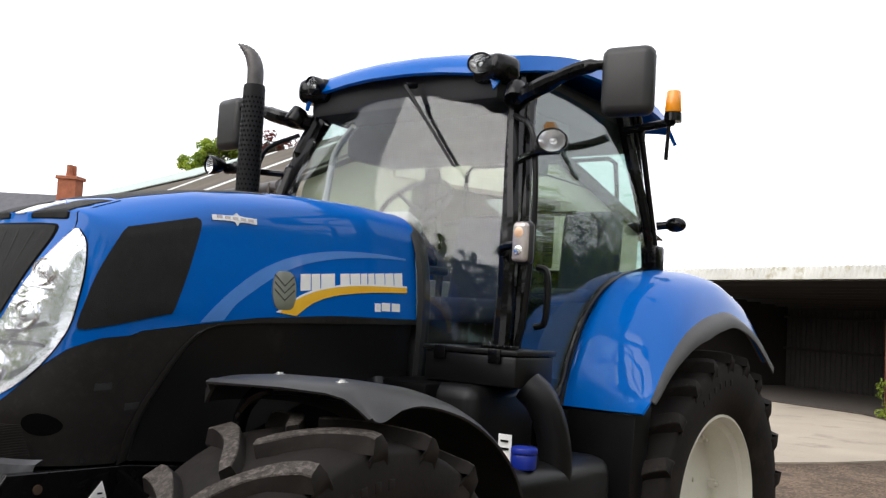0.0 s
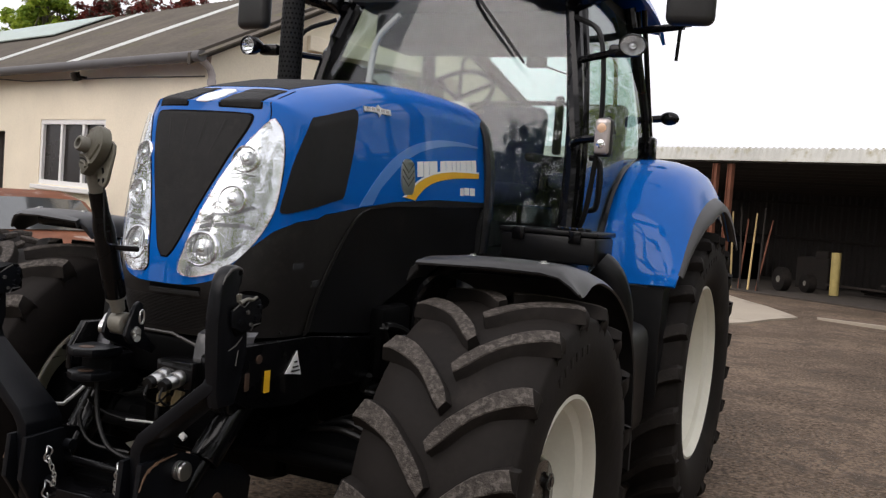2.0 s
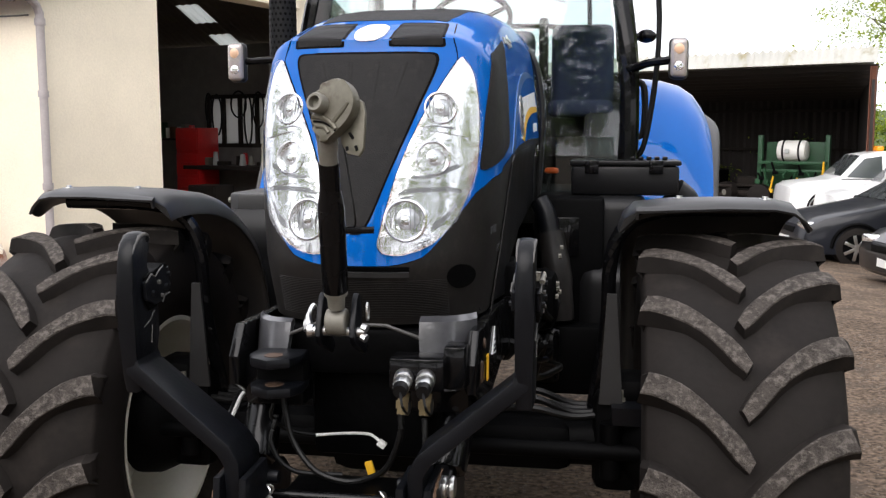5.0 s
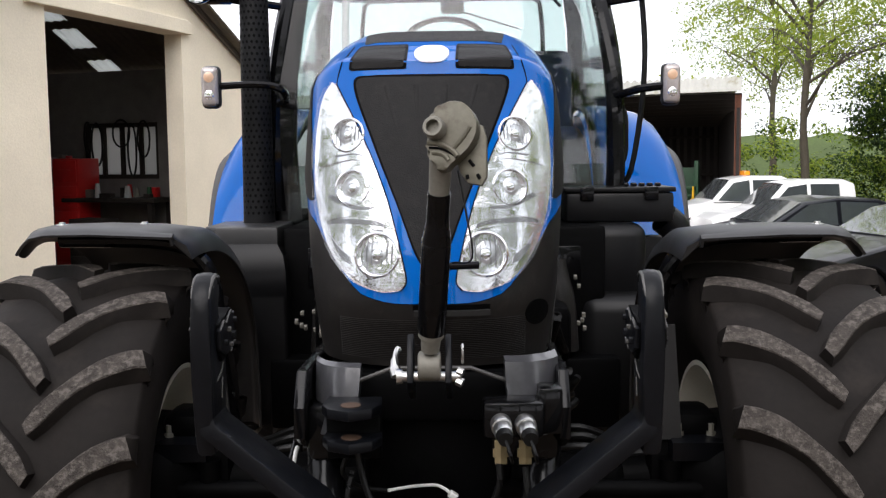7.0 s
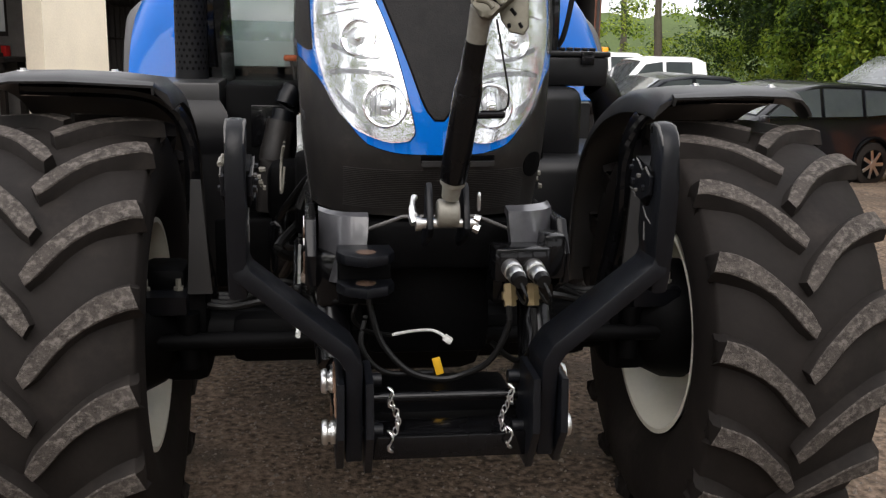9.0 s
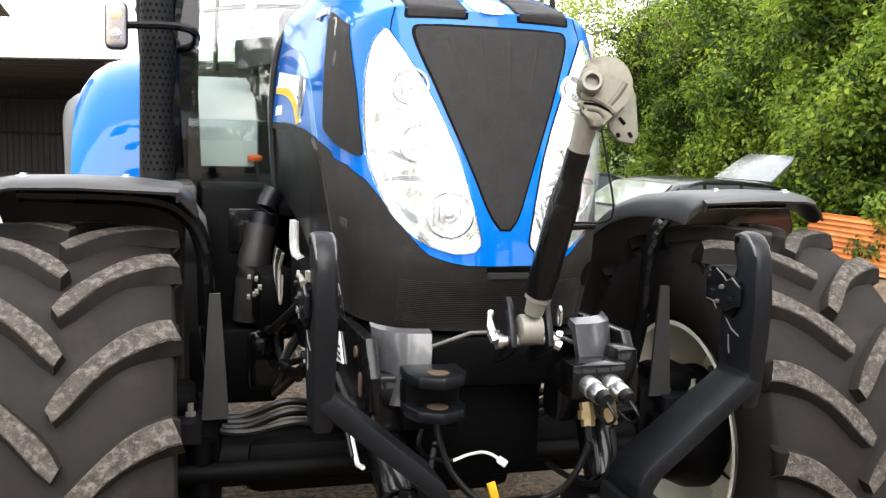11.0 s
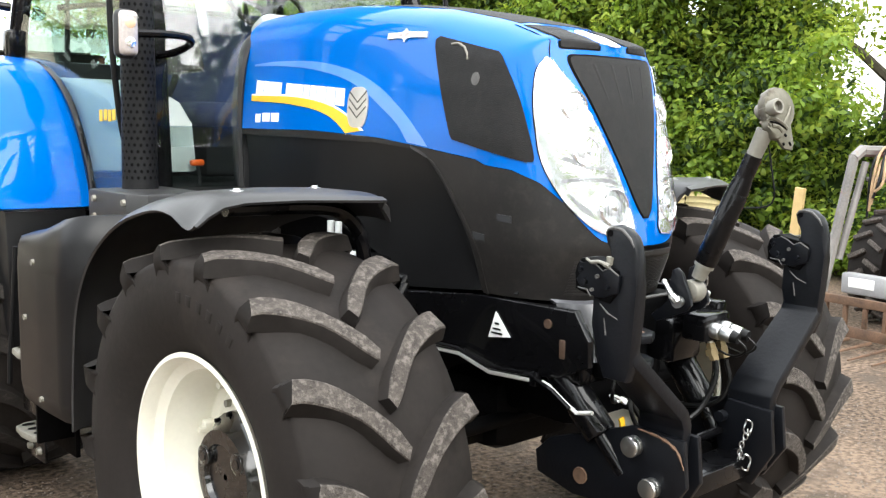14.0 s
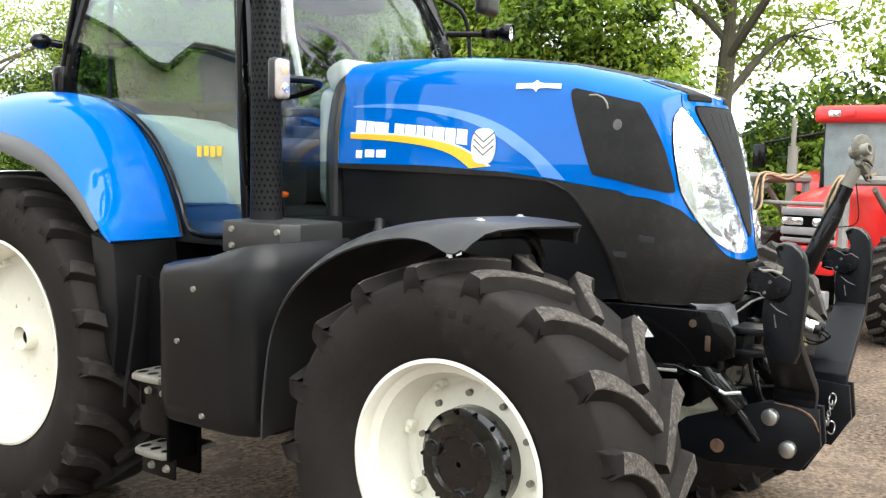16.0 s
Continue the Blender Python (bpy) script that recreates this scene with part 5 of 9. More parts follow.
    # highlight along the curved ridge, painted as a paler blue band
    patch("ridge_highlight", side, [(0.055, 1.656), (0.11, 1.71), (0.209, 1.787), (0.344, 1.868), (0.521, 1.930), (0.751, 1.968), (1.01, 1.978), (1.20, 1.972)], [(0.160, 1.668), (0.213, 1.726), (0.307, 1.786), (0.42, 1.848), (0.572, 1.902), (0.78, 1.940), (1.01, 1.960), (1.20, 1.964)], LIT_BLUE, tractor, 0.002, 30, 6, "highlight on the bonnet's curved ridge, painted pale blue")
    for yy, zz, k in ((-0.188, 1.370, 1), (-0.30, 1.437, 0)):
        patch("cast_label", side, [(yy - 0.028, zz + 0.010), (yy - 0.028, zz - 0.012)], [(yy + 0.028, zz + 0.014), (yy + 0.028, zz - 0.008)], CABIN, tractor, 0.003, 3, 3, "small dark label")
prof = [(0.019 * math.sin(math.pi * f), 0.021 * math.cos(math.pi * f)) for f in [i / 12 for i in range(13)]]
patch("vent_disc", "right", [(-0.164 - x, 1.880 + z) for x, z in prof], [(-0.164 + x, 1.880 + z) for x, z in prof], SCUFFED, tractor, 0.0048, 14, 6, "grey disc behind the mesh")
bm = bmesh.new()
pipe(bm, [on_hood("right", y, z, 0.004)[0] for y, z in ((-0.030, 1.997), (-0.062, 1.998), (-0.092, 1.985), (-0.112, 1.962), (-0.116, 1.943))], 0.0045, 6)
part("vent_curve", bm, CAST, tractor, "grey curve behind the mesh")
patch("nose_slot", "front", [(-0.045, 1.342), (-0.045, 1.328)], [(0.150, 1.342), (0.150, 1.328)], FENDER, tractor, 0.010, 4, 16, "raised grey slot lip")
patch("nose_recess", "front", [(-0.048, 1.356), (-0.048, 1.343)], [(0.152, 1.356), (0.152, 1.343)], GRIME, tractor, 0.003, 4, 16)
prof = [(0.034 * math.sin(math.pi * f), 0.036 * math.cos(math.pi * f)) for f in [i / 12 for i in range(13)]]
patch("tow_recess", "front", [(0.282 - x, 1.318 + z) for x, z in prof], [(0.282 + x, 1.318 + z) for x, z in prof], GRIME, tractor, 0.003, 16, 6, "dark round recess")
# fine ribs across the black nose
for k in range(22):
    z = 1.205 + k * 0.0052
    pts = [on_hood("front", x, z, 0.0006)[0] for x in [-0.25 + 0.5 * i / 20 for i in range(21)]]
    bm = bmesh.new()
    grid(bm, [[p + Vector((0, 0, -0.0011)) for p in pts], [p + Vector((0, -0.0018, 0)) for p in pts], [p + Vector((0, 0, 0.0011)) for p in pts]])
    part("nose_rib", bm, SKIRT, tractor)

# ---- front linkage ----
link = empty("front_linkage", "", "", parent=tractor)
link["label"] = "black front three-point linkage with scuffed hooks"
YZ = lambda s, x: Matrix(((0, 0, s, s * x), (1, 0, 0, 0), (0, 1, 0, 0), (0, 0, 0, 1)))


def strap(bm, pts, wide, thick):
    """A flat bar along a line in the x-z plane, wide along y."""
    p = [Vector(q) for q in pts]
    rows = []
    for i, q in enumerate(p):
        a = (q - p[i - 1]).normalized() if i else (p[1] - q).normalized()
        b = (p[i + 1] - q).normalized() if i < len(p) - 1 else a
        d = (a + b).normalized()
        nrm = Vector((-d.z, 0, d.x)) / max(0.4, math.sqrt((1 + a.dot(b)) / 2))
        w = wide[i] if isinstance(wide, (list, tuple)) else wide
        rows.append([q + nrm * thick / 2 + Vector((0, -w / 2, 0)), q + nrm * thick / 2 + Vector((0, w / 2, 0)), q - nrm * thick / 2 + Vector((0, w / 2, 0)), q - nrm * thick / 2 + Vector((0, -w / 2, 0))])
    vs = grid(bm, rows, True)
    bm.faces.new(vs[0]), bm.faces.new(vs[-1])
    bmesh.ops.bevel(bm, geom=[e for e in bm.edges], offset=0.005, segments=2, affect="EDGES", profile=0.5)


HOOK = [(-0.939, 1.1), (-0.946, 1.23), (-0.951, 1.32), (-0.951, 1.39), (-0.942, 1.425), (-0.928, 1.452), (-0.901, 1.472), (-0.873, 1.477), (-0.85, 1.47), (-0.839, 1.457), (-0.842, 1.444), (-0.86, 1.436), (-0.873, 1.42), (-0.879, 1.395), (-0.878, 1.372), (-0.84, 1.362), (-0.82, 1.345), (-0.812, 1.27), (-0.81, 1.2), (-0.82, 1.13), (-0.849, 1.06), (-0.925, 1.06)]
LATCH = [(-0.895, 1.358), (-0.86, 1.370), (-0.82, 1.372), (-0.80, 1.384), (-0.772, 1.380), (-0.758, 1.362), (-0.750, 1.335), (-0.760, 1.315), (-0.752, 1.295), (-0.79, 1.283), (-0.81, 1.292), (-0.835, 1.272), (-0.87, 1.268), (-0.895, 1.30)]
for s in (1, -1):
    bm = bmesh.new()
    plate(bm, HOOK, 0.045, YZ(1, s * 0.508 - 0.0225), 0.012)
    arm = part("hook_plate", bm, IRON, link, "worn black hook end", angle=40)
    for q in (-1, 1):
        bm = bmesh.new()
        rod(bm, (s * 0.508 + q * 0.018, -0.861, 1.455), (s * 0.508 + q * 0.0232, -0.861, 1.455), 0.008, 0.009, 12)
        part("horn_hole", bm, GRIME, arm)
    bm = bmesh.new()
    strap(bm, [(s * 0.508, -0.877, 1.19), (s * 0.508, -0.877, 1.155), (s * 0.499, -0.877, 1.122), (s * 0.262, -0.868, 0.925), (s * 0.240, -0.862, 0.885), (s * 0.240, -0.86, 0.64)], [0.115, 0.122, 0.130, 0.15, 0.155, 0.12], 0.041)
    part("lower_arm", bm, IRON, link, "bent black lower arm", angle=30)
    for q in (-1, 1):
        bm = bmesh.new()
        pipe(bm, [(s * 0.508 + q * 0.0195, y, z) for y, z in ((-0.936, 1.424), (-0.924, 1.445), (-0.899, 1.465), (-0.872, 1.470), (-0.854, 1.464), (-0.846, 1.456))], [0.002, 0.004, 0.005, 0.005, 0.005, 0.003], 8, 0)
        part("worn_edge", bm, SCUFFED, arm, "bare metal worn along the horn")
    # latch in the mouth of the hook: two cheek plates, a block between, lever, studs and scraped edges
    bm = bmesh.new()
    plate(bm, LATCH, 0.062, YZ(1, s * 0.508 - 0.031), 0.004)
    latch = part("latch", bm, GRIME, arm, "greasy latch block")
    for q in (-1, 1):
        face = s * 0.508 + q * 0.031
        bm = bmesh.new()
        plate(bm, [(-0.905, 1.345), (-0.872, 1.362), (-0.850, 1.352), (-0.828, 1.366), (-0.800, 1.378), (-0.785, 1.366), (-0.770, 1.372), (-0.764, 1.350), (-0.775, 1.338), (-0.760, 1.322), (-0.772, 1.305), (-0.800, 1.300), (-0.812, 1.284), (-0.850, 1.280), (-0.900, 1.300)], 0.010, YZ(1, face - 0.005), 0.002)
        part("cheek_plate", bm, IRON, latch, "chipped black cheek plate", angle=30)
        for y, z, r in ((-0.778, 1.352, 0.008), (-0.792, 1.318, 0.011), (-0.835, 1.338, 0.007), (-0.868, 1.312, 0.009), (-0.818, 1.300, 0.006)):
            bm = bmesh.new()
            rod(bm, (face, y, z), (face + q * 0.013, y, z), r, r * 0.85, 6)
            part("latch_bolt", bm, IRON if r > 0.007 else SCUFFED, latch)
        for line in ([(-0.903, 1.347), (-0.872, 1.364), (-0.850, 1.354), (-0.828, 1.368), (-0.802, 1.379)], [(-0.768, 1.300), (-0.800, 1.297), (-0.812, 1.281)], [(-0.835, 1.262), (-0.862, 1.240), (-0.895, 1.228)], [(-0.850, 1.225), (-0.858, 1.180)]):
            bm = bmesh.new()
            base = face + q * 0.005 if line[0][1] > 1.28 else s * 0.508 + q * 0.0225
            pipe(bm, [(base, y, z) for y, z in line], [0.0022, 0.003, 0.0018, 0.0026, 0.0016][:len(line)], 6)
            part("scrape", bm, SCUFFED, latch, "scraped bare edge")
    bm = bmesh.new()
    pipe(bm, [(s * 0.545, -0.795, 1.381), (s * 0.547, -0.815, 1.374), (s * 0.547, -0.840, 1.378), (s * 0.545, -0.872, 1.368)], [0.004, 0.0055, 0.005, 0.007], 8, 10)
    rod(bm, (s * 0.530, -0.862, 1.370), (s * 0.530, -0.864, 1.392), 0.009, 0.011, 8)
    part("latch_lever", bm, CAST, latch, "worn grey latch lever")
    # pin plates at the lower end
    for x in (0.274, 0.204):
        bm = bmesh.new()
        plate(bm, [(-0.955, 0.855), (-0.78, 0.862), (-0.46, 0.745), (-0.40, 0.69), (-0.41, 0.62), (-0.56, 0.585), (-0.90, 0.615), (-0.97, 0.72)] if x > 0.25 else [(-0.955, 0.855), (-0.80, 0.862), (-0.76, 0.75), (-0.80, 0.60), (-0.90, 0.60), (-0.97, 0.72)], 0.02, YZ(1, s * x - 0.01), 0.004)
        part("pin_plate", bm, IRON, link, "black plate with rusty edges", angle=30)
    bm = bmesh.new()
    pts = spline([(s * 0.286, -0.80, 0.858), (s * 0.286, -0.88, 0.850), (s * 0.286, -0.935, 0.825), (s * 0.286, -0.962, 0.775)], 16)
    pipe(bm, pts, [0.002 + 0.005 * math.sin(math.pi * i / 15) * (0.6 + 0.4 * math.sin(2.3 * i)) for i in range(16)], 6)
    part("rusty_edge", bm, RUSTY, link, "rust-brown worn edge")
    for py, pz in ((-0.79, 0.805), (-0.858, 0.695)):
        bm = bmesh.new()
        rod(bm, (s * 0.165, py, pz), (s * 0.29, py, pz), 0.018, seg=14)
        pin = part("arm_pin", bm, IRON, link, "black linkage pin")
        bm = bmesh.new()
        rod(bm, (s * 0.28, py, pz), (s * 0.296, py, pz), 0.030, 0.030, 18, 0.003)
        rod(bm, (s * 0.296, py, pz), (s * 0.302, py, pz), 0.024, 0.024, 18)
        rod(bm, (s * 0.302, py, pz), (s * 0.318, py, pz), 0.033, 0.030, 18, 0.005)
        part("pin_head", bm, SILVER, pin, "bright steel pin head")
    bm = bmesh.new()
    rod(bm, (s * 0.28, -0.59, 0.655), (s * 0.290, -0.59, 0.655), 0.028, 0.026, 14)
    part("rusty_hole", bm, RUSTY, link, "rusty bolt hole")
    # chain with its links
    for k in range(9):
        bm = bmesh.new()
        f = k / 8
        c = Vector((s * (0.150 - 0.02 * math.sin(math.pi * f)), -0.905 + 0.02 * f, 0.785 - 0.105 * f))
        ring = [Vector((0.007 * math.cos(a), 0, 0.011 * math.sin(a))) for a in [2 * math.pi * i / 10 for i in range(11)]]
        turn = Matrix.Rotation(radians(90 * (k % 2) + 20), 3, "Z")
        pipe(bm, [c + turn @ p for p in ring], 0.0019, 5)
        part("chain_link", bm, SILVER, link)
    for z, r in ((0.80, 0.026), (0.685, 0.028)):
        bm = bmesh.new()
        ring = [Vector((s * 0.150 + 0.006 * math.sin(3 * a), -0.905 + r * 0.5 * math.cos(a), z + r * math.sin(a))) for a in [2 * math.pi * i / 16 for i in range(17)]]
        pipe(bm, ring, 0.0030, 6)
        part("linch_pin", bm, SILVER, link, "spring ring of a linch pin")
    # lift cylinders behind the arms
    bm = bmesh.new()
    rod(bm, (s * 0.30, -0.47, 1.02), (s * 0.275, -0.66, 0.80), 0.052, 0.052, 18, 0.01)
    rod(bm, (s * 0.275, -0.66, 0.80), (s * 0.26, -0.74, 0.70), 0.028)
    part("lift_cylinder", bm, GLOSS, link, "black hydraulic lift cylinder")
bm = bmesh.new()
box(bm, (0, -0.835, 0.685), (0.40, 0.11, 0.016), 0.004)
box(bm, (0, -0.888, 0.662), (0.40, 0.016, 0.062), 0.004)
part("cross_beam", bm, GLOSS, link, "black angled cross beam")
bm = bmesh.new()
rod(bm, (-0.2, -0.78, 0.752), (0.2, -0.78, 0.752), 0.014)
part("cross_rod", bm, GLOSS, link, "thin black cross rod")
bm = bmesh.new()
box(bm, (0, -0.60, 0.655), (0.44, 0.30, 0.09), 0.02)
part("lower_block", bm, GRIME, link, "greasy lower block")

# front support casting
HOLE = material("worn_brown_iron", (0.075, 0.045, 0.03), 0.6, 0.3, var=0.4, scale=20)
BRASS = material("dull_brass", (0.16, 0.12, 0.06), 0.5, 0.5, var=0.3)
for s in (1, -1):
    bm = bmesh.new()
    plate(bm, [(0.34, 1.125), (-0.18, 1.175), (-0.60, 1.185), (-0.66, 1.10), (-0.66, 1.02), (-0.54, 0.965), (-0.28, 0.935), (-0.06, 0.976), (0.26, 0.95)], 0.03, YZ(s, 0.325), 0.006)
    sup = part("front_support", bm, GLOSS, tractor, "black front support frame", angle=30)
bm = bmesh.new()
box(bm, (0, -0.33, 1.10), (0.60, 0.42, 0.14), 0.02)
box(bm, (0, -0.30, 0.90), (0.36, 0.3, 0.30), 0.03)
part("support_core", bm, GRIME, sup, "greasy casting")
# black shoulders: the sky's reflection is put into their grey colour
for s in (1, -1):
    bm = bmesh.new()
    rows = []
    for y, z, x0 in ((-0.575, 1.200, 0.186), (-0.600, 1.192, 0.187), (-0.612, 1.160, 0.188), (-0.622, 1.120, 0.192), (-0.628, 1.07, 0.235), (-0.630, 1.02, 0.262)):
        rows.append([Vector((s * (x0 + (0.318 - x0) * f), y + 0.015 * f + 0.09 * f ** 4, z)) for f in (0, 0.25, 0.5, 0.75, 0.9, 1)])
    shell(bm, rows, 0.02)
    part("support_shoulder", bm, material("skylit_shoulder_black", (0.055, 0.055, 0.06), 0.3, var=0.4, scale=8, coat=0.5), sup, "sloping black shoulder of the casting, greyed for the sky's reflection", angle=40)
    bm = bmesh.new()
    box(bm, (s * 0.24, -0.555, 1.02), (0.18, 0.11, 0.15), 0.02)
    part("support_foot", bm, GLOSS, sup, "black foot of the casting", angle=40)
    bm = bmesh.new()
    rod(bm, (s * 0.35, -0.50, 1.13), (s * 0.360, -0.50, 1.13), 0.016, 0.015, 16)
    part("rusty_boss", bm, HOLE, sup, "rusty worn boss")
    bm = bmesh.new()
    box(bm, (s * 0.355, -0.56, 1.06), (0.010, 0.022, 0.06), 0.004)
    part("rusty_lug", bm, HOLE, sup, "rusty worn lug")
    # warning triangle of plain bars
    bm = bmesh.new()
    m = YZ(s, 0.357)
    plate(bm, [(-0.345, 1.060), (-0.245, 1.045), (-0.278, 1.135)], 0.003, m)
    tri_ = part("warning_triangle", bm, WHITE, sup, "white triangular warning sticker", smooth=False)
    for z, w in ((1.096, 0.018), (1.078, 0.034), (1.064, 0.05)):
        bm = bmesh.new()
        box(bm, (s * 0.3615, -0.285, z), (0.002, w, 0.006))
        part("sticker_bar", bm, HOSE, tri_, smooth=False)
# tow jaw on the right, hydraulic block and couplers on the left
for z in (1.108, 1.026):
    bm = bmesh.new()
    pts = [(-0.27, -0.62), (-0.275, -0.70), (-0.255, -0.745), (-0.20, -0.775), (-0.145, -0.745), (-0.125, -0.70), (-0.13, -0.62)]
    plate(bm, pts, 0.028, Matrix.Translation((0, 0, z - 0.014)), 0.006)
    jaw = part("tow_jaw_plate", bm, IRON, sup, "black jaw plate with worn hole", angle=30)
    bm = bmesh.new()
    rod(bm, (-0.20, -0.715, z + 0.010), (-0.20, -0.715, z + 0.0155), 0.026, 0.026, 18)
    part("jaw_hole", bm, HOLE, jaw)
bm = bmesh.new()
box(bm, (-0.20, -0.64, 1.03), (0.14, 0.06, 0.12), 0.01)
part("tow_jaw_web", bm, GRIME, sup)
bm = bmesh.new()
box(bm, (0.205, -0.70, 1.09), (0.15, 0.09, 0.09), 0.01)
box(bm, (0.30, -0.66, 1.10), (0.06, 0.08, 0.12), 0.01)
blk = part("hydraulic_block", bm, GLOSS, sup, "black hydraulic block")
for x in (0.172, 0.232):
    bm = bmesh.new()
    a, b = Vector((x, -0.74, 1.085)), Vector((x + 0.008, -0.83, 1.07))
    d = (b - a).normalized()
    rod(bm, a, a + d * 0.035, 0.026, 0.026, 16, 0.004)
    rod(bm, a + d * 0.037, a + d * 0.075, 0.024, 0.022, 16, 0.004)
    part("coupler", bm, SILVER, blk, "bright metal coupler")
    bm = bmesh.new()
    rod(bm, a + d * 0.074, a + d * 0.098, 0.021, 0.018, 14)
    pipe(bm, [a + d * 0.09, a + d * 0.12 + Vector((0.01, 0, -0.03)), a + d * 0.06 + Vector((0.02, -0.01, -0.07)), a + Vector((0.015, 0.0, -0.06))], 0.004, 6, 14)
    part("dust_cap", bm, HOSE, blk, "black rubber cap on a cord")
    bm = bmesh.new()
    rod(bm, (x, -0.74, 1.04), (x, -0.76, 0.985), 0.017, 0.017, 6)
    rod(bm, (x, -0.745, 1.02), (x, -0.75, 1.0), 0.022, 0.022, 6)
    part("brass_fitting", bm, BRASS, blk, "dull brass fitting")
# hoses and cables
for k, (pts, r) in enumerate((([(0.168, -0.765, 0.99), (0.166, -0.77, 0.93), (0.125, -0.75, 0.835), (0.055, -0.72, 0.785), (-0.012, -0.713, 0.775), (-0.09, -0.71, 0.80), (-0.155, -0.69, 0.87), (-0.184, -0.674, 0.955), (-0.19, -0.67, 1.0)], 0.0088),
                              ([(0.232, -0.765, 0.98), (0.235, -0.78, 0.90), (0.215, -0.74, 0.83), (0.20, -0.62, 0.80), (0.18, -0.50, 0.80)], 0.0085),
                              ([(-0.20, -0.70, 0.95), (-0.21, -0.72, 0.87), (-0.15, -0.72, 0.80), (-0.02, -0.68, 0.78)], 0.007),
                              ([(-0.22, -0.66, 0.98), (-0.23, -0.66, 0.93), (-0.19, -0.63, 0.885), (-0.118, -0.587, 0.858)], 0.006))):
    bm = bmesh.new()
    pipe(bm, pts, r, 8, 36)
    part("hose", bm, HOSE, link, "black hydraulic hose")
bm = bmesh.new()
pipe(bm, [(-0.118, -0.60, 0.864), (-0.06, -0.53, 0.850), (-0.003, -0.478, 0.836), (0.024, -0.482, 0.829), (0.042, -0.49, 0.818)], 0.0045, 8, 16)
box(bm, (0, 0, 0), (0.026, 0.018, 0.020), 0.003, Matrix.Translation((0.050, -0.494, 0.812)) @ Matrix.Rotation(radians(35), 4, "Y"))
part("loose_wire", bm, WHITE, link, "white cable with a plug")
bm = bmesh.new()
box(bm, (0, 0, 0), (0.024, 0.010, 0.052), 0.003, Matrix.Translation((0.020, -0.515, 0.739)) @ Matrix.Rotation(radians(-16), 4, "Y"))
part("yellow_tag", bm, YELLOW, link, "yellow tag")
bm = bmesh.new()
box(bm, (0.360, -0.452, 1.048), (0.004, 0.030, 0.075))
part("yellow_label", bm, YELLOW, sup, "yellow warning label", smooth=False)
bm = bmesh.new()
pipe(bm, [(-0.375, 0.60, 0.922), (-0.375, 0.30, 0.936), (-0.375, 0.233, 0.921), (-0.375, 0.137, 0.940), (-0.375, 0.074, 0.962), (-0.375, -0.122, 0.969), (-0.375, -0.269, 0.934), (-0.375, -0.453, 0.945)], 0.0065, 8)
pipe(bm, [(-0.375, -0.50, 0.950), (-0.375, -0.527, 0.944), (-0.375, -0.595, 0.905), (-0.375, -0.640, 0.884), (-0.375, -0.70, 0.898)], 0.0065, 8)
part("steel_pipe", bm, ZINC, sup, "bright bent steel pipe")
bm = bmesh.new()
pipe(bm, [(-0.372, 0.68, 0.793), (-0.372, 0.512, 0.894), (-0.372, 0.30, 0.901)], 0.0065, 8)
part("steel_pipe", bm, ZINC, sup, "bright bent steel pipe")
bm = bmesh.new()
pipe(bm, [(-0.385, 0.137, 0.962), (-0.385, 0.074, 0.984), (-0.385, -0.122, 0.990), (-0.385, -0.269, 0.955), (-0.385, -0.453, 0.966), (-0.385, -0.55, 0.935), (-0.385, -0.62, 0.895)], 0.0065, 8)
for y, z in ((0.27, 0.93), (-0.47, 0.952)):
    box(bm, (-0.376, y, z), (0.022, 0.03, 0.045), 0.004)
part("steel_pipe", bm, GLOSS, sup, "dark bent pipe")
# bracket bar under the nose
bm = bmesh.new()
pipe(bm, [(-0.20, -0.60, 1.155), (-0.10, -0.64, 1.20), (0.10, -0.64, 1.20), (0.20, -0.60, 1.155)], 0.0055, 8)
part("bracket_bar", bm, SCUFFED, sup, "bare steel bracket bar")

# top link
bm = bmesh.new()
A, B = Vector((0.0, -0.775, 1.235)), Vector((0.035, -0.955, 1.70))
d = (B - A).normalized()
rod(bm, A + d * 0.095, A + d * 0.335, 0.034, 0.034, 20, 0.006)
rod(bm, A + d * 0.335, A + d * 0.385, 0.034, 0.026, 20)
rod(bm, A + d * 0.385, A + d * 0.455, 0.026, 0.026, 20)
top = part("top_link", bm, GLOSS, link, "black top link tube")
bm = bmesh.new()
rod(bm, A + d * 0.045, A + d * 0.10, 0.022, 0.026, 16)
rod(bm, A + Vector((-0.028, 0, 0)), A + Vector((0.028, 0, 0)), 0.036, 0.036, 20, 0.008)
rod(bm, A + d * 0.085, A + d * 0.10, 0.031, 0.031, 16)
part("ball_end", bm, CAST, top, "bare steel ball end")
bm = bmesh.new()
rod(bm, A + d * 0.45, A + d * 0.535, 0.023, 0.026, 16)
part("link_neck", bm, CAST, top, "bare steel neck")
C = A + d * 0.582
C.x += 0.018
m = Matrix.Translation(C) @ Matrix.Rotation(radians(-14), 4, "X") @ Matrix.Rotation(radians(-16), 4, "Z") @ Matrix(((1, 0, 0, 0), (0, 0, -1, 0), (0, 1, 0, 0), (0, 0, 0, 1))) @ Matrix.Scale(0.9, 4)
bm = bmesh.new()
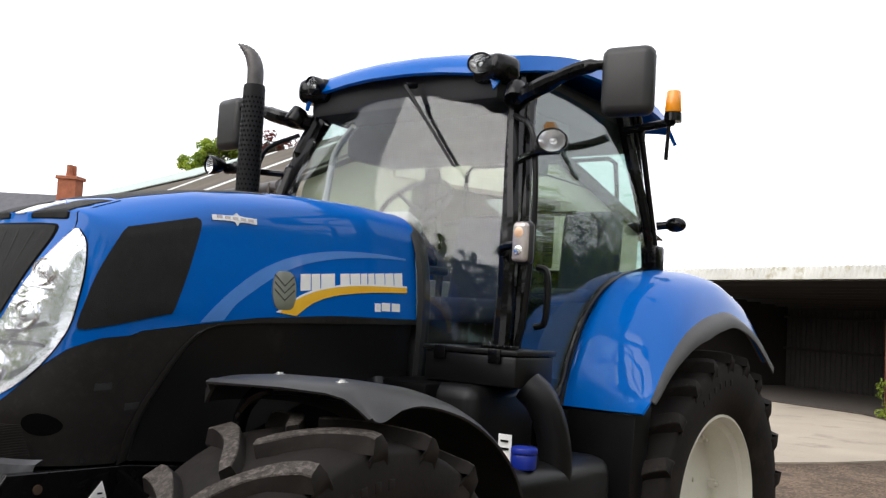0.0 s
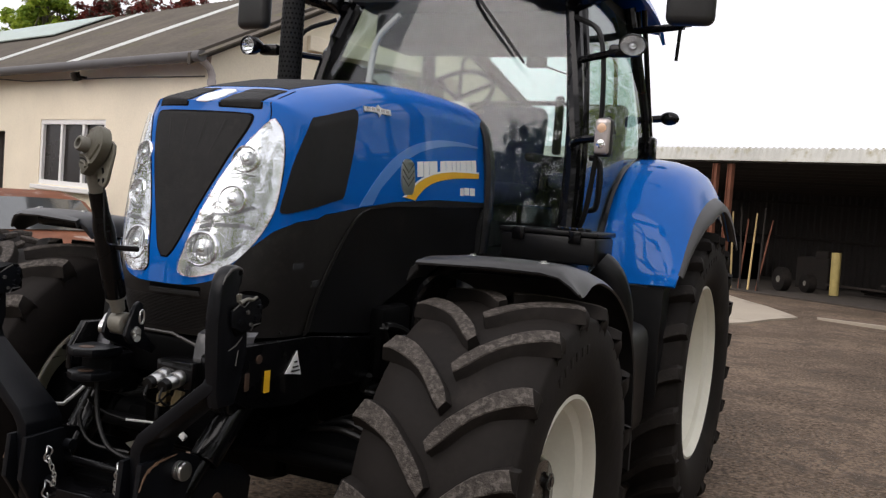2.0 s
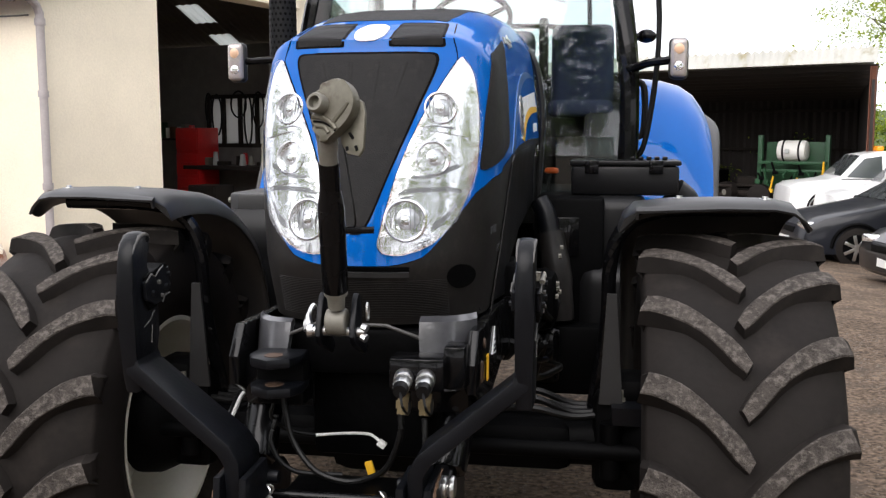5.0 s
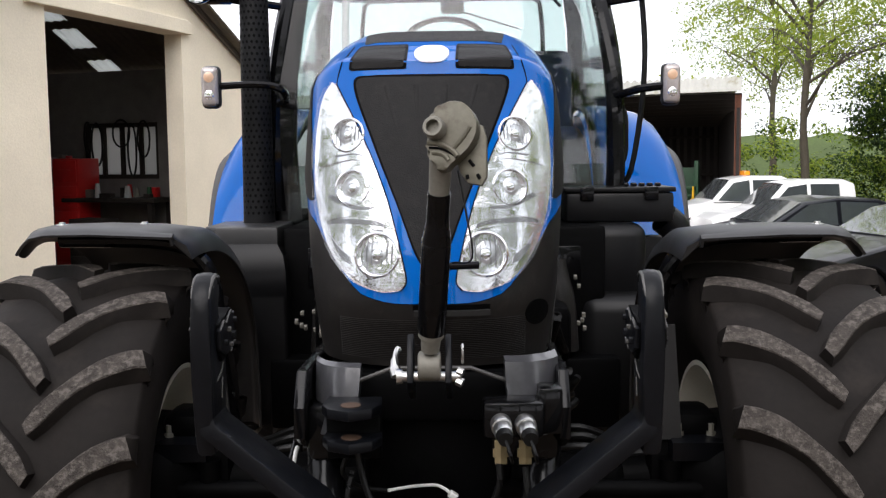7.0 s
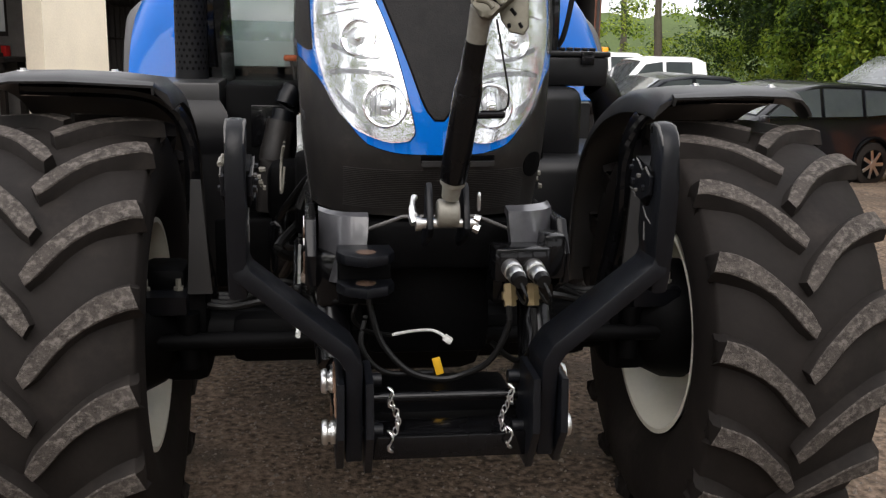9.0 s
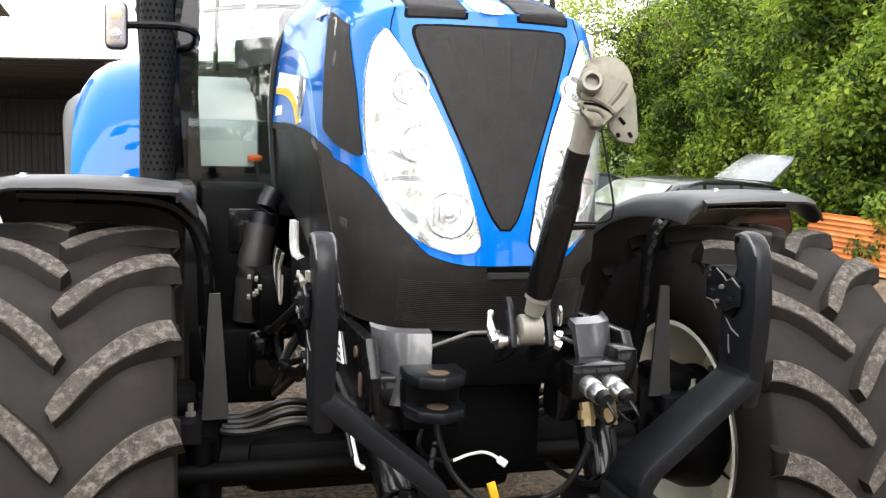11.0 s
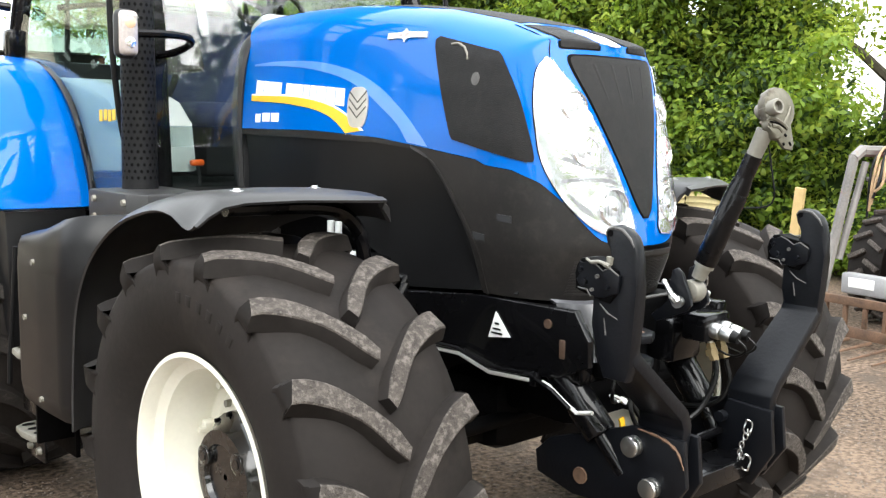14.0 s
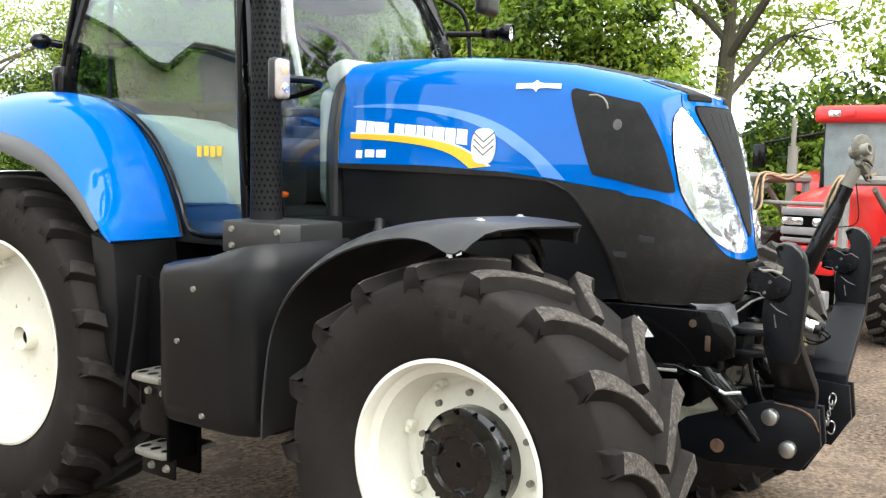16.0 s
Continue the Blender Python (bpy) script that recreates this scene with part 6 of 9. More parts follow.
rim = [(p.x, p.y) for p in spline([(-0.034, -0.075, 0), (-0.012, -0.082, 0), (0.006, -0.066, 0), (0.026, -0.050, 0), (0.050, -0.028, 0), (0.066, 0.002, 0), (0.067, 0.035, 0), (0.050, 0.068, 0), (0.020, 0.088, 0), (-0.014, 0.086, 0), (-0.042, 0.064, 0), (-0.054, 0.034, 0), (-0.056, 0.002, 0), (-0.048, -0.018, 0), (-0.056, -0.034, 0), (-0.046, -0.052, 0)], 52)]
plate(bm, rim, 0.034, m @ Matrix.Translation((0, 0, -0.017)), 0.009)
head = part("link_hook", bm, BRONZE, top, "cast grey catch hook", angle=35)
bm = bmesh.new()
vs = spin(bm, [(-0.034, 0.026), (0.044, 0.026), (0.049, 0.023), (0.049, 0.0165), (0.030, 0.016), (0.030, 0.001)], 22)
bmesh.ops.transform(bm, matrix=m @ Matrix.Translation((-0.03, 0.02, 0)) @ Matrix.Rotation(radians(-90), 4, "Y"), verts=bm.verts)
part("hook_pin", bm, CAST, head, "worn round boss with a hole")
bm = bmesh.new()
plate(bm, [(-0.005, 0.0), (0.05, 0.045), (0.074, 0.03), (0.083, 0.0), (0.083, -0.095), (0.070, -0.116), (0.036, -0.108), (0.016, -0.080), (0.006, -0.04)], 0.013, m @ Matrix.Translation((0, 0, -0.034)), 0.004)
part("hook_latch", bm, BRONZE, head, "cast latch plate", angle=35)
for pts in ([(0.040, -0.052), (0.052, -0.068)], [(0.060, -0.088), (0.066, -0.100)], [(0.034, -0.088), (0.036, -0.098)]):
    bm = bmesh.new()
    pipe(bm, [m @ Vector((x, y, -0.0215)) for x, y in pts], 0.0042, 8)
    part("latch_slot", bm, GRIME, head)
for pts, r in (([(-0.052, -0.010), (-0.022, -0.016), (0.008, -0.034), (0.022, -0.050)], 0.007), ([(0.008, -0.034), (0.034, -0.006), (0.052, 0.020)], 0.006), ([(-0.040, -0.036), (-0.014, -0.042), (0.0, -0.058)], 0.006)):
    bm = bmesh.new()
    pipe(bm, [m @ Vector((x, y, 0.016)) for x, y in pts], r, 8, 12)
    part("cast_ridge", bm, BRONZE, head, "cast claw ridge")
bm = bmesh.new()
pipe(bm, [m @ Vector((x, y, 0.0185)) for x, y in ((-0.048, -0.024), (-0.018, -0.029), (0.010, -0.044), (0.020, -0.054))], 0.0026, 6, 12)
part("claw_gap", bm, GRIME, head)
bm = bmesh.new()
rod(bm, A + d * 0.27, A + d * 0.27 + Vector((0.10, 0.03, 0.0)), 0.009, 0.009, 10)
part("link_handle", bm, GLOSS, top, "black handle")
bm = bmesh.new()
pipe(bm, [C + Vector((0.015, 0.03, -0.07)), C + Vector((0.03, 0.02, -0.15)), C + Vector((0.045, 0.02, -0.26)), A + d * 0.28 + Vector((0.04, 0, 0))], 0.0025, 6, 16)
part("release_cord", bm, HOSE, top, "thin dark cord")
for q in (-1, 1):
    bm = bmesh.new()
    plate(bm, [(-0.806, 1.20), (-0.800, 1.225), (-0.768, 1.296), (-0.750, 1.308), (-0.734, 1.300), (-0.728, 1.27), (-0.725, 1.20), (-0.66, 1.15), (-0.68, 1.13), (-0.76, 1.165), (-0.79, 1.178)], 0.016, YZ(1, q * 0.046 - 0.008), 0.004)
    part("clevis_plate", bm, IRON, link, "black clevis plate", angle=30)
bm = bmesh.new()
rod(bm, (-0.075, -0.772, 1.208), (0.075, -0.772, 1.208), 0.013, 0.013, 14)
rod(bm, (-0.080, -0.772, 1.208), (-0.066, -0.772, 1.208), 0.020, 0.018, 14)
pipe(bm, [(-0.080, -0.772, 1.208), (-0.086, -0.755, 1.232), (-0.084, -0.735, 1.258), (-0.078, -0.722, 1.266)], [0.014, 0.010, 0.007, 0.009], 8, 10)
part("link_pin", bm, SILVER, link, "bright pin with a grip")
bm = bmesh.new()
ring = [Vector((0.080, -0.765 + 0.010 * math.cos(a), 1.262 + 0.022 * math.sin(a))) for a in [2 * math.pi * i / 16 for i in range(17)]]
pipe(bm, ring, 0.0038, 6)
part("pin_ring", bm, SILVER, link, "spring ring")
bm = bmesh.new()
rod(bm, (0.068, -0.775, 1.222), (0.082, -0.780, 1.218), 0.010, seg=8)
rod(bm, (0.066, -0.775, 1.198), (0.080, -0.780, 1.192), 0.012, seg=8)
part("pin_end", bm, SILVER, link)

# steering knuckles and final drives inside the front wheels
for s in (1, -1):
    bm = bmesh.new()
    vs = spin(bm, [(0.72, 0.05), (0.73, 0.11), (0.77, 0.135), (0.81, 0.175), (0.87, 0.205), (0.94, 0.21), (0.97, 0.18), (0.985, 0.05)], 30)
    for v in bm.verts:
        v.co.x *= s
    bmesh.ops.translate(bm, verts=bm.verts, vec=(0, 0, FZ + 0.02))
    knuckle = part("final_drive", bm, GRIME, tractor, "black final drive housing", angle=40)
    bm = bmesh.new()
    box(bm, (s * 0.80, -0.02, FZ + 0.20), (0.15, 0.18, 0.09), 0.03)
    part("knuckle_arm", bm, GRIME, knuckle, "greasy steering arm")
    bm = bmesh.new()
    plate(bm, [(-0.17, 0.86), (-0.02, 0.88), (0.02, 0.80), (-0.06, 0.77), (-0.16, 0.80)], 0.16, Matrix(((0, 0, s, s * 0.72), (1, 0, 0, 0), (0, 1, 0, 0), (0, 0, 0, 1))), 0.006)
    bracket = part("axle_bracket", bm, IRON, knuckle, "black bracket over the axle", angle=30)
    for x, y in ((0.75, -0.11), (0.80, -0.05), (0.85, -0.11), (0.85, -0.02)):
        bm = bmesh.new()
        rod(bm, (s * x, y, 0.868), (s * x, y, 0.905), 0.010, 0.009, 6)
        rod(bm, (s * x, y, 0.868), (s * x, y, 0.880), 0.016, 0.016, 6)
        part("bracket_stud", bm, CAST, bracket)
# pipes and clutter beside the engine, behind the front wheels
for s in (1, -1):
    for k in range(5):
        bm = bmesh.new()
        rnd = random.Random(40 + k + 10 * (s > 0))
        x0 = s * rnd.uniform(0.34, 0.42)
        z0 = rnd.uniform(0.85, 1.10)
        pts = [(x0, 0.2 + 0.05 * k, z0)]
        for j in range(4):
            pts.append((x0 + s * rnd.uniform(-0.05, 0.10), 0.25 + 0.2 * j + rnd.uniform(-0.05, 0.05), z0 + rnd.uniform(-0.12, 0.12)))
        pipe(bm, pts, rnd.uniform(0.010, 0.02), 8, 20)
        part("engine_hose", bm, HOSE, tractor, "black engine hose")
    for k in range(4):
        bm = bmesh.new()
        pipe(bm, [(s * 0.30, -0.06 + 0.05 * k, 0.80), (s * 0.45, -0.10 + 0.05 * k, 0.83 + 0.02 * (k % 2)), (s * 0.60, -0.08 + 0.05 * k, 0.80), (s * 0.76, -0.05 + 0.04 * k, 0.82)], 0.012, 8, 18)
        part("axle_hose", bm, HOSE, tractor, "black hydraulic hose")
    bm = bmesh.new()
    box(bm, (s * 0.34, 0.42, 1.10), (0.10, 0.26, 0.30), 0.03)
    box(bm, (s * 0.42, 0.72, 1.05), (0.16, 0.22, 0.24), 0.05)
    part("engine_part", bm, GRIME, tractor, "greasy engine part")
    for k in range(6):
        rnd = random.Random(70 + k + 10 * (s > 0))
        bm = bmesh.new()
        c = (s * 0.51, rnd.uniform(0.3, 0.8), rnd.uniform(0.95, 1.3))
        rod(bm, c, (c[0] + s * 0.012, c[1], c[2]), 0.011, 0.010, 6)
        part("engine_bolt", bm, CAST, tractor)
for k in (0, 1):
    bm = bmesh.new()
    y = 0.62 - 0.05 * k
    pipe(bm, [(-0.37, y, 1.355), (-0.37, y - 0.002, 1.29), (-0.37, y - 0.025, 1.248), (-0.37, y - 0.07, 1.238), (-0.37, y - 0.13 - 0.04 * k, 1.242)], 0.014, 10, 18)
    part("pale_tube", bm, PALE, tractor, "pale bent metal tube")
for k in range(5):
    bm = bmesh.new()
    pipe(bm, [(-0.43, 0.62 - 0.05 * k, 1.26), (-0.44, 0.60 - 0.04 * k, 1.20), (-0.44, 0.52 - 0.03 * k, 1.15 - 0.015 * k), (-0.43, 0.45, 1.10 + 0.02 * k)], 0.005 + 0.001 * (k % 3), 6, 16)
    part("engine_cable", bm, (HOSE, CAST, HOSE)[k % 3], tractor, "thin engine cable")

# soft pleats down the radiator grille
for k in range(4):
    u = (k - 1.5) / 1.8
    bm = bmesh.new()
    pts = [on_hood("front", u * (0.145 - 0.118 * f), 1.93 - (0.45 - 0.09 * abs(u)) * f, -0.0085)[0] for f in [i / 14 for i in range(15)]]
    pipe(bm, pts, [0.0145 - 0.004 * i / 14 for i in range(15)], 12)
    part("grille_pleat", bm, GRILLE, tractor)


# ---- yard ----
def setting(name, bm, mat, label, smooth=False):
    return tagged(part(name, bm, mat, None, "", smooth), label, "", "", "structure")


def thing(name, bm, mat, label, category, group="", smooth=True, m=None):
    return tagged(part(name, bm, mat, None, "", smooth, m=m), label, category, group)


def ground_z(x, y):
    """The yard dips a little under the rear of the tractor and where the cars are parked."""
    return -0.1 * math.exp(-((y - 2.9) / 1.2) ** 2 - (x / 2.4) ** 2) - 0.37 * math.exp(-((x - 7) / 4.2) ** 2 - ((y - 12) / 4.2) ** 2)


bm = bmesh.new()
n = 110
rows = []
for i in range(n + 1):
    u = 2 * i / n - 1
    x = math.copysign(abs(u) ** 3, u) * 400
    rows.append([Vector((x, y, ground_z(x, y))) for y in [math.copysign(abs(2 * j / n - 1) ** 3, 2 * j / n - 1) * 400 for j in range(n + 1)]])
grid(bm, rows)
setting("ground", bm, GROUND, "brown gravel and dirt farmyard")
bm = bmesh.new()
plate(bm, [(0.70, 15.3), (0.34, 14.4), (0.07, 13.4), (-0.66, 11.8), (-1.3, 10.75), (-2.6, 11.2), (-9, 12.6), (-16, 18), (-9.3, 26), (-3.0, 21.6), (-1.95, 20.2), (-1.23, 19.0), (-0.57, 17.8), (0, 16.85), (0.52, 15.75)], 0.25, Matrix.Translation((0, 0, -0.24)))
setting("pavement", bm, CONCRETE, "pale worn concrete apron before the shed")
bm = bmesh.new()
plate(bm, [(1.0, 15.60), (2.2, 15.36), (3.6, 15.12), (3.6, 15.24), (2.2, 15.50), (1.0, 15.70)], 0.10, Matrix.Translation((0, 0, -0.085)))
setting("kerb", bm, CONCRETE, "low pale concrete edging before the shed")
# loose stones on the gravel
rng = np.random.default_rng(3)
n = 22000
sx = np.concatenate((rng.uniform(-4.5, 8, 6000), rng.uniform(-1.4, 3.6, n - 6000)))
sy = np.concatenate((rng.uniform(-2.0, 9, 6000), rng.uniform(-1.6, 5.5, n - 6000)))
bm = bmesh.new()
for x, y, r, a, lift in zip(sx, sy, rng.uniform(0.004, 0.0115, n) * np.where(rng.random(n) < 0.06, 1.7, 1), rng.uniform(0, 6.3, n), rng.uniform(0.45, 0.85, n)):
    z = ground_z(x, y)
    v = [bm.verts.new((x + r * math.cos(a + t) * k, y + r * math.sin(a + t) * k, z - 0.002)) for t, k in ((0, 1.15), (1.5, 0.8), (3.2, 1.0), (4.6, 0.85))]
    t = bm.verts.new((x + 0.2 * r, y, z + r * lift))
    for i in range(4):
        bm.faces.new((v[i], v[(i + 1) % 4], t))
tagged(part("gravel", bm, material("loose_stone", (0.15, 0.122, 0.098), 0.9, var=0.6, scale=40, fine=60), None, "", False), "scattered loose gravel stones", "gravel", "", "stuff")

# ---- the white workshop ----
BC, BU, BV = Vector((-4.5, 5.08, 0)), Vector((-0.952, 0.306, 0)), Vector((0.306, 0.952, 0))
HALL = Matrix(((BU.x, BV.x, 0, BC.x), (BU.y, BV.y, 0, BC.y), (0, 0, 1, 0), (0, 0, 0, 1)))
GABLE = HALL @ Matrix(((0, 0, 1, 0), (1, 0, 0, 0), (0, 1, 0, 0), (0, 0, 0, 1)))
bm = bmesh.new()
for line in ([(0, 0), (1.53, 0), (1.53, 3.79), (0, 3.06)], [(3.85, 0), (5.3, 0), (5.3, 3.02), (3.85, 3.737)], [(1.53, 3.27), (3.85, 3.27), (3.85, 3.737), (2.65, 4.33), (1.53, 3.79)]):
    plate(bm, line, 0.24, GABLE)
bmesh.ops.remove_doubles(bm, verts=bm.verts, dist=0.0005)
setting("wall_gable", bm, WALL, "cream rendered gable wall with a big doorway")
bm = bmesh.new()
for a, b, lo, hi in ((0.24, 2.22, 0, 3.04), (2.22, 4.02, 0, 1.48), (2.22, 4.02, 2.34, 3.04), (4.02, 5.15, 0, 3.04), (5.15, 6.3, 2.18, 3.04), (6.3, 16, 0, 3.04)):
    box(bm, ((a + b) / 2, 0.12, (lo + hi) / 2), (b - a, 0.24, hi - lo), 0, HALL)
setting("wall_long", bm, WALL, "cream rendered long wall with window and doorway")
# grey wall colour holds the dimness of the room
INSIDE = material("shaded_inner_wall", (0.16, 0.15, 0.14), 0.9, var=0.2)
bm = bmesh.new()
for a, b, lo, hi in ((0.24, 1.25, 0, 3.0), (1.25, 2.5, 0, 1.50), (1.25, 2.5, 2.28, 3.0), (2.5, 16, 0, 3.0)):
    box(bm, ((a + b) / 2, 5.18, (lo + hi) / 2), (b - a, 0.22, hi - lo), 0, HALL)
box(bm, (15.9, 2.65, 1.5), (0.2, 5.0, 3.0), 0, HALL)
setting("wall_far", bm, INSIDE, "inner walls of the workshop, greyed for the room's shade")
bm = bmesh.new()
box(bm, (8, 2.7, 0.02), (15.6, 5.0, 0.04), 0, HALL)
setting("floor", bm, material("oily_floor", (0.05, 0.045, 0.04), 0.8, var=0.3), "dark oily workshop floor")
# roof in strips, with white rooflights running up the slope
ridge = 4.40
CLEAR = bpy.data.materials.new("white_rooflight")
CLEAR.use_nodes = True
cn = CLEAR.node_tree
tr = cn.nodes.new("ShaderNodeBsdfTranslucent")
tr.inputs["Color"].default_value = (0.85, 0.87, 0.85, 1)
df = cn.nodes.new("ShaderNodeBsdfDiffuse")
df.inputs["Color"].default_value = (0.8, 0.82, 0.8, 1)
mx = cn.nodes.new("ShaderNodeMixShader")
cn.links.new(tr.outputs[0], mx.inputs[1]), cn.links.new(df.outputs[0], mx.inputs[2])
cn.links.new(mx.outputs[0], cn.nodes["Material Output"].inputs["Surface"])


def roof_strip(a, b, side, mat, name, label, lift=0.0, span=(0, 0.5, 1)):
    bm = bmesh.new()
    v0, z0 = (-0.28, 2.97) if side < 0 else (5.55, 2.90)
    rows = []
    k = max(2, int((b - a) / 0.06))
    for i in range(k + 1):
        x = a + (b - a) * i / k
        w = 0.014 * (i % 2) + lift
        rows.append([HALL @ Vector((x, v0 + (2.65 - v0) * f, z0 + (ridge - z0) * f + w)) for f in span])
    shell(bm, rows, 0.02)
    setting(name, bm, mat, label)


cuts = [(-0.22, 0.9, 0), (0.9, 1.2, 0), (1.2, 2.75, 0), (2.75, 3.05, 1), (3.05, 6.2, 0), (6.2, 6.5, 1), (6.5, 16, 0)]
for a, b, light in cuts:
    roof_strip(a, b, -1, CLEAR if light else SLATE, "roof_near", "white rooflight strip" if light else "brown mossy corrugated roof", 0.012 * light)
for a, b in ((-0.22, 1.97), (2.38, 16)):
    roof_strip(a, b, 1, SLATE, "roof_far", "brown mossy corrugated roof", 0.0, (0, 0.5, 1))
for f0, f1, light in ((0, 0.065, 0), (0.065, 0.168, 1), (0.168, 0.26, 0), (0.26, 0.40, 1), (0.40, 0.455, 0), (0.455, 0.54, 1), (0.54, 1, 0)):
    roof_strip(1.97, 2.38, 1, CLEAR if light else SLATE, "roof_far", "white rooflight panel" if light else "brown mossy corrugated roof", 0.0, (f0, (f0 + f1) / 2, f1))
bm = bmesh.new()
rows = [[HALL @ Vector((x, v, z)) for v, z in ((1.6, 3.95), (2.65, 4.47), (3.7, 3.95))] for x in (7.3, 9, 16.2)]
shell(bm, rows, 0.02)
setting("roof_ridge", bm, material("pale_green_sheet", (0.36, 0.43, 0.40), 0.6, var=0.15), "pale green ridge sheeting")
# verge boards, lintel, gutter and downpipe
for pts, name in (([(-0.30, 2.93), (2.65, 4.37)], "verge"), ([(2.65, 4.37), (5.6, 2.87)], "verge")):
    bm = bmesh.new()
    (a, za), (b, zb) = pts
    plate(bm, [(a, za - 0.05), (b, zb - 0.05), (b, zb + 0.07), (a, za + 0.07)], 0.05, GABLE @ Matrix.Translation((0, 0, -0.07)))
    setting("trim_verge", bm, material("dark_verge_board", (0.06, 0.05, 0.04), 0.8, var=0.3), "dark verge board")
bm = bmesh.new()
plate(bm, [(1.25, 3.27), (3.98, 3.27), (3.98, 3.40), (3.90, 3.44), (1.25, 3.44)], 0.07, GABLE @ Matrix.Translation((0, 0, -0.07)), 0.01)
setting("trim_lintel", bm, WALL, "cream door lintel")
bm = bmesh.new()
rod(bm, HALL @ Vector((-0.2, -0.24, 2.97)), HALL @ Vector((16, -0.24, 2.97)), 0.06, seg=12)
thing("gutter", bm, material("grey_gutter", (0.09, 0.085, 0.085), 0.6, var=0.2), "dark grey gutter along the eaves", "gutter")
bm = bmesh.new()
rod(bm, HALL @ Vector((-0.06, -0.02, 0.0)), HALL @ Vector((-0.06, -0.02, 2.82)), 0.038, seg=12)
pipe(bm, [HALL @ Vector((-0.06, -0.02, 2.80)), HALL @ Vector((-0.06, -0.06, 2.88)), HALL @ Vector((-0.1, -0.2, 2.95))], 0.038, 10, 10)
for z in (1.2, 2.05, 2.7):
    rod(bm, HALL @ Vector((-0.06, -0.02, z)), HALL @ Vector((-0.06, -0.02, z + 0.06)), 0.048, seg=12)
thing("downpipe", bm, material("mauve_downpipe", (0.42, 0.38, 0.37), 0.6, var=0.15), "pale grey downpipe at the wall corner", "pipe")
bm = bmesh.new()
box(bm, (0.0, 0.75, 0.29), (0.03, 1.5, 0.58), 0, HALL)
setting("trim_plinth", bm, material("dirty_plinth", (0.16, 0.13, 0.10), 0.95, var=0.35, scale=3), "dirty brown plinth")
# windows and door of the long wall
def window(name, u0, u1, z0, z1, v, mats, bars, label):
    w = empty(name, label, "")
    w["kind"] = "structure"
    bm = bmesh.new()
    t = 0.06
    for a, b, c, d in ((u0, u1, z0, z0 + t), (u0, u1, z1 - t, z1)):
        box(bm, ((a + b) / 2, v, (c + d) / 2), (b - a, 0.08, d - c), 0, HALL)
    for x in [u0 + t / 2] + [u0 + (u1 - u0) * k / bars for k in range(1, bars)] + [u1 - t / 2]:
        box(bm, (x, v, (z0 + z1) / 2), (t, 0.07, z1 - z0 - 2 * t), 0, HALL)
    part("window_frame", bm, mats[0], w, smooth=False)
    for k in range(bars):
        a, b = u0 + (u1 - u0) * k / bars + t / 2, u0 + (u1 - u0) * (k + 1) / bars - t / 2
        bm = bmesh.new()
        box(bm, ((a + b) / 2, v + 0.01, (z0 + z1) / 2), (b - a, 0.01, z1 - z0 - 2 * t), 0, HALL)
        part("pane", bm, mats[1], w, smooth=False)
    return w


window("window_1", 2.22, 4.02, 1.48, 2.34, 0.05, (WHITE, DARKPANE), 3, "white framed window with dark panes")
FROST = bpy.data.materials.new("grimy_pane")
FROST.use_nodes = True
fn = FROST.node_tree
ft = fn.nodes.new("ShaderNodeBsdfTranslucent")
ft.inputs["Color"].default_value = (0.40, 0.40, 0.39, 1)
fn.links.new(ft.outputs[0], fn.nodes["Material Output"].inputs["Surface"])
window("window_2", 1.25, 2.5, 1.50, 2.28, 5.14, (DARKWOOD, FROST), 4, "workshop window with dark glazing bars")
bm = bmesh.new()
box(bm, (3.12, -0.03, 1.44), (1.95, 0.1, 0.06), 0.01, HALL)
setting("trim_sill", bm, WHITE, "white window sill")
for k in range(6):
    bm = bmesh.new()
    box(bm, (5.25 + k * 0.2 - 0.005, 0.16, 1.09), (0.19, 0.05, 2.18), 0.008, HALL)
    setting("door_1_board", bm, DARKWOOD, "dark brown door board")
bm = bmesh.new()
box(bm, (0, 0, 0), (0.16, 0.06, 0.11), 0.01, HALL @ Matrix.Translation((2.78, -0.14, 2.86)) @ Matrix.Rotation(radians(25), 4, "X"))
fl = thing("flood_light", bm, GLOSS, "small black flood light under the eaves", "lamp")
bm = bmesh.new()
box(bm, (2.78, -0.05, 2.86), (0.03, 0.12, 0.03), 0, HALL)
part("lamp_stay", bm, GLOSS, fl)
bm = bmesh.new()
box(bm, (5.67, -0.03, 2.52), (0.10, 0.07, 0.16), 0.02, HALL)
thing("alarm_box", bm, CAST, "small grey box on the wall", "box")
bm = bmesh.new()
pipe(bm, [HALL @ Vector(p) for p in ((5.67, -0.01, 2.6), (5.66, -0.01, 2.95))], 0.008, 6)
pipe(bm, [HALL @ Vector(p) for p in ((0.1, -0.01, 2.80), (2.0, -0.01, 2.84), (4.5, -0.01, 2.86), (5.6, -0.01, 2.93))], 0.008, 6)
thing("wall_cable", bm, CAST, "thin cable along the wall", "cable")

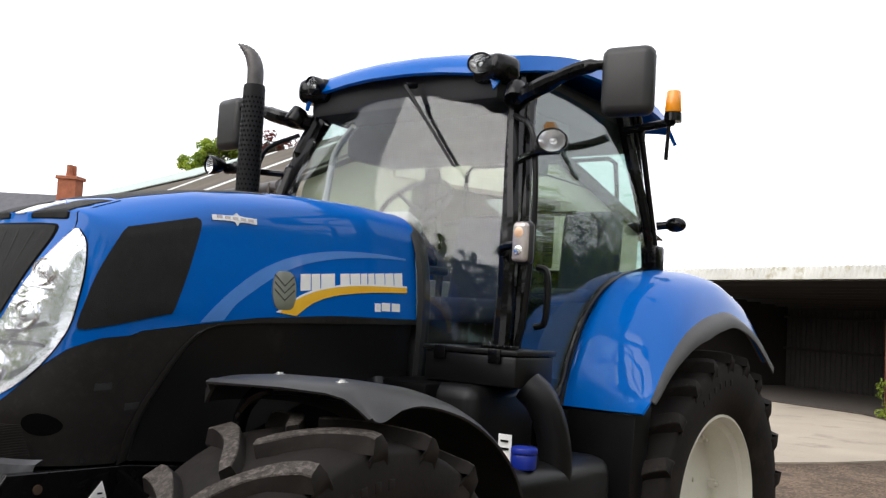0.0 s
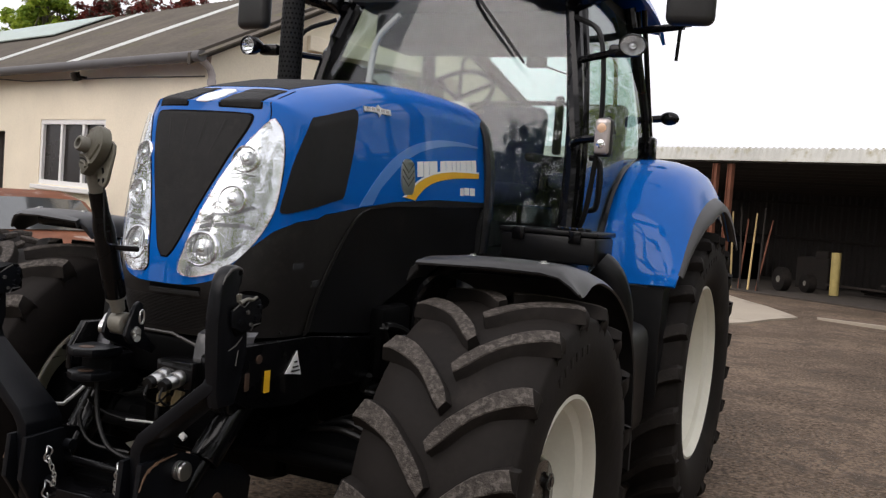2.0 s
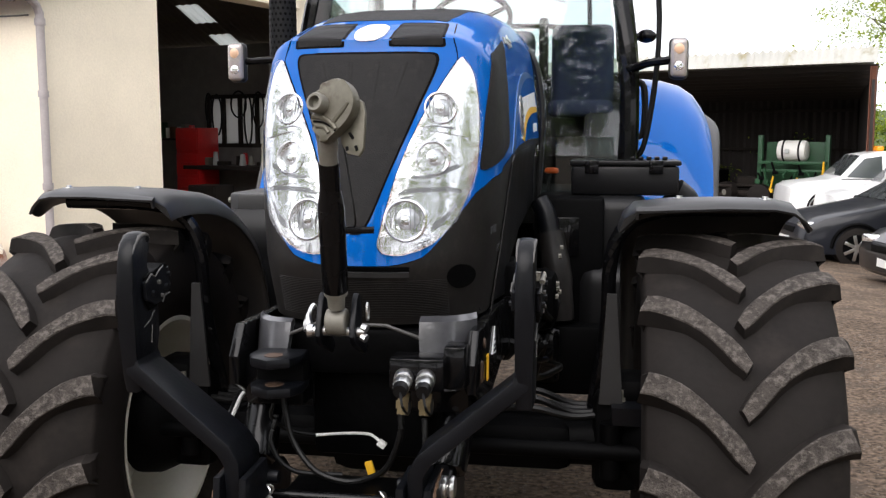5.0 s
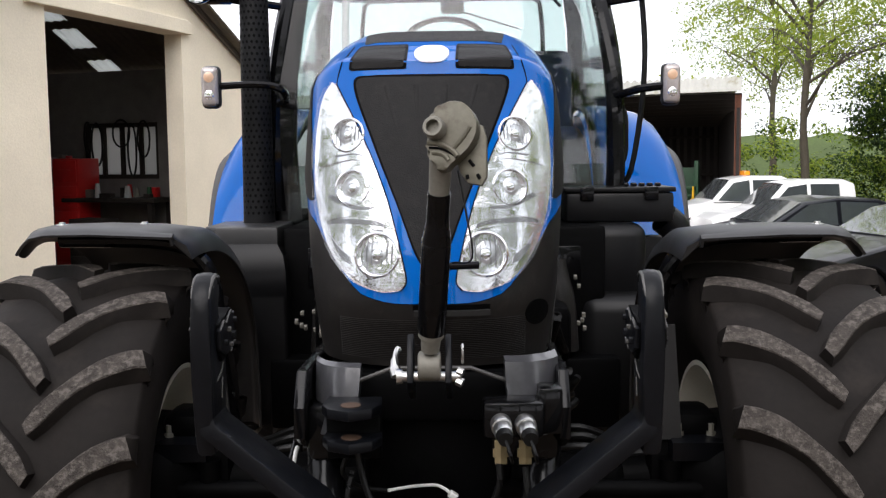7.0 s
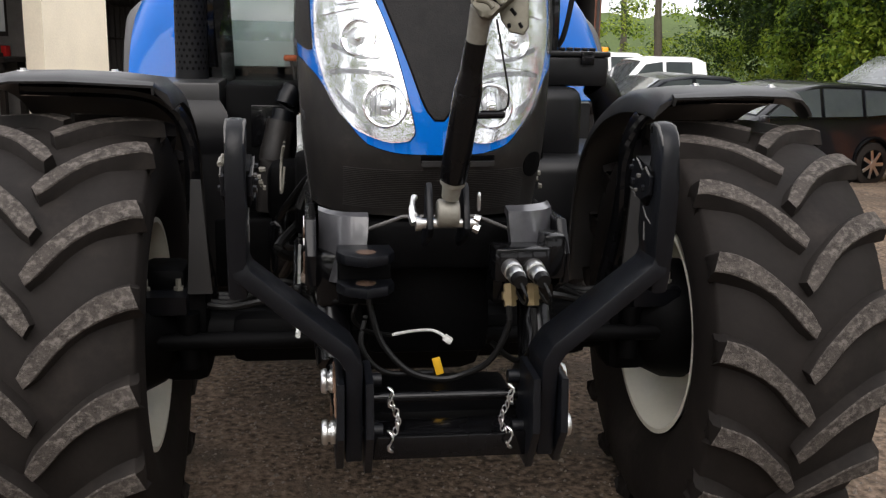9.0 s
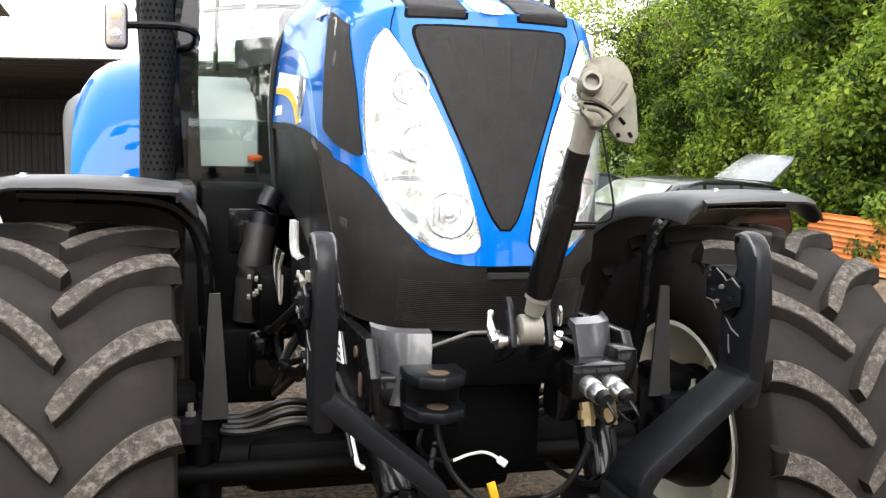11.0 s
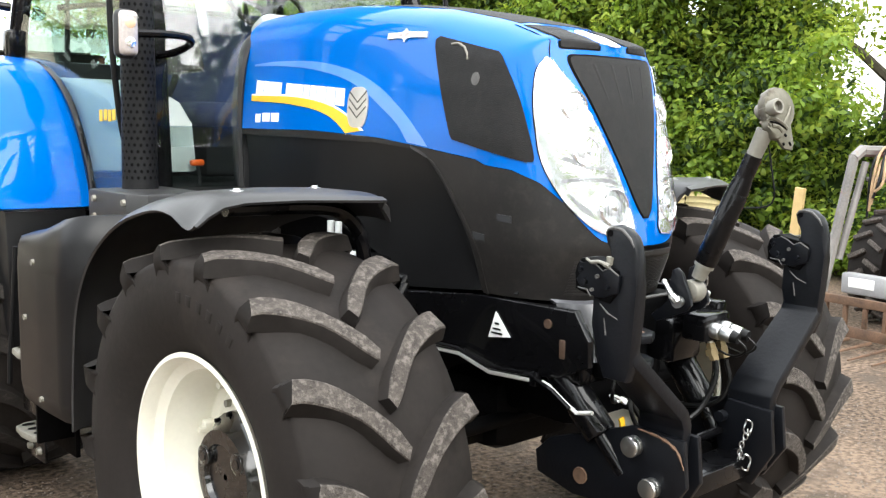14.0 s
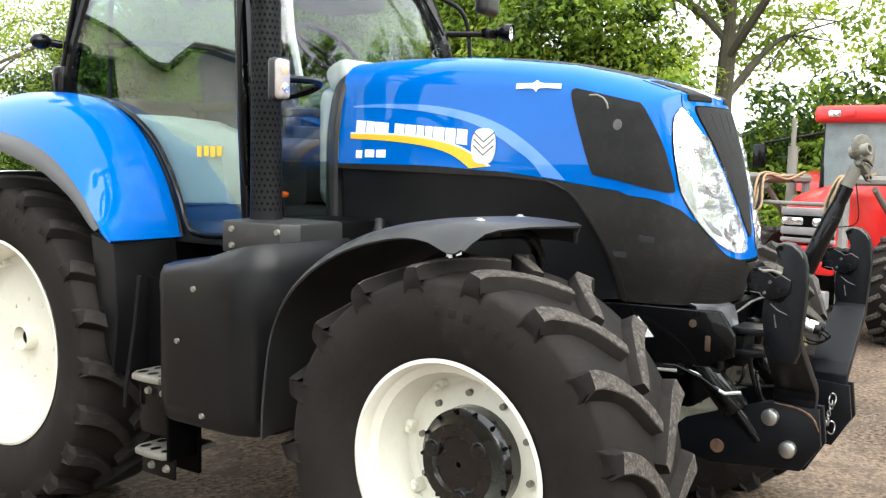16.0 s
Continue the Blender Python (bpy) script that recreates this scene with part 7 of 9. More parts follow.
# workshop contents
def cabinet(c, s, mat, label, drawers):
    cab = empty("tool_cabinet", label, "cabinet", m=HALL @ Matrix.Translation(c))
    bm = bmesh.new()
    box(bm, (0, 0, s[2] / 2), s, 0.015)
    part("body", bm, mat, cab)
    for k in range(drawers):
        bm = bmesh.new()
        z = s[2] * (k + 0.5) / drawers
        box(bm, (-0.0, -s[1] / 2 - 0.01, z), (s[0] * 0.92, 0.02, s[2] / drawers * 0.85), 0.005)
        box(bm, (0, -s[1] / 2 - 0.03, z + 0.02), (s[0] * 0.5, 0.02, 0.015), 0.003)
        part("drawer", bm, mat, cab)
    return cab


cabinet((2.38, 4.75, 0.04), (0.42, 0.45, 1.75), RED, "red steel tool cabinet against the wall", 5)
cabinet((1.75, 4.3, 0.04), (0.5, 0.4, 0.95), DARKWOOD, "low dark tool trolley", 4)
bm = bmesh.new()
box(bm, (1.7, 4.8, 1.22), (1.5, 0.6, 0.06), 0.01, HALL)
for x in (1.05, 2.35):
    for v in (4.58, 5.0):
        box(bm, (x, v, 0.6), (0.07, 0.07, 1.2), 0, HALL)
thing("work_bench", bm, DARKWOOD, "dark cluttered work bench under the window", "bench", smooth=False)
rnd = random.Random(8)
for k in range(14):
    bm = bmesh.new()
    x, v = rnd.uniform(1.05, 2.35), rnd.uniform(4.6, 5.0)
    h = rnd.uniform(0.05, 0.22)
    if k % 2:
        box(bm, (x, v, 1.25 + h / 2), (rnd.uniform(0.06, 0.2), 0.1, h), 0.01, HALL)
    else:
        rod(bm, HALL @ Vector((x, v, 1.25)), HALL @ Vector((x, v, 1.25 + h)), rnd.uniform(0.03, 0.06), 0.03, 12)
    thing("workshop_tin", bm, rnd.choice((RED, CAST, GREEN, DARKWOOD, PALE)), "small tin or part on the bench", "tin", "clutter on the bench")

# belts and cables hung before the window, and a wall shelf
for k, (u, top, drop, wide) in enumerate(((1.42, 2.30, 0.50, 0.10), (1.62, 2.26, 0.72, 0.07), (1.80, 2.32, 0.38, 0.14), (2.22, 2.28, 0.60, 0.09), (2.38, 2.30, 0.44, 0.06))):
    bm = bmesh.new()
    pipe(bm, [HALL @ Vector((u + wide * math.sin(a), 4.98 + 0.01 * k, top - drop * (1 - math.cos(a)) / 2)) for a in [2 * math.pi * i / 20 for i in range(21)]], 0.014, 6)
    thing("hanging_belt", bm, HOSE, "black belt hanging before the workshop window", "belt", "belts in the workshop")
bm = bmesh.new()
box(bm, (2.95, 4.95, 1.62), (0.75, 0.26, 0.03), 0.004, HALL)
thing("wall_shelf", bm, DARKWOOD, "dark wooden shelf on the workshop wall", "shelf", smooth=False)
rnd = random.Random(19)
for k in range(6):
    bm = bmesh.new()
    h = rnd.uniform(0.10, 0.24)
    if k % 2:
        box(bm, (2.66 + 0.115 * k, 4.95, 1.637 + h / 2), (0.09, 0.12, h), 0.008, HALL)
    else:
        rod(bm, HALL @ Vector((2.66 + 0.115 * k, 4.95, 1.637)), HALL @ Vector((2.66 + 0.115 * k, 4.95, 1.637 + h)), 0.045, 0.045, 14, 0.006)
    thing("shelf_tin", bm, (RED, CAST, PALE, RUSTY, WHITE, GREEN)[k], "small tin on the workshop shelf", "tin", "tins on the shelf")

# ---- open shed ----
SHED = Matrix(((0.897, 0.442, 0, 5.7), (-0.442, 0.897, 0, 16.9), (0, 0, 1, 0), (0, 0, 0, 1)))
bm = bmesh.new()
rows = [[], [], [], []]
for i in range(int(17.28 / 0.04)):
    x = -17.2 + i * 0.04
    w = 0.03 * math.sin(2 * math.pi * x / 0.16)
    for row, (y, z) in zip(rows, ((-0.06, 3.05), (0.02, 3.34), (0.06, 3.35), (6.0, 2.80))):
        row.append(SHED @ Vector((x if y < 1 else -17.2 + (x + 17.2) * 0.91, y + (w if z < 3.245 else 0), z + (w if z > 3.245 else 0))))
shell(bm, rows, 0.012)
setting("shed_roof", bm, TIN, "grey corrugated shed roof and fascia", True)
# the deep shed's shade is put into the dark colour of these walls
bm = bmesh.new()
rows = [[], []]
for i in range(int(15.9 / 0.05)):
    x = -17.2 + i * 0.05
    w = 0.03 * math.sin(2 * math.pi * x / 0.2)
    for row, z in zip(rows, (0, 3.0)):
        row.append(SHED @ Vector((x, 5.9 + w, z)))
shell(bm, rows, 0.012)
setting("wall_shed_back", bm, SHEDTIN, "corrugated back wall, darkened for the shed's shade", True)
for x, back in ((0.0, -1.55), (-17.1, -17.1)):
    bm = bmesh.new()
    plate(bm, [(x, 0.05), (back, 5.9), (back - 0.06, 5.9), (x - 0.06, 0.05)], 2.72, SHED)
    setting("wall_shed_end", bm, SHEDTIN, "sheeted end wall of the shed, darkened for its shade")
bm = bmesh.new()
box(bm, (-8.5, 3, 0.012), (17.2, 6, 0.05), 0, SHED)
setting("shed_floor", bm, material("dirt_floor", (0.05, 0.04, 0.032), 0.95, var=0.4), "dark dirt floor of the shed")
for k in range(10):
    bm = bmesh.new()
    box(bm, (-8.55 - 0.07 * k, 0.5 + k * 0.6, 2.98 - k * 0.045), (17 - 0.14 * k, 0.06, 0.12), 0, SHED)
    setting("shed_beam", bm, DARKWOOD, "dark roof purlin")
for x, wd in ((-0.05, 0.10), (-8.15, 0.12), (-8.57, 0.12)):
    bm = bmesh.new()
    box(bm, (x, 0.12, 1.49), (wd, 0.02, 2.98), 0, SHED)
    box(bm, (x - wd / 2, 0.12, 1.49), (0.014, 0.12, 2.98), 0, SHED)
    box(bm, (x + wd / 2, 0.12, 1.49), (0.014, 0.12, 2.98), 0, SHED)
    thing("shed_post", bm, RUST, "rusty red steel post of the shed", "post", "shed posts", False)
for z in (1.25, 2.25):
    bm = bmesh.new()
    box(bm, (-9.4, 5.78, z), (15.4, 0.08, 0.07), 0, SHED)
    setting("shed_rail", bm, DARKWOOD, "dark wall rail")
# leaning props, rolls, boards, small machines
for k in range(7):
    bm = bmesh.new()
    x = -8.3 + 0.16 * k
    rod(bm, SHED @ Vector((x + 0.1 * (k % 3), 0.35, 0.03)), SHED @ Vector((x - 0.35, 0.75 + 0.1 * k, 1.7 + 0.15 * (k % 3))), 0.025, 0.02, 8)
    thing("leaning_pole", bm, (RUST, PLANK, DARKWOOD)[k % 3], "old pole leaning by a post", "pole", "leaning poles")
bm = bmesh.new()
rod(bm, SHED @ Vector((-6.32, 2.0, 0.04)), SHED @ Vector((-6.34, 2.0, 1.06)), 0.11, 0.11, 20, 0.01)
thing("yellow_roll", bm, material("pale_yellow_roll", (0.42, 0.33, 0.12), 0.7, var=0.2), "upright pale yellow roll in the shed", "roll")
rnd = random.Random(5)
for k in range(12):
    bm = bmesh.new()
    x = -5.6 + rnd.uniform(-0.3, 2.6)
    box(bm, (x, 2.6 + rnd.uniform(-0.3, 0.5), 0.10 + 0.07 * (k % 6)), (rnd.uniform(1.2, 2.2), 0.18, 0.05), 0.005, SHED)
    thing("stacked_board", bm, DARKWOOD, "weathered board in a stack", "board", "stacked boards", False)
def reel(x, y, r):
    w = empty("cable_reel", "old grey wheel lying in the shed", "wheel", "shed clutter", SHED @ Matrix.Translation((x, y, r + 0.04)))
    bm = bmesh.new()
    spin(bm, [(-0.1, r * 0.3), (-0.1, r), (0.0, r * 1.03), (0.1, r), (0.1, r * 0.35), (0.03, r * 0.3), (0.03, 0.02)], 24)
    bmesh.ops.rotate(bm, verts=bm.verts, cent=(0, 0, 0), matrix=Matrix.Rotation(radians(65), 3, "Z"))
    part("tyre", bm, RUBBER, w)
    bm = bmesh.new()
    rod(bm, (-0.02, -0.1, 0), (0.02, 0.1, 0), r * 0.3, r * 0.3, 16)
    part("hub", bm, CAST, w)
    return w


for x, y, r in ((-7.35, 1.4, 0.28), (-6.95, 1.9, 0.22), (-3.7, 2.4, 0.25), (-9.6, 2.2, 0.3)):
    reel(x, y, r)
for k, (x, y, s3) in enumerate(((-7.7, 3.6, (0.9, 0.6, 0.8)), (-5.3, 4.4, (1.6, 0.7, 0.7)), (-3.4, 4.2, (1.2, 0.6, 0.55)), (-10.5, 3.8, (1.3, 0.8, 1.0)))):
    bm = bmesh.new()
    box(bm, (x, y, s3[2] / 2 + 0.04), s3, 0.03, SHED)
    box(bm, (x + 0.2, y - 0.1, s3[2] + 0.12), (s3[0] * 0.4, 0.3, 0.2), 0.02, SHED)
    thing("covered_crate", bm, (DARKWOOD, GRIME)[k % 2], "dark crate stored in the shed", "crate", "shed clutter", False)
# green sprayer with a white tank
spr = empty("field_sprayer", "green farm sprayer with a white plastic tank", "sprayer", m=SHED @ Matrix.Translation((-1.9, 1.4, 0.04)))
bm = bmesh.new()
rod(bm, (-0.31, 0, 1.26), (0.31, 0, 1.26), 0.225, 0.225, 28, 0.06)
tk = part("white_tank", bm, material("white_tank_plastic", (0.66, 0.66, 0.62), 0.5, var=0.1), spr, "white plastic drum")
for x in (-0.17, 0.17):
    bm = bmesh.new()
    spin(bm, [(x - 0.02, 0.232), (x + 0.02, 0.232), (x + 0.02, 0.222), (x - 0.02, 0.222), (x - 0.02, 0.232)], 28)
    bmesh.ops.translate(bm, verts=bm.verts, vec=(0, 0, 1.26))
    part("tank_band", bm, GRIME, tk)
bm = bmesh.new()
rod(bm, (-0.06, -0.19, 1.26), (-0.06, -0.27, 1.26), 0.05, 0.045, 14)
part("tank_cap", bm, PALE, tk, "grey filler cap")
bm = bmesh.new()
box(bm, (0, 0.34, 0.95), (1.35, 0.08, 1.0), 0.02)
part("back_panel", bm, GREEN, spr, "dark green panel")
for x in (-0.72, 0.72):
    bm = bmesh.new()
    box(bm, (x, 0.05, 0.85), (0.10, 0.12, 1.5), 0.015)
    part("upright", bm, GREEN, spr)
for z in (0.40, 0.82, 1.0):
    bm = bmesh.new()
    box(bm, (0, -0.05, z), (1.45, 0.09, 0.07), 0.012)
    part("cross_bar", bm, GREEN, spr)
rnd = random.Random(17)
for k in range(16):
    bm = bmesh.new()
    x = -0.70 + 0.093 * k
    z = 0.35 + rnd.uniform(0, 0.45)
    rod(bm, (x, -0.16, z), (x + rnd.uniform(-0.12, 0.12), -0.20, z + rnd.uniform(0.12, 0.35)), rnd.uniform(0.015, 0.035), 0.02, 10)
    box(bm, (x, -0.14, z), (rnd.uniform(0.05, 0.14), 0.08, rnd.uniform(0.05, 0.12)), 0.01)
    part("boom_piece", bm, (GREEN, GRIME, GREEN, YELLOW, GRIME, PALE)[k % 6], spr)
for x in (-0.65, 0.65):
    bm = bmesh.new()
    rod(bm, (x, -0.25, 0.26), (x, -0.05, 0.26), 0.26, 0.26, 20, 0.03)
    part("wheel", bm, RUBBER, spr)


# ---- parked cars ----
def car(name, m, paint, label, profile, glass, wheel_x, wheel_r, width, screen=5):
    """A car that looks along -x: its side profile in x and z, the window band, wheels."""
    ob = empty(name, label, "car" if "pickup" not in name else "pickup", "parked cars", m)
    bm = bmesh.new()
    rows = []
    for fy, k in ((-1, 0.0), (-0.97, 0.5), (-0.86, 0.86), (-0.5, 0.97), (0, 1.0), (0.5, 0.97), (0.86, 0.86), (0.97, 0.5), (1, 0.0)):
        row = []
        for x, z in profile:
            belt_z = 0.9
            hi = max(0.0, z - belt_z)
            y = fy * width / 2 * (1 - 0.30 * hi)
            end = 0.10 * (1 - k)
            xx = x + (end if x < 0.6 else -end if x > profile[len(profile) // 2][0] * 2 - 0.6 else 0)
            row.append(Vector((xx, y, z - 0.05 * (1 - k) * (1 if z > 0.5 else 0))))
        rows.append(row)
    vs = grid(bm, rows, True)
    bm.faces.new(vs[0]), bm.faces.new(vs[-1])
    part("body", bm, paint, ob, angle=35)
    for s in (-1, 1):
        for pane in glass:
            bm = bmesh.new()
            pts = [Vector((x, s * (width / 2 * (1 - 0.30 * max(0, z - 0.9)) + 0.004), z)) for x, z in pane]
            lo = [bm.verts.new(p) for p in pts]
            hi = [bm.verts.new(p + Vector((0, -s * 0.02, 0))) for p in pts]
            bm.faces.new(lo), bm.faces.new(hi[::-1])
            for i in range(len(pts)):
                bm.faces.new((lo[i], lo[(i + 1) % len(pts)], hi[(i + 1) % len(pts)], hi[i]))
            part("side_window", bm, CAR_GLASS, ob, smooth=False)
        for x in wheel_x:
            bm = bmesh.new()
            yy = s * (width / 2 - 0.10)
            rod(bm, (x, yy - 0.11, wheel_r), (x, yy + 0.115, wheel_r), wheel_r, wheel_r, 28, 0.03)
            wh = part("wheel", bm, RUBBER, ob)
            bm = bmesh.new()
            out = yy + s * 0.118
            rod(bm, (x, out - s * 0.02, wheel_r), (x, out, wheel_r), wheel_r * 0.66, wheel_r * 0.66, 24)
            part("hub_cap", bm, GRIME, wh)
            bm = bmesh.new()
            for k in range(7):
                a = 2 * math.pi * k / 7
                box(bm, (wheel_r * 0.36, 0, 0), (wheel_r * 0.56, 0.012, 0.05), 0.004, Matrix.Translation((x, out + s * 0.004, wheel_r)) @ Matrix.Rotation(a, 4, "Y"))
            rod(bm, (x, out, wheel_r), (x, out + s * 0.012, wheel_r), 0.06, 0.05, 14)
            part("spokes", bm, SILVER, wh)
            bm = bmesh.new()
            pipe(bm, [Vector((x + (wheel_r + 0.05) * math.cos(a), s * (width / 2 + 0.002), wheel_r + (wheel_r + 0.05) * math.sin(a))) for a in [math.pi * i / 12 for i in range(13)]], 0.03, 6)
            part("wheel_arch", bm, GRIME, ob)
        bm = bmesh.new()
        pipe(bm, [(x, s * (width / 2 * (1 - 0.30 * max(0, z - 0.9)) + 0.006), z - 0.012) for x, z in ((glass[0][0][0] - 0.15, 0.97 * glass[0][0][1]), glass[0][-1], glass[1][-1], glass[-1][-1])], 0.010, 6)
        part("belt_trim", bm, GLOSS, ob, "dark trim below the windows")
        bm = bmesh.new()
        box(bm, (0.16, s * width * 0.36, 0.66), (0.22, width * 0.2, 0.13), 0.04, seg=3)
        part("headlight", bm, CHROME, ob, "clear headlamp")
        bm = bmesh.new()
        box(bm, (profile[0][0] + 1.45, s * (width / 2 + 0.06), 0.98), (0.14, 0.12, 0.12), 0.04, seg=3)
        part("door_mirror", bm, paint, ob)
    (x0, z0), (x1, z1) = profile[screen], profile[screen + 1]
    n_ = Vector((-(z1 - z0), 0, x1 - x0)).normalized()
    lo, hi = width / 2 * (1 - 0.30 * max(0, z0 - 0.9)) * 0.90, width / 2 * (1 - 0.30 * max(0, z1 - 0.9)) * 0.84
    rows = []
    for f in (0.04, 0.5, 0.97):
        w_ = lo + (hi - lo) * f
        rows.append([Vector((x0 + (x1 - x0) * f, w_ * u, z0 + (z1 - z0) * f - 0.012 * u * u)) + n_ * 0.008 for u in (-1, -0.5, 0, 0.5, 1)])
    bm = bmesh.new()
    shell(bm, rows, 0.012)
    part("windscreen", bm, CAR_SCREEN, ob, "windscreen coloured pale for the sky it reflects")
    bm = bmesh.new()
    box(bm, (0.02, 0, 0.40), (0.03, 0.5, 0.11))
    part("number_plate", bm, WHITE, ob, smooth=False)
    bm = bmesh.new()
    box(bm, (0.03, 0, 0.56), (0.04, width * 0.5, 0.12), 0.01)
    part("front_grille", bm, GRIME, ob)
    return ob


HATCH = [(0.02, 0.28), (0.0, 0.5), (0.05, 0.66), (0.30, 0.80), (1.05, 0.96), (1.35, 1.02), (1.95, 1.38), (2.5, 1.46), (3.2, 1.42), (3.75, 1.22), (4.05, 0.98), (4.15, 0.80), (4.15, 0.35), (4.05, 0.25), (0.1, 0.22)]
HGLASS = [[(1.52, 1.02), (2.02, 1.34), (2.45, 1.38), (2.45, 1.0)], [(2.52, 1.0), (2.52, 1.38), (3.15, 1.35), (3.35, 1.02)], [(3.42, 1.02), (3.25, 1.32), (3.55, 1.22), (3.72, 1.05)]]
car("dark_hatchback", pose(3.40, 12.6, ground_z(5.4, 12.9), 0, 0, 8) @ Matrix.Diagonal((1.0, 0.96, 0.95, 1)), CAR_DARK, "dark grey hatchback parked in the yard", HATCH, HGLASS, (0.82, 3.35), 0.32, 1.7)
ESTATE = [(0.02, 0.28), (0.0, 0.5), (0.05, 0.66), (0.30, 0.80), (1.15, 0.95), (1.45, 1.02), (2.1, 1.38), (2.7, 1.46), (3.9, 1.43), (4.35, 1.36), (4.50, 1.10), (4.55, 0.80), (4.55, 0.35), (4.45, 0.25), (0.1, 0.22)]
EGLASS = [[(1.62, 1.02), (2.15, 1.34), (2.6, 1.38), (2.6, 1.0)], [(2.68, 1.0), (2.68, 1.38), (3.4, 1.37), (3.4, 1.0)], [(3.48, 1.0), (3.48, 1.36), (4.1, 1.33), (4.28, 1.04)]]
est = car("black_estate_car", pose(4.02, 9.2, ground_z(6.2, 9.7), 0, 0, 12) @ Matrix.Diagonal((0.86, 0.95, 0.95, 1)), CAR_BLACK, "black estate car with its tailgate open", ESTATE, EGLASS, (0.85, 3.65), 0.32, 1.75)
# raised tailgate; part of the mirrored sky is in its pale colour
bm = bmesh.new()
plate(bm, [(0, -0.62), (0.62, -0.55), (0.80, -0.48), (0.80, 0.48), (0.62, 0.55), (0, 0.62)], 0.05, Matrix.Translation((4.30, 0, 1.38)) @ Matrix.Rotation(radians(-30), 4, "Y"), 0.012)
gate = part("tailgate", bm, material("sky_pale_tailgate", (0.13, 0.14, 0.145), 0.25, 0.3, var=0.15, coat=0.6), est, "raised tailgate, coloured pale for the sky it mirrors")
bm = bmesh.new()
plate(bm, [(0.04, -0.54), (0.52, -0.48), (0.52, 0.48), (0.04, 0.54)], 0.006, Matrix.Translation((4.30, 0, 1.33)) @ Matrix.Rotation(radians(-30), 4, "Y") @ Matrix.Translation((0, 0, 0.035)))
part("tailgate_window", bm, LENS, gate, "clear tailgate glass")
for s in (-1, 1):
    bm = bmesh.new()
    box(bm, (4.50, s * 0.72, 0.95), (0.12, 0.20, 0.26), 0.03)
    part("tail_light", bm, RED, est, "red tail lamp")
PICK = [(0.02, 0.40), (0.0, 0.65), (0.06, 0.92), (0.35, 1.02), (1.20, 1.10), (1.45, 1.16), (2.05, 1.66), (2.6, 1.74), (3.6, 1.74), (3.85, 1.66), (3.90, 1.18), (5.0, 1.16), (5.05, 0.55), (4.9, 0.42), (0.1, 0.36)]
PGLASS = [[(1.62, 1.16), (2.12, 1.58), (2.6, 1.64), (2.6, 1.12)], [(2.70, 1.12), (2.70, 1.64), (3.45, 1.64), (3.45, 1.14)]]
car("white_pickup", pose(4.45, 15.1, ground_z(6, 15.2), 0, 0, 3) @ Matrix.Diagonal((0.70, 0.8, 0.86, 1)), CAR_WHITE, "white pickup truck parked beside the shed", PICK, PGLASS, (0.95, 3.95), 0.37, 1.8)
pick2 = car("white_pickup", pose(4.0, 16.75, ground_z(5.5, 16.8), 0, 0, 3) @ Matrix.Diagonal((0.66, 0.8, 0.82, 1)), CAR_WHITE, "white pickup truck with an amber beacon", PICK, PGLASS, (0.95, 3.95), 0.37, 1.8)
car("rusty_old_car", HALL @ Matrix.Translation((0.25, -0.95, 0)) @ Matrix.Diagonal((0.9, -0.9, 0.98, 1)), RUSTCAR, "old rust-brown and white car beside the workshop", HATCH, HGLASS, (0.82, 3.35), 0.32, 1.7)
bm = bmesh.new()
box(bm, (2.75, 0, 1.80), (0.2, 0.35, 0.12), 0.03)
part("roof_beacon", bm, AMBER, pick2, "amber roof beacon")


# ---- red tractor with its loader ----
GREYPANEL = material("grey_machine_panel", (0.27, 0.27, 0.275), 0.45, var=0.2, scale=6)


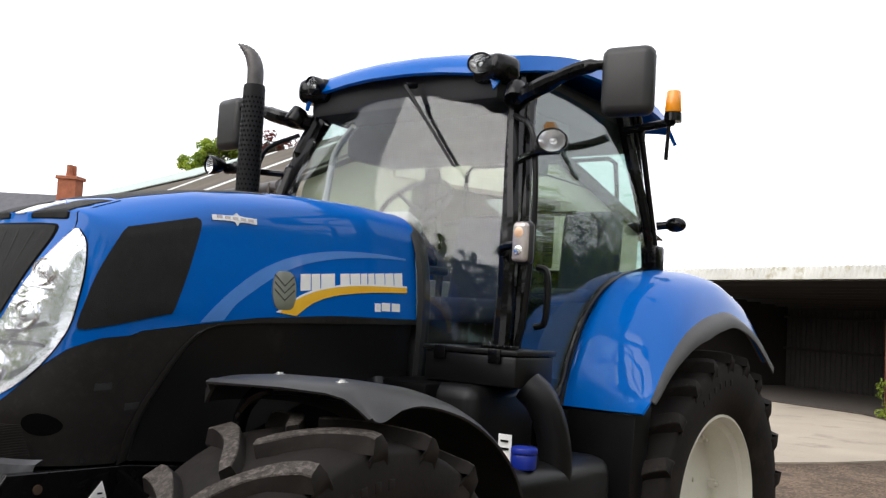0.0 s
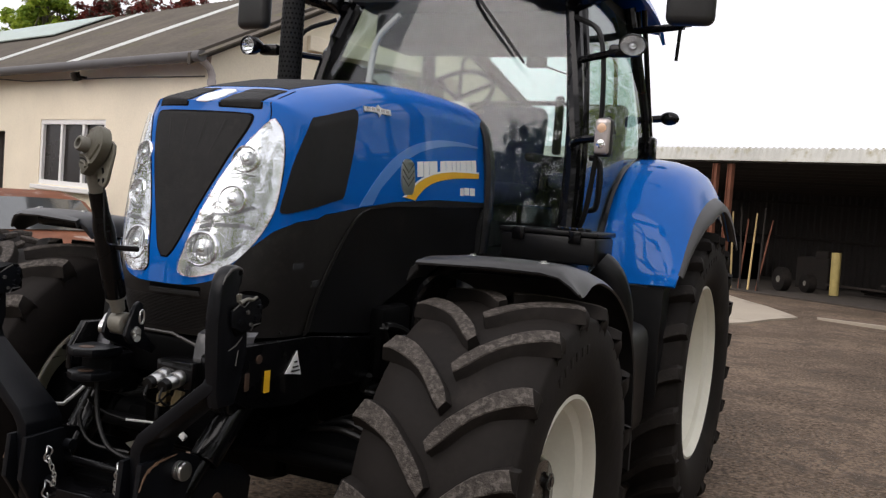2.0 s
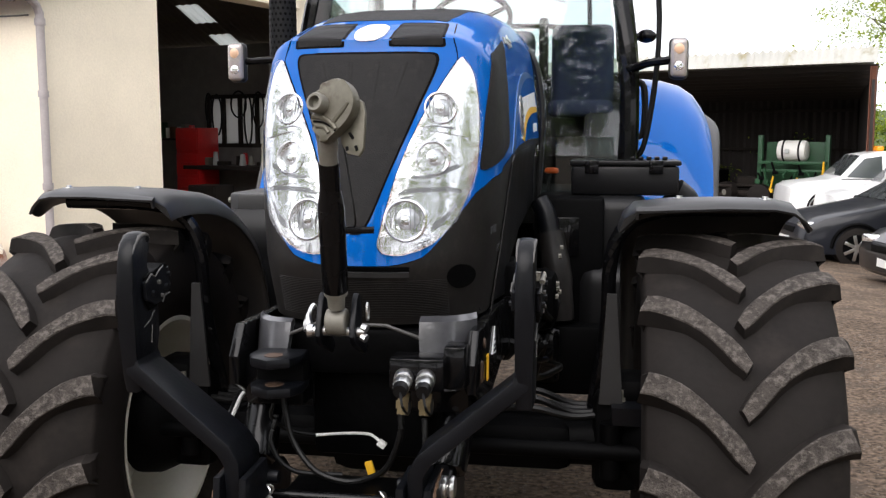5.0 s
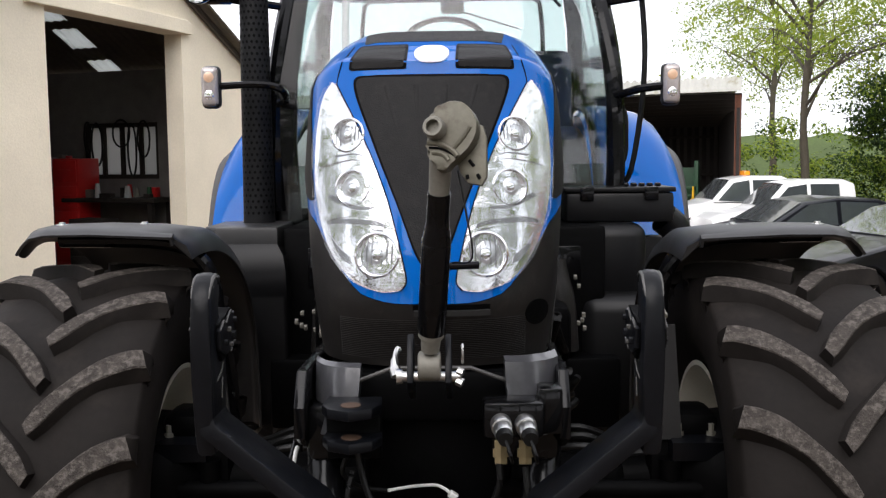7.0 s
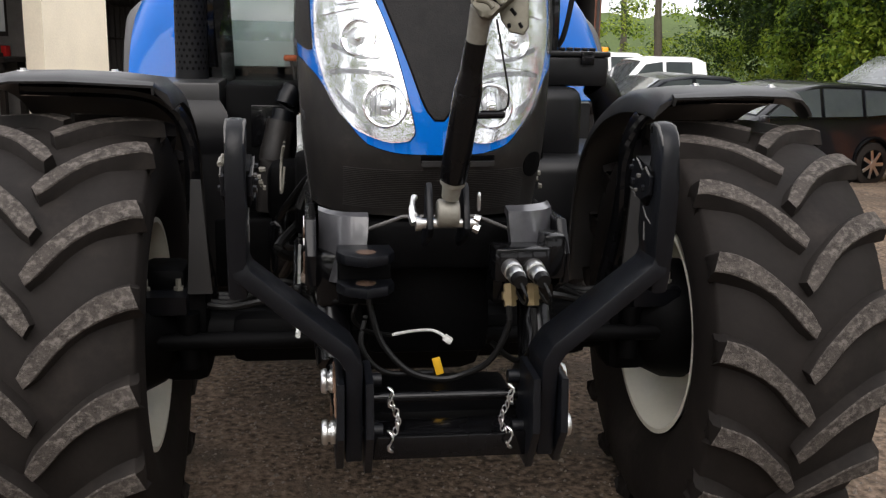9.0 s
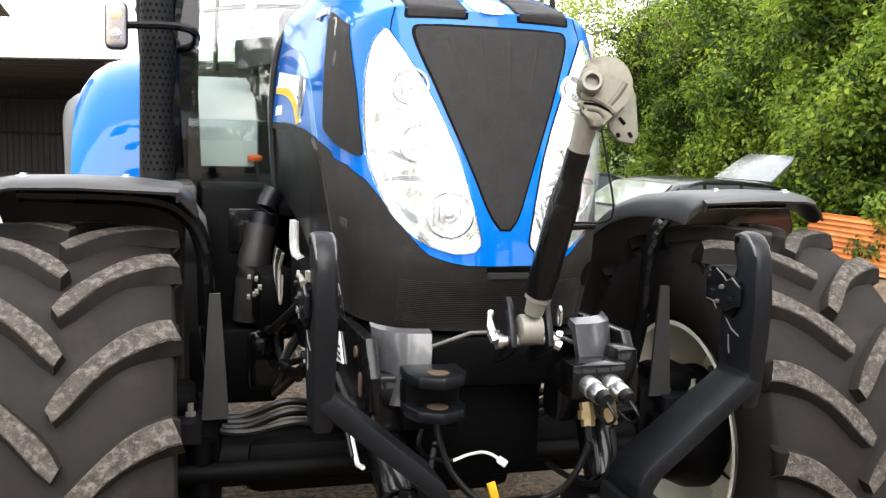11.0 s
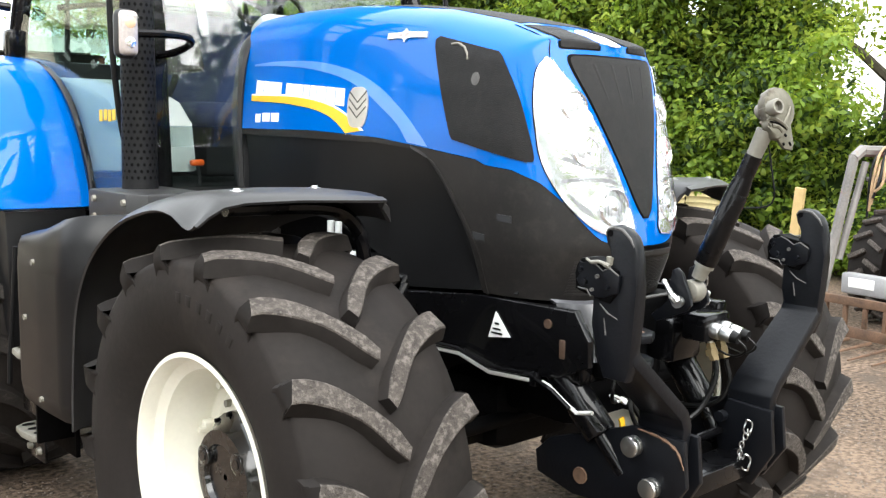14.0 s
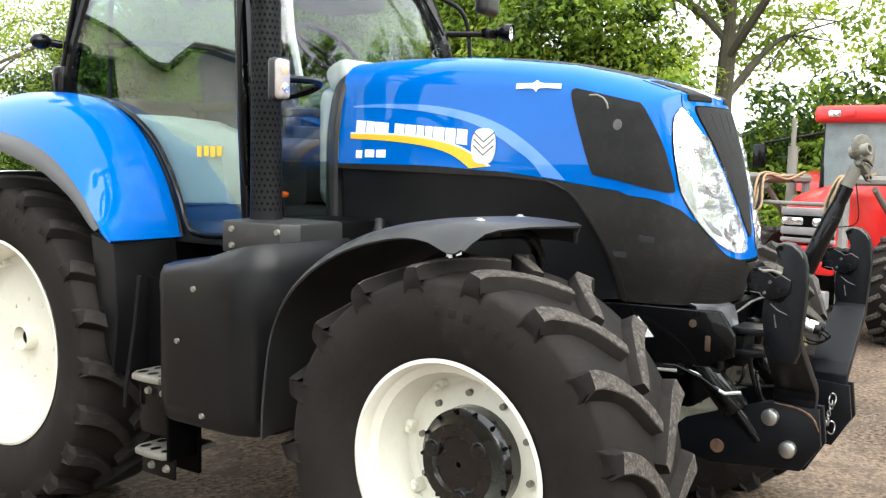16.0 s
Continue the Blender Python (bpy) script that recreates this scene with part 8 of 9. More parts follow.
def farm_tractor(name, label, m, paint, loader):
    red = empty(name, label, "tractor", m=m)
    bm = bmesh.new()
    rows = []
    for x, w, z0, z1 in ((-0.95, 0.26, 1.05, 1.42), (-0.90, 0.31, 0.98, 1.52), (-0.6, 0.33, 0.95, 1.60), (0.2, 0.35, 0.95, 1.68), (0.75, 0.36, 0.95, 1.72)):
        rows.append([Vector((x, y, z)) for y, z in ((-w, z0), (-w, z1 - 0.14), (-w * 0.8, z1 - 0.02), (0, z1 + 0.03), (w * 0.8, z1 - 0.02), (w, z1 - 0.14), (w, z0))])
    vs = grid(bm, rows)
    bm.faces.new(vs[0])
    part("bonnet", bm, paint, red, "painted bonnet")
    for z, tall in ((1.40, 0.085), (1.19, 0.085), (1.09, 0.05)):
        bm = bmesh.new()
        box(bm, (-0.965, 0, z), (0.05, 0.60, tall), 0.015)
        part("grille", bm, GREYPANEL, red, "grey grille panel")
    bm = bmesh.new()
    box(bm, (-0.945, 0, 1.25), (0.03, 0.56, 0.36), 0.01)
    part("grille_back", bm, GRIME, red)
    for s in (-1, 1):
        bm = bmesh.new()
        box(bm, (-0.975, s * 0.17, 1.295), (0.04, 0.24, 0.085), 0.025)
        part("headlight", bm, CHROME, red)
    bm = bmesh.new()
    box(bm, (1.45, 0, 2.52), (1.5, 1.45, 0.21), 0.06, seg=3)
    part("cab_roof", bm, paint, red, "painted cab roof")
    for x in (0.78, 2.1):
        for s in (-1, 1):
            bm = bmesh.new()
            rod(bm, (x, s * 0.62, 1.2), (x + 0.08, s * 0.60, 2.5), 0.035)
            part("pillar", bm, GLOSS, red)
    # opaque screen, its reflection given by a grey base colour
    bm = bmesh.new()
    box(bm, (0.80, 0, 1.98), (0.02, 1.2, 0.95))
    part("windscreen", bm, material("reflection_grey_glass", (0.20, 0.24, 0.24), 0.1, var=0.2), red, "windscreen greyed for the sky's reflection", smooth=False)
    for s in (-1, 1):
        bm = bmesh.new()
        box(bm, (0.70, s * 0.46, 2.525), (0.03, 0.15, 0.08), 0.01)
        part("roof_light", bm, CHROME, red)
        bm = bmesh.new()
        box(bm, (0.69, s * 0.27, 2.525), (0.03, 0.13, 0.085), 0.01)
        part("marker_light", bm, RED, red)
    bm = bmesh.new()
    box(bm, (0.0, 0, 0.80), (2.0, 0.42, 0.45), 0.05)
    box(bm, (1.4, 0, 0.95), (1.0, 0.8, 0.6), 0.05)
    part("chassis", bm, GRIME, red)
    for x, y, r, w in ((-0.35, 0.78, 0.58, 0.36), (-0.35, -0.78, 0.58, 0.36), (1.65, 0.85, 0.82, 0.46), (1.65, -0.85, 0.82, 0.46)):
        hold = empty("wheel", "", "", m=Matrix.Translation((x, y, r)), parent=red)
        bm = bmesh.new()
        spin(bm, [(-w / 2, r * 0.55), (-w / 2 * 1.05, r * 0.75), (-w / 2, r * 0.94), (0, r * 0.96), (w / 2, r * 0.94), (w / 2 * 1.05, r * 0.75), (w / 2, r * 0.55), (w * 0.2, r * 0.5), (w * 0.1, 0.02)], 36)
        bmesh.ops.rotate(bm, verts=bm.verts, cent=(0, 0, 0), matrix=Matrix.Rotation(radians(90), 3, "Z"))
        part("tyre", bm, RUBBER, hold)
        for side in (-1, 1):
            first = None
            for k in range(18):
                if first is None:
                    bm = bmesh.new()
                    box(bm, (0, side * w * 0.27, r * 0.985), (0.05, w * 0.52, 0.05), 0.01, Matrix.Rotation(radians(30 * side), 4, "Z"))
                    first = lug = part("lug", bm, LUG, hold)
                else:
                    lug = new("lug", first.data)
                    lug.parent = hold
                lug.rotation_euler = (0, 2 * math.pi * (k + 0.5 * (side > 0)) / 18, 0)
    for s in (-1, 1):
        bm = bmesh.new()
        pts = spline([(1.0, 0, 1.55), (1.1, 0, 1.68), (1.6, 0, 1.80), (2.1, 0, 1.70), (2.4, 0, 1.4)], 14)
        rows = [[Vector((p.x, s * y, p.z)) for y in (0.55, 0.85, 1.05)] for p in pts]
        shell(bm, rows, 0.02)
        part("mudguard", bm, paint, red, "painted mudguard")
    bm = bmesh.new()
    rod(bm, (0.30, 0.78, 1.45), (0.30, 0.78, 2.12), 0.06, 0.06, 16)
    rod(bm, (0.30, 0.78, 2.12), (0.30, 0.78, 2.46), 0.03, 0.03, 12)
    rod(bm, (0.30, 0.30, 1.50), (0.30, 0.78, 1.50), 0.035)
    part("exhaust", bm, CAST, red, "grey exhaust stack")
    bm = bmesh.new()
    rod(bm, (0.78, 0.6, 2.30), (0.42, 1.22, 2.16), 0.018)
    box(bm, (0.40, 1.26, 2.00), (0.06, 0.17, 0.30), 0.03)
    part("mirror", bm, GLOSS, red, "black mirror on an arm")
    if not loader:
        return red
    for s in (-1, 1):
        for pts, r in (([(0.35, s * 0.62, 0.8), (0.35, s * 0.62, 1.75)], 0.05), ([(0.35, s * 0.60, 1.73), (-1.38, s * 0.58, 1.76)], 0.055), ([(-1.36, s * 0.58, 1.775), (-1.50, s * 0.58, 1.69)], 0.052), ([(-1.48, s * 0.58, 1.72), (-1.70, s * 0.67, 0.45)], 0.048), ([(0.2, s * 0.62, 1.05), (-0.75, s * 0.60, 1.66)], 0.035), ([(-1.36, s * 0.54, 1.66), (-1.58, s * 0.60, 0.75)], 0.034)):
            bm = bmesh.new()
            pipe(bm, pts, r, 8)
            part("loader_arm", bm, RUSTGREY, red, "rusty grey loader arm")
        for k in range(5):
            bm = bmesh.new()
            e = 0.03 * k
            pipe(bm, [(-0.2, s * (0.52 - e), 1.70 + e), (-0.7, s * (0.50 - e), 1.80 - 0.5 * e), (-1.20, s * (0.47 - 0.6 * e), 1.76 + 0.05 * math.sin(2.2 * k)), (-1.38, s * (0.46 - e), 1.60 - e), (-1.42, s * (0.45 - 0.5 * e), 1.15 + 2 * e)], 0.013, 6, 20)
            part("loader_hose", bm, TANHOSE if k % 3 else HOSE, red, "bleached hydraulic hose" if k % 3 else "")
    bm = bmesh.new()
    rod(bm, (-1.30, -0.55, 1.50), (-1.30, 0.55, 1.50), 0.022)
    part("loader_tube", bm, RUSTGREY, red, "grey cross tube")
    bm = bmesh.new()
    box(bm, (-1.60, 0, 0.55), (0.12, 1.02, 0.19), 0.02)
    beam = part("loader_beam", bm, GREYPANEL, red, "grey loader cross beam")
    bm = bmesh.new()
    box(bm, (-1.6625, 0.30, 0.565), (0.003, 0.26, 0.09), 0.001)
    part("beam_label", bm, WHITE, beam, "torn white label")
    bm = bmesh.new()
    box(bm, (-1.10, 0, 0.82), (0.12, 0.70, 0.14), 0.02)
    box(bm, (-1.05, 0, 0.98), (0.10, 0.56, 0.12), 0.02)
    part("front_weight", bm, paint, red, "red front weight frame")
    bm = bmesh.new()
    box(bm, (-1.72, 0, 0.40), (0.06, 1.3, 0.08), 0.01)
    box(bm, (-1.72, 0, 0.12), (0.06, 1.3, 0.10), 0.01)
    for k in range(7):
        box(bm, (-1.72, -0.6 + 0.2 * k, 0.26), (0.04, 0.04, 0.32), 0.005)
    for k in range(6):
        rod(bm, (-1.75, -0.55 + 0.22 * k, 0.06), (-2.4, -0.55 + 0.22 * k, 0.03), 0.018, 0.008, 8)
    part("loader_fork", bm, RUSTY, red, "rusty muck fork")
    return red


farm_tractor("red_tractor", "red farm tractor with a grey front loader", pose(6.68, 0.54, 0, 0, 0, -9) @ Matrix.Diagonal((0.9, 0.9, 0.9, 1)), RED, True)
farm_tractor("blue_tractor", "blue farm tractor parked by the workshop", HALL @ Matrix.Translation((0.58, -2.62, 0)) @ Matrix.Diagonal((0.93, -0.93, 0.93, 1)), BLUE, False)


# ---- old fence, boards and plank before the hedge ----
def sheet_panel(a, b, z0, z1, mat, label, name, lean=0.0, cat="fence", skew=0.0):
    a, b = Vector(a), Vector(b)
    d = (b - a).normalized()
    out = Vector((-d.y, d.x, 0))
    panel = empty(name, label, cat, "old fence")
    k = max(4, int((z1 - z0) / 0.075))
    for i in range(k):
        bm = bmesh.new()
        za, zb = z0 + (z1 - z0) * i / k, z0 + (z1 - z0) * (i + 1) / k
        rows = []
        for j in range(5):
            f = j / 4
            z = za + (zb - za) * f
            o = out * (0.02 * math.sin(math.pi * f) + lean * z)
            rows.append([a + Vector((0, 0, z)) + o, (a + b) / 2 + Vector((0, 0, z + 0.01)) + o, b + d * skew * z / z1 + Vector((0, 0, z)) + o])
        shell(bm, rows, 0.006)
        part("slat", bm, mat, panel)
    for p, k in ((a, 0), (b, skew)):
        bm = bmesh.new()
        side = out * (-0.015 if k else 0.04)
        rod(bm, p + side - Vector((0, 0, 0.3)), p + d * k * 1.03 + side + Vector((0, 0, z1 + 0.02)), 0.016, 0.014, 8)
        part("stake", bm, RUSTGREY if k else DARKWOOD, panel)
    return panel


for a, b, skew, top in (((8.36, 6.35, 0), (8.31, 5.66, 0), 0.0, 0.84), ((8.31, 5.64, 0), (8.28, 4.80, 0), 0.0, 0.93), ((8.28, 4.78, 0), (8.25, 4.25, 0), 0.27, 0.96)):
    sheet_panel(a, b, 0.03, top, FENCE, "old cream corrugated sheet fence panel with rust stains", "fence_panel", 0.0, "fence", skew)
sheet_panel((8.5, 9.5, 0), (8.45, 7.1, 0), -0.10, 0.65, ORANGE, "orange slatted board leaning by the hedge", "orange_boards", 0.0, "boards", 0.26)
bm = bmesh.new()
box(bm, (0, 0, 0.55), (0.05, 0.12, 1.1), 0.004, pose(8.15, 3.2, 0, 6, -4, 0))
thing("wooden_plank", bm, PLANK, "pale new wooden plank leaning on the hedge", "plank", smooth=False)


# ---- hedge and trees ----
def foliage(name, clumps, size, mats, parent=None, label="", seed=1, spread=0.0):
    """Many small folded leaves round clumps of (place, three radii, count); most sit near a clump's outside and face out and up."""
    rng = np.random.default_rng(seed)
    counts = np.array([c[2] for c in clumps])
    mid = np.repeat(np.array([tuple(c[0]) for c in clumps], float), counts, 0)
    rad = np.repeat(np.array([c[1] for c in clumps], float), counts, 0)
    n = len(mid)
    out = rng.normal(size=(n, 3))
    out /= np.linalg.norm(out, axis=1)[:, None]
    p = mid + out * rad * (0.35 + 0.75 * rng.random((n, 1)) ** 0.5)
    face = out * 0.75 + np.array((0, 0, 0.45)) + rng.normal(size=(n, 3)) * 0.45
    face /= np.linalg.norm(face, axis=1)[:, None]
    e = np.cross(face, rng.normal(size=(n, 3)))
    e /= np.linalg.norm(e, axis=1)[:, None] + 1e-9
    f = np.cross(face, e)
    h = size * rng.uniform(0.55, 1.3, (n, 1))
    fold = face * h * 0.16
    v = np.stack((p - e * h, p - e * h * 0.15 + f * h * 0.50 + fold, p + e * h - fold, p - e * h * 0.15 - f * h * 0.50 + fold), 1)
    keep = v[:, :, 2].min(1) > (0.01 if parent is None else -1.0)
    v = v[keep].reshape(-1, 3)
    n = len(v) // 4
    me = bpy.data.meshes.new(name)
    me.vertices.add(4 * n)
    me.vertices.foreach_set("co", v.astype(np.float32).ravel())
    me.loops.add(4 * n)
    me.loops.foreach_set("vertex_index", np.arange(4 * n, dtype=np.int32))
    me.polygons.add(n)
    me.polygons.foreach_set("loop_start", np.arange(0, 4 * n, 4, dtype=np.int32))
    which = np.repeat(rng.integers(0, len(mats), len(clumps)), counts)[keep]
    stray = rng.random(n) < 0.45
    which[stray] = rng.integers(0, len(mats), int(stray.sum()))
    for x in mats:
        me.materials.append(x)
    me.polygons.foreach_set("material_index", which.astype(np.int32))
    me.update(calc_edges=True)
    ob = new(name, me)
    ob.parent = parent
    if label:
        ob["label"] = label
    return ob


def hedge_front(y):
    """The hedge's face, in x, along y."""
    return 9.0 + 0.12 * max(0, y - 6) + (0.25 * (1.5 - y) if y < 1.5 else 0)


def hedge_top(y):
    return lerp([(-6, 2.5), (1.0, 2.5), (3.2, 2.7), (4.3, 4.3), (6, 5.6), (9, 6.0), (12, 5.4), (14, 4.6), (18, 4.2), (20, 3.6)], y) + 0.35 * math.sin(1.7 * y) + 0.2 * math.sin(4.1 * y)


rnd = random.Random(21)
clumps = []
for k in range(1500):
    y = rnd.uniform(-6, 12)
    z = rnd.uniform(0.15, 6.4)
    top = hedge_top(y)
    if z > top + 0.2 or (z > top - 0.5 and rnd.random() < 0.5):
        continue
    r = rnd.uniform(0.18, 0.42)
    x = hedge_front(y) + 0.05 * z + 0.32 * math.sin(y * 2.1 + z * 1.7) + 0.25 * math.cos(z * 2.6 + y) + rnd.gauss(0, 0.14)
    clumps.append(((x, y, z), (r, r * 1.25, r * 0.8), int(90 + 320 * r)))
for k in range(1000):
    y = rnd.uniform(-6, 12)
    z = rnd.uniform(0.2, max(1.0, hedge_top(y) - 0.4))
    r = rnd.uniform(0.3, 0.5)
    clumps.append(((hedge_front(y) + 0.75 + rnd.gauss(0, 0.2), y, z), (r, r * 1.2, r), 120))
for k in range(520):
    y = rnd.uniform(11.2, 18.5)
    z = rnd.uniform(0.2, hedge_top(y))
    r = rnd.uniform(0.25, 0.5)
    clumps.append(((10.2 + 0.13 * (y - 11.2) + 0.4 * math.sin(y * 1.9 + z * 1.3) + rnd.gauss(0, 0.3), y, z), (r, r * 1.2, r * 0.8), 130))
hedge = foliage("hedge", clumps, 0.058, (LEAF, LEAF_PALE, LEAF, LEAF_DARK), seed=31)
tagged(hedge, "tall dense green hedge of broad leaves", "hedge", "", "stuff")
clumps = []
for k in range(300):
    y = rnd.uniform(-5, 11)
    r = rnd.uniform(0.08, 0.2)
    clumps.append(((hedge_front(y) - 0.25 + rnd.gauss(0, 0.15), y, rnd.uniform(0.04, 0.28)), (r, r * 1.3, r), 45))
for k in range(110):
    y = rnd.uniform(3.9, 6.6)
    low = rnd.random() < 0.6
    r = rnd.uniform(0.05, 0.12)
    clumps.append(((8.18 + rnd.gauss(0, 0.06), y, rnd.uniform(0.03, 0.16) if low else 0.93 + rnd.uniform(0.0, 0.16)), (r, r * 1.4, r), 34))
for k in range(60):
    y, r = rnd.uniform(3.0, 4.2), rnd.uniform(0.06, 0.15)
    clumps.append(((8.35 + rnd.gauss(0, 0.12), y, rnd.uniform(0.04, 0.45)), (r, r * 1.3, r), 40))
tagged(foliage("weeds", clumps, 0.038, (LEAF, LEAF_PALE, LEAF), seed=32), "low weeds and ground ivy along the hedge foot", "weeds", "", "stuff")
# a dark sheet inside the hedge stands in for its inner shade
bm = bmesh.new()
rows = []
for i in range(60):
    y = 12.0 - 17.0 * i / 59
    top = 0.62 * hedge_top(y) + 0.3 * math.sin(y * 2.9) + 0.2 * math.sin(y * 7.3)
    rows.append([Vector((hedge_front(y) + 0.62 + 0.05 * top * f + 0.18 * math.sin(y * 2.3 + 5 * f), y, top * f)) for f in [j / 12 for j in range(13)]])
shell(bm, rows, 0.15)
tagged(part("hedge_shade", bm, LEAF_DARK, None, "", False), "dark sheet standing in for the shade inside the hedge", "hedge", "", "stuff")


def tree(name, where, height, crown_r, mats, label, seed, trunk_r=0.16, count=90, per=30, size=0.09, bare=0.35, limbs=13, clump=0.12):
    rnd = random.Random(seed)
    ob = empty(name, label, "tree", "trees round the yard", Matrix.Translation(where))
    bm = bmesh.new()
    tips = []
    fork = height * bare
    pipe(bm, [(0, 0, 0), (0.05, 0, fork * 0.5), (0.0, 0.05, fork), (0.1, 0.0, height * 0.6), (0.05, 0.1, height * 0.86)], [trunk_r, trunk_r * 0.85, trunk_r * 0.7, trunk_r * 0.45, trunk_r * 0.2], 10, 16)
    for k in range(limbs):
        a = rnd.uniform(0, 6.283)
        z = fork + (height * 0.8 - fork) * k / (limbs - 1)
        reach = crown_r * rnd.uniform(0.55, 1.0) * (1 - 0.45 * k / (limbs - 1))
        tip = Vector((reach * math.cos(a), reach * math.sin(a), z + reach * rnd.uniform(0.35, 0.8)))
        mid = Vector((tip.x * 0.45, tip.y * 0.45, z + (tip.z - z) * 0.6))
        pipe(bm, [(0.03, 0.03, z), mid, tip], [trunk_r * 0.34, trunk_r * 0.22, trunk_r * 0.07], 6, 10)
        tips += [tip, mid * 0.4 + tip * 0.6]
        for j in range(4):
            t2 = tip * rnd.uniform(0.6, 0.95) + Vector((rnd.gauss(0, crown_r * 0.25), rnd.gauss(0, crown_r * 0.25), rnd.uniform(0, crown_r * 0.35)))
            root = mid * 0.5 + tip * 0.5
            pipe(bm, [root, t2], [trunk_r * 0.12, trunk_r * 0.03], 5)
            tips.append(t2)
            for i in range(3):
                t3 = root.lerp(t2, rnd.uniform(0.4, 0.9))
                t4 = t3 + Vector((rnd.gauss(0, crown_r * 0.14), rnd.gauss(0, crown_r * 0.14), rnd.uniform(0, crown_r * 0.22)))
                pipe(bm, [t3, t4], [trunk_r * 0.05, trunk_r * 0.02], 4)
                tips.append(t4)
    part("trunk", bm, BARK, ob, "brown trunk and limbs")
    clumps = []
    for k in range(count):
        c = rnd.choice(tips) + Vector((rnd.gauss(0, crown_r * 0.12), rnd.gauss(0, crown_r * 0.12), rnd.gauss(0, crown_r * 0.11)))
        r = crown_r * clump * rnd.uniform(0.7, 1.3)
        clumps.append((c, (r, r, r * 0.75), per))
    foliage("crown", clumps, size, mats, ob, "leafy crown with gaps", seed + 200)
    return ob


tree("young_tree", (7.6, 18.6, 0), 8.5, 3.0, (LEAF_PALE, LEAF_PALE, LEAF), "young tree in thin spring leaf", 1, 0.11, 900, 16, 0.045, 0.3, 18, 0.09)
tree("young_tree", (10.8, 17.5, 0), 8.0, 2.6, (LEAF_PALE, LEAF), "slim tree in thin spring leaf", 2, 0.11, 420, 14, 0.04, 0.3, 16, 0.09)
tree("young_tree", (13.5, 21.5, 0), 9.0, 3.0, (LEAF_PALE, LEAF), "slim tree in thin spring leaf", 3, 0.13, 420, 14, 0.04, 0.3, 16, 0.09)
tree("young_tree", (9.7, 27.5, 0), 9.0, 3.0, (LEAF_PALE, LEAF_PALE, LEAF), "far tree in thin spring leaf", 4, 0.12, 800, 16, 0.05, 0.35, 16, 0.10)
tree("dark_evergreen", (12.3, 20.0, 0), 5.0, 2.6, (LEAF_DARK, LEAF_DARK, LEAF), "dark dense evergreen tree", 5, 0.16, 620, 170, 0.055, 0.05, 22, 0.15)
tree("dark_evergreen", (13.6, 16.5, 0), 9.0, 3.0, (LEAF_DARK, LEAF, LEAF_DARK), "dark dense evergreen tree", 6, 0.16, 560, 150, 0.055, 0.05, 22, 0.13)
tree("dark_evergreen", (11.4, 15.6, 0), 5.0, 2.0, (LEAF_DARK, LEAF_DARK, LEAF), "dark dense evergreen tree", 26, 0.14, 420, 170, 0.055, 0.05, 20, 0.16)
tree("broad_tree", (11.5, 3.5, 0), 8.0, 3.0, (LEAF, LEAF_PALE), "broad tree over the hedge", 7, 0.2, 300, 60, 0.06, 0.3, 14, 0.10)
tree("broad_tree", (12.5, -2.5, 0), 7.5, 3.0, (LEAF, LEAF_PALE), "broad tree over the hedge", 8, 0.2, 300, 60, 0.06, 0.3, 14, 0.10)
tree("broad_tree", (12.0, 8.0, 0), 8.5, 3.0, (LEAF, LEAF_PALE, LEAF), "broad tree over the hedge", 9, 0.2, 300, 80, 0.06, 0.3, 14, 0.12)
tree("distant_tree", (-18.7, 15.5, 0), 7.4, 1.15, (LEAF, LEAF_PALE), "round green tree behind the workshop", 12, 0.16, 260, 60, 0.07, 0.62)
for k, (x, y) in enumerate(((-17.9, 16.6), (-16.9, 17.4), (-15.9, 18.4))):
    tree("copper_shrub", (x, y, 0), 7.35 + 0.12 * k, 1.35, (LEAF_RED, LEAF_RED, BARK), "dark red copper-leaved tree", 14 + k, 0.12, 220, 50, 0.07, 0.68)
# grass bank far behind the cars
bm = bmesh.new()
rows = []
for i in range(30):
    x = 5.8 + 34 * i / 29
    rows.append([Vector((x, 27 + 6 * f - 0.3 * (x - 6), 2.4 * f + 0.12 * math.sin(x * 3.1 + 6 * f))) for f in [j / 6 for j in range(7)]])
grid(bm, rows)
setting("backdrop_bank", bm, GRASS, "green grass bank behind the yard", True)

# weed growing up by the shed's posts
rnd = random.Random(77)
clumps = []
for k in range(26):
    p = SHED @ Vector((-8.35 + rnd.gauss(0, 0.16), -0.15 + rnd.gauss(0, 0.08), rnd.uniform(0.05, 0.95) ** 1.2))
    clumps.append((p, (0.09, 0.09, 0.09), 22))
tagged(foliage("climbing_weed", clumps, 0.035, (LEAF, LEAF_PALE), seed=78), "scrambling green weed by the shed post", "weed", "", "stuff")
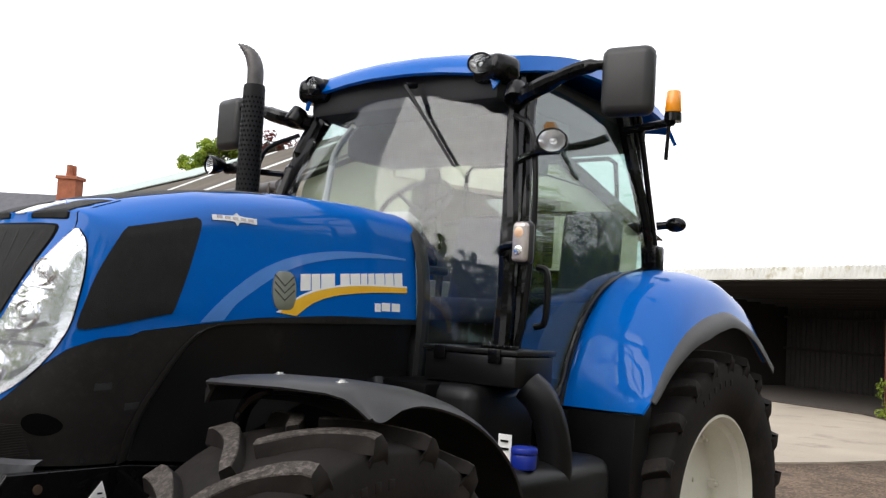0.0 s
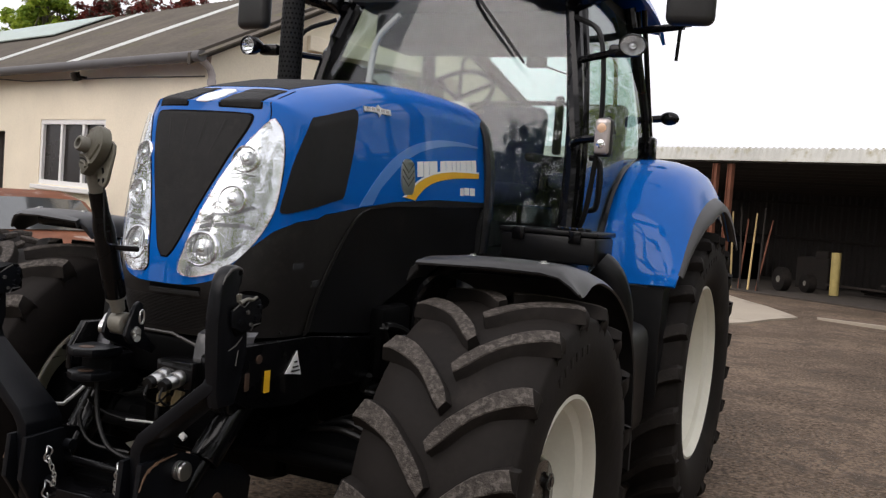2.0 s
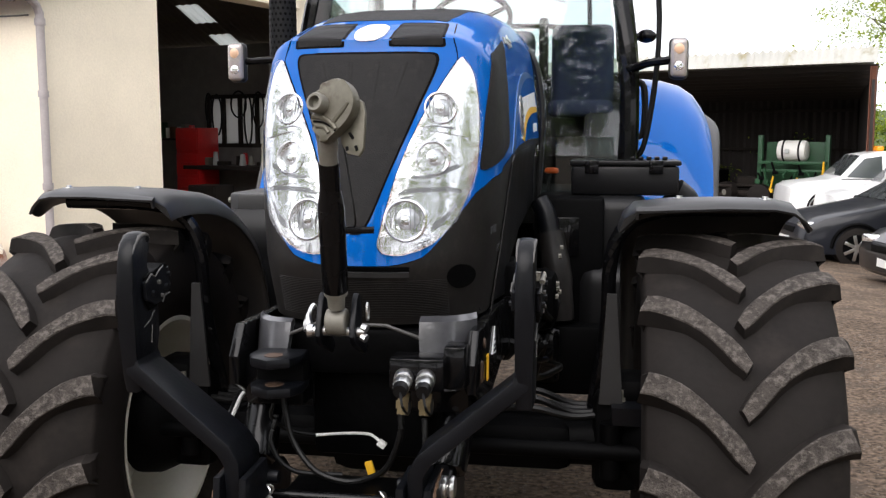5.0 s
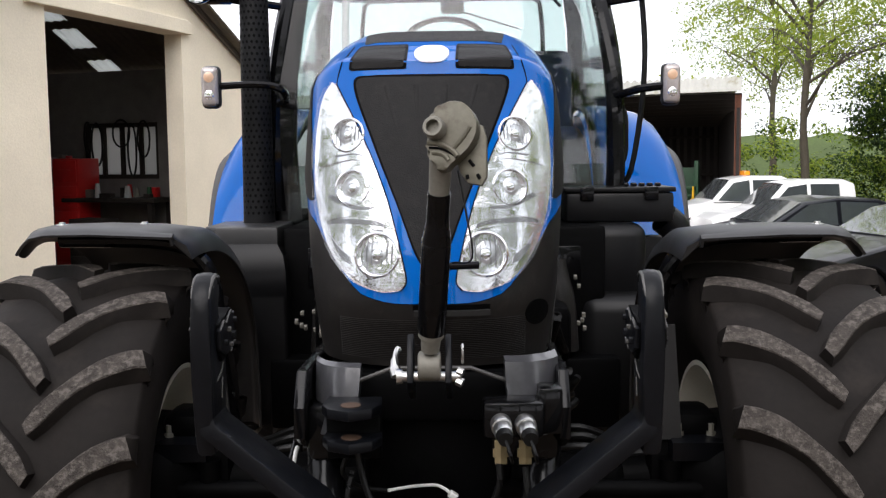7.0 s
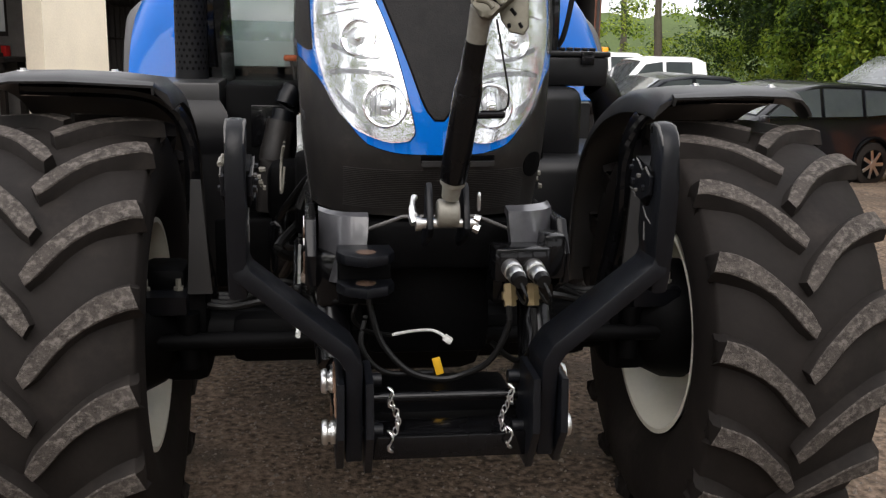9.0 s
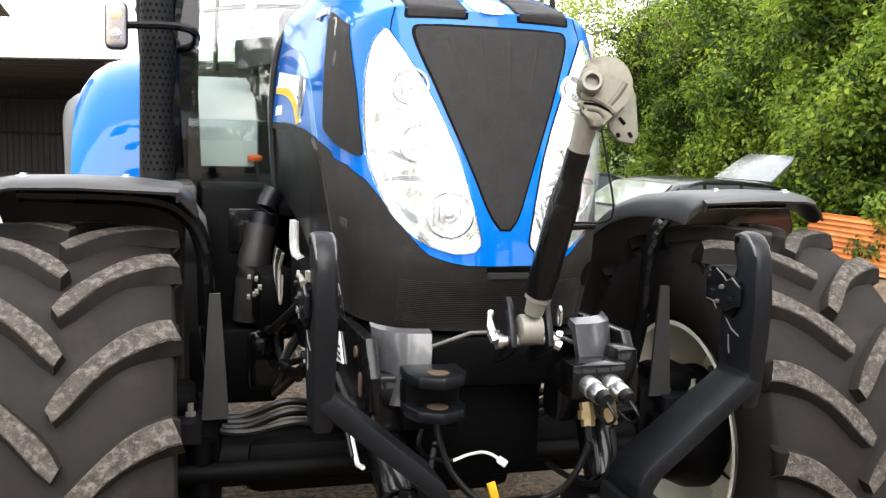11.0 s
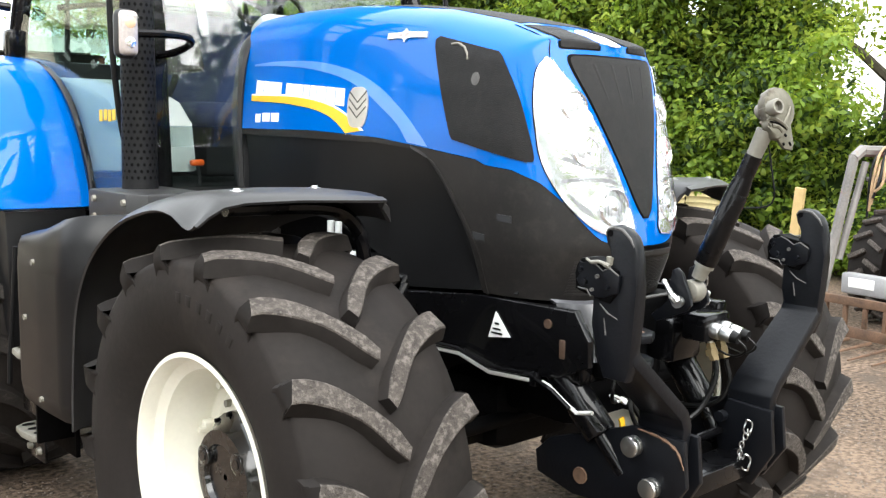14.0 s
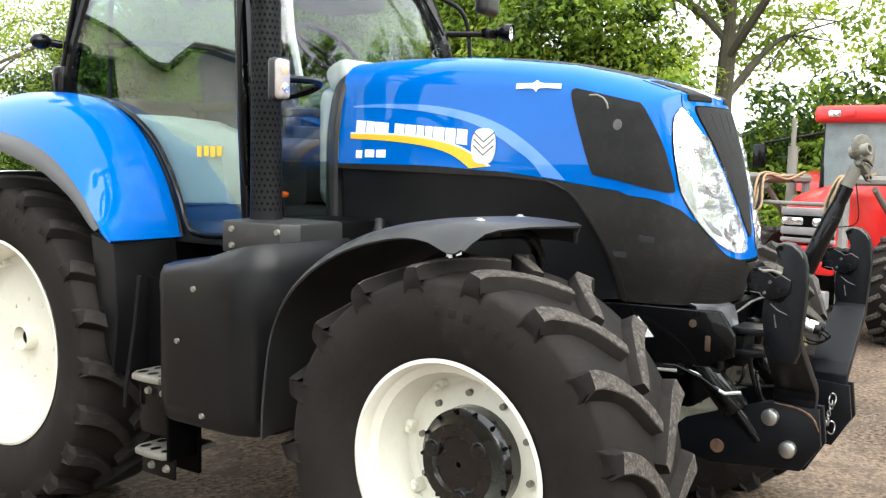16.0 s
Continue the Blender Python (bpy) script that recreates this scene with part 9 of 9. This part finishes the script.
# bushes on the bank
rnd = random.Random(41)
for k in range(9):
    x, y = 6.0 + 1.5 * k + rnd.uniform(-0.5, 0.5), 24.5 - 0.3 * k + rnd.uniform(-1, 1)
    clumps = []
    for j in range(26):
        r = rnd.uniform(0.25, 0.45)
        clumps.append(((x + rnd.gauss(0, 0.8), y + rnd.gauss(0, 0.5), rnd.uniform(0.2, 1.6 + 0.5 * (k % 3))), (r, r, r * 0.8), 110))
    tagged(foliage("bush", clumps, 0.055, (LEAF, LEAF_PALE, LEAF_DARK), seed=90 + k), "rough green bush on the far bank", "bush", "bushes on the bank")
# trees across the yard, behind the walk: unseen, added to darken paint and glass reflections
for k, (x, y, h) in enumerate(((-13.5, -3.5, 8.0), (-14.5, 1.0, 7.0), (-11.5, -8.5, 8.5), (7.5, -11.5, 11.0), (11.5, -8.5, 9.5), (2.0, -14.0, 9.5), (-5.5, -13.0, 7.5), (-1.8, -14.2, 7.0), (-8.8, -11.4, 7.5), (5.0, -13.0, 11.0))):
    tree("reflected_tree", (x, y, 0), h, 2.8, (LEAF, LEAF_DARK, LEAF), "broad leafy tree across the yard, added out of view for reflections", 60 + k, 0.2, 190, 26, 0.16, 0.2)

# ---- far house with a chimney ----
house = empty("far_house", "distant house with slate roof and brick chimney", "house", m=pose(-23.74, 12.68, 0, 0, 0, 33))
bm = bmesh.new()
box(bm, (0, 0, 1.6), (5, 3.4, 3.2))
part("wall", bm, WALL, house, smooth=False)
bm = bmesh.new()
plate(bm, [(-1.9, 3.1), (0, 4.35), (1.9, 3.1), (1.9, 3.2), (0, 4.5), (-1.9, 3.2)], 5.3, Matrix(((0, 0, 1, -2.65), (1, 0, 0, 0), (0, 1, 0, 0), (0, 0, 0, 1))))
roofh = part("roof", bm, material("slate_roof", (0.09, 0.09, 0.10), 0.8, var=0.3), house, "grey slate roof", smooth=False)
bm = bmesh.new()
box(bm, (1.4, 0, 4.62), (0.55, 0.5, 0.8), 0.01)
box(bm, (1.4, 0, 5.0), (0.65, 0.6, 0.10), 0.01)
part("chimney", bm, BRICK, roofh, "orange brick chimney", smooth=False)
for dy in (-0.11, 0.13):
    bm = bmesh.new()
    rod(bm, (1.4, dy, 5.05), (1.4, dy, 5.38), 0.10, 0.085, 14)
    part("chimney_pot", bm, BRICK, roofh, "clay chimney pot")
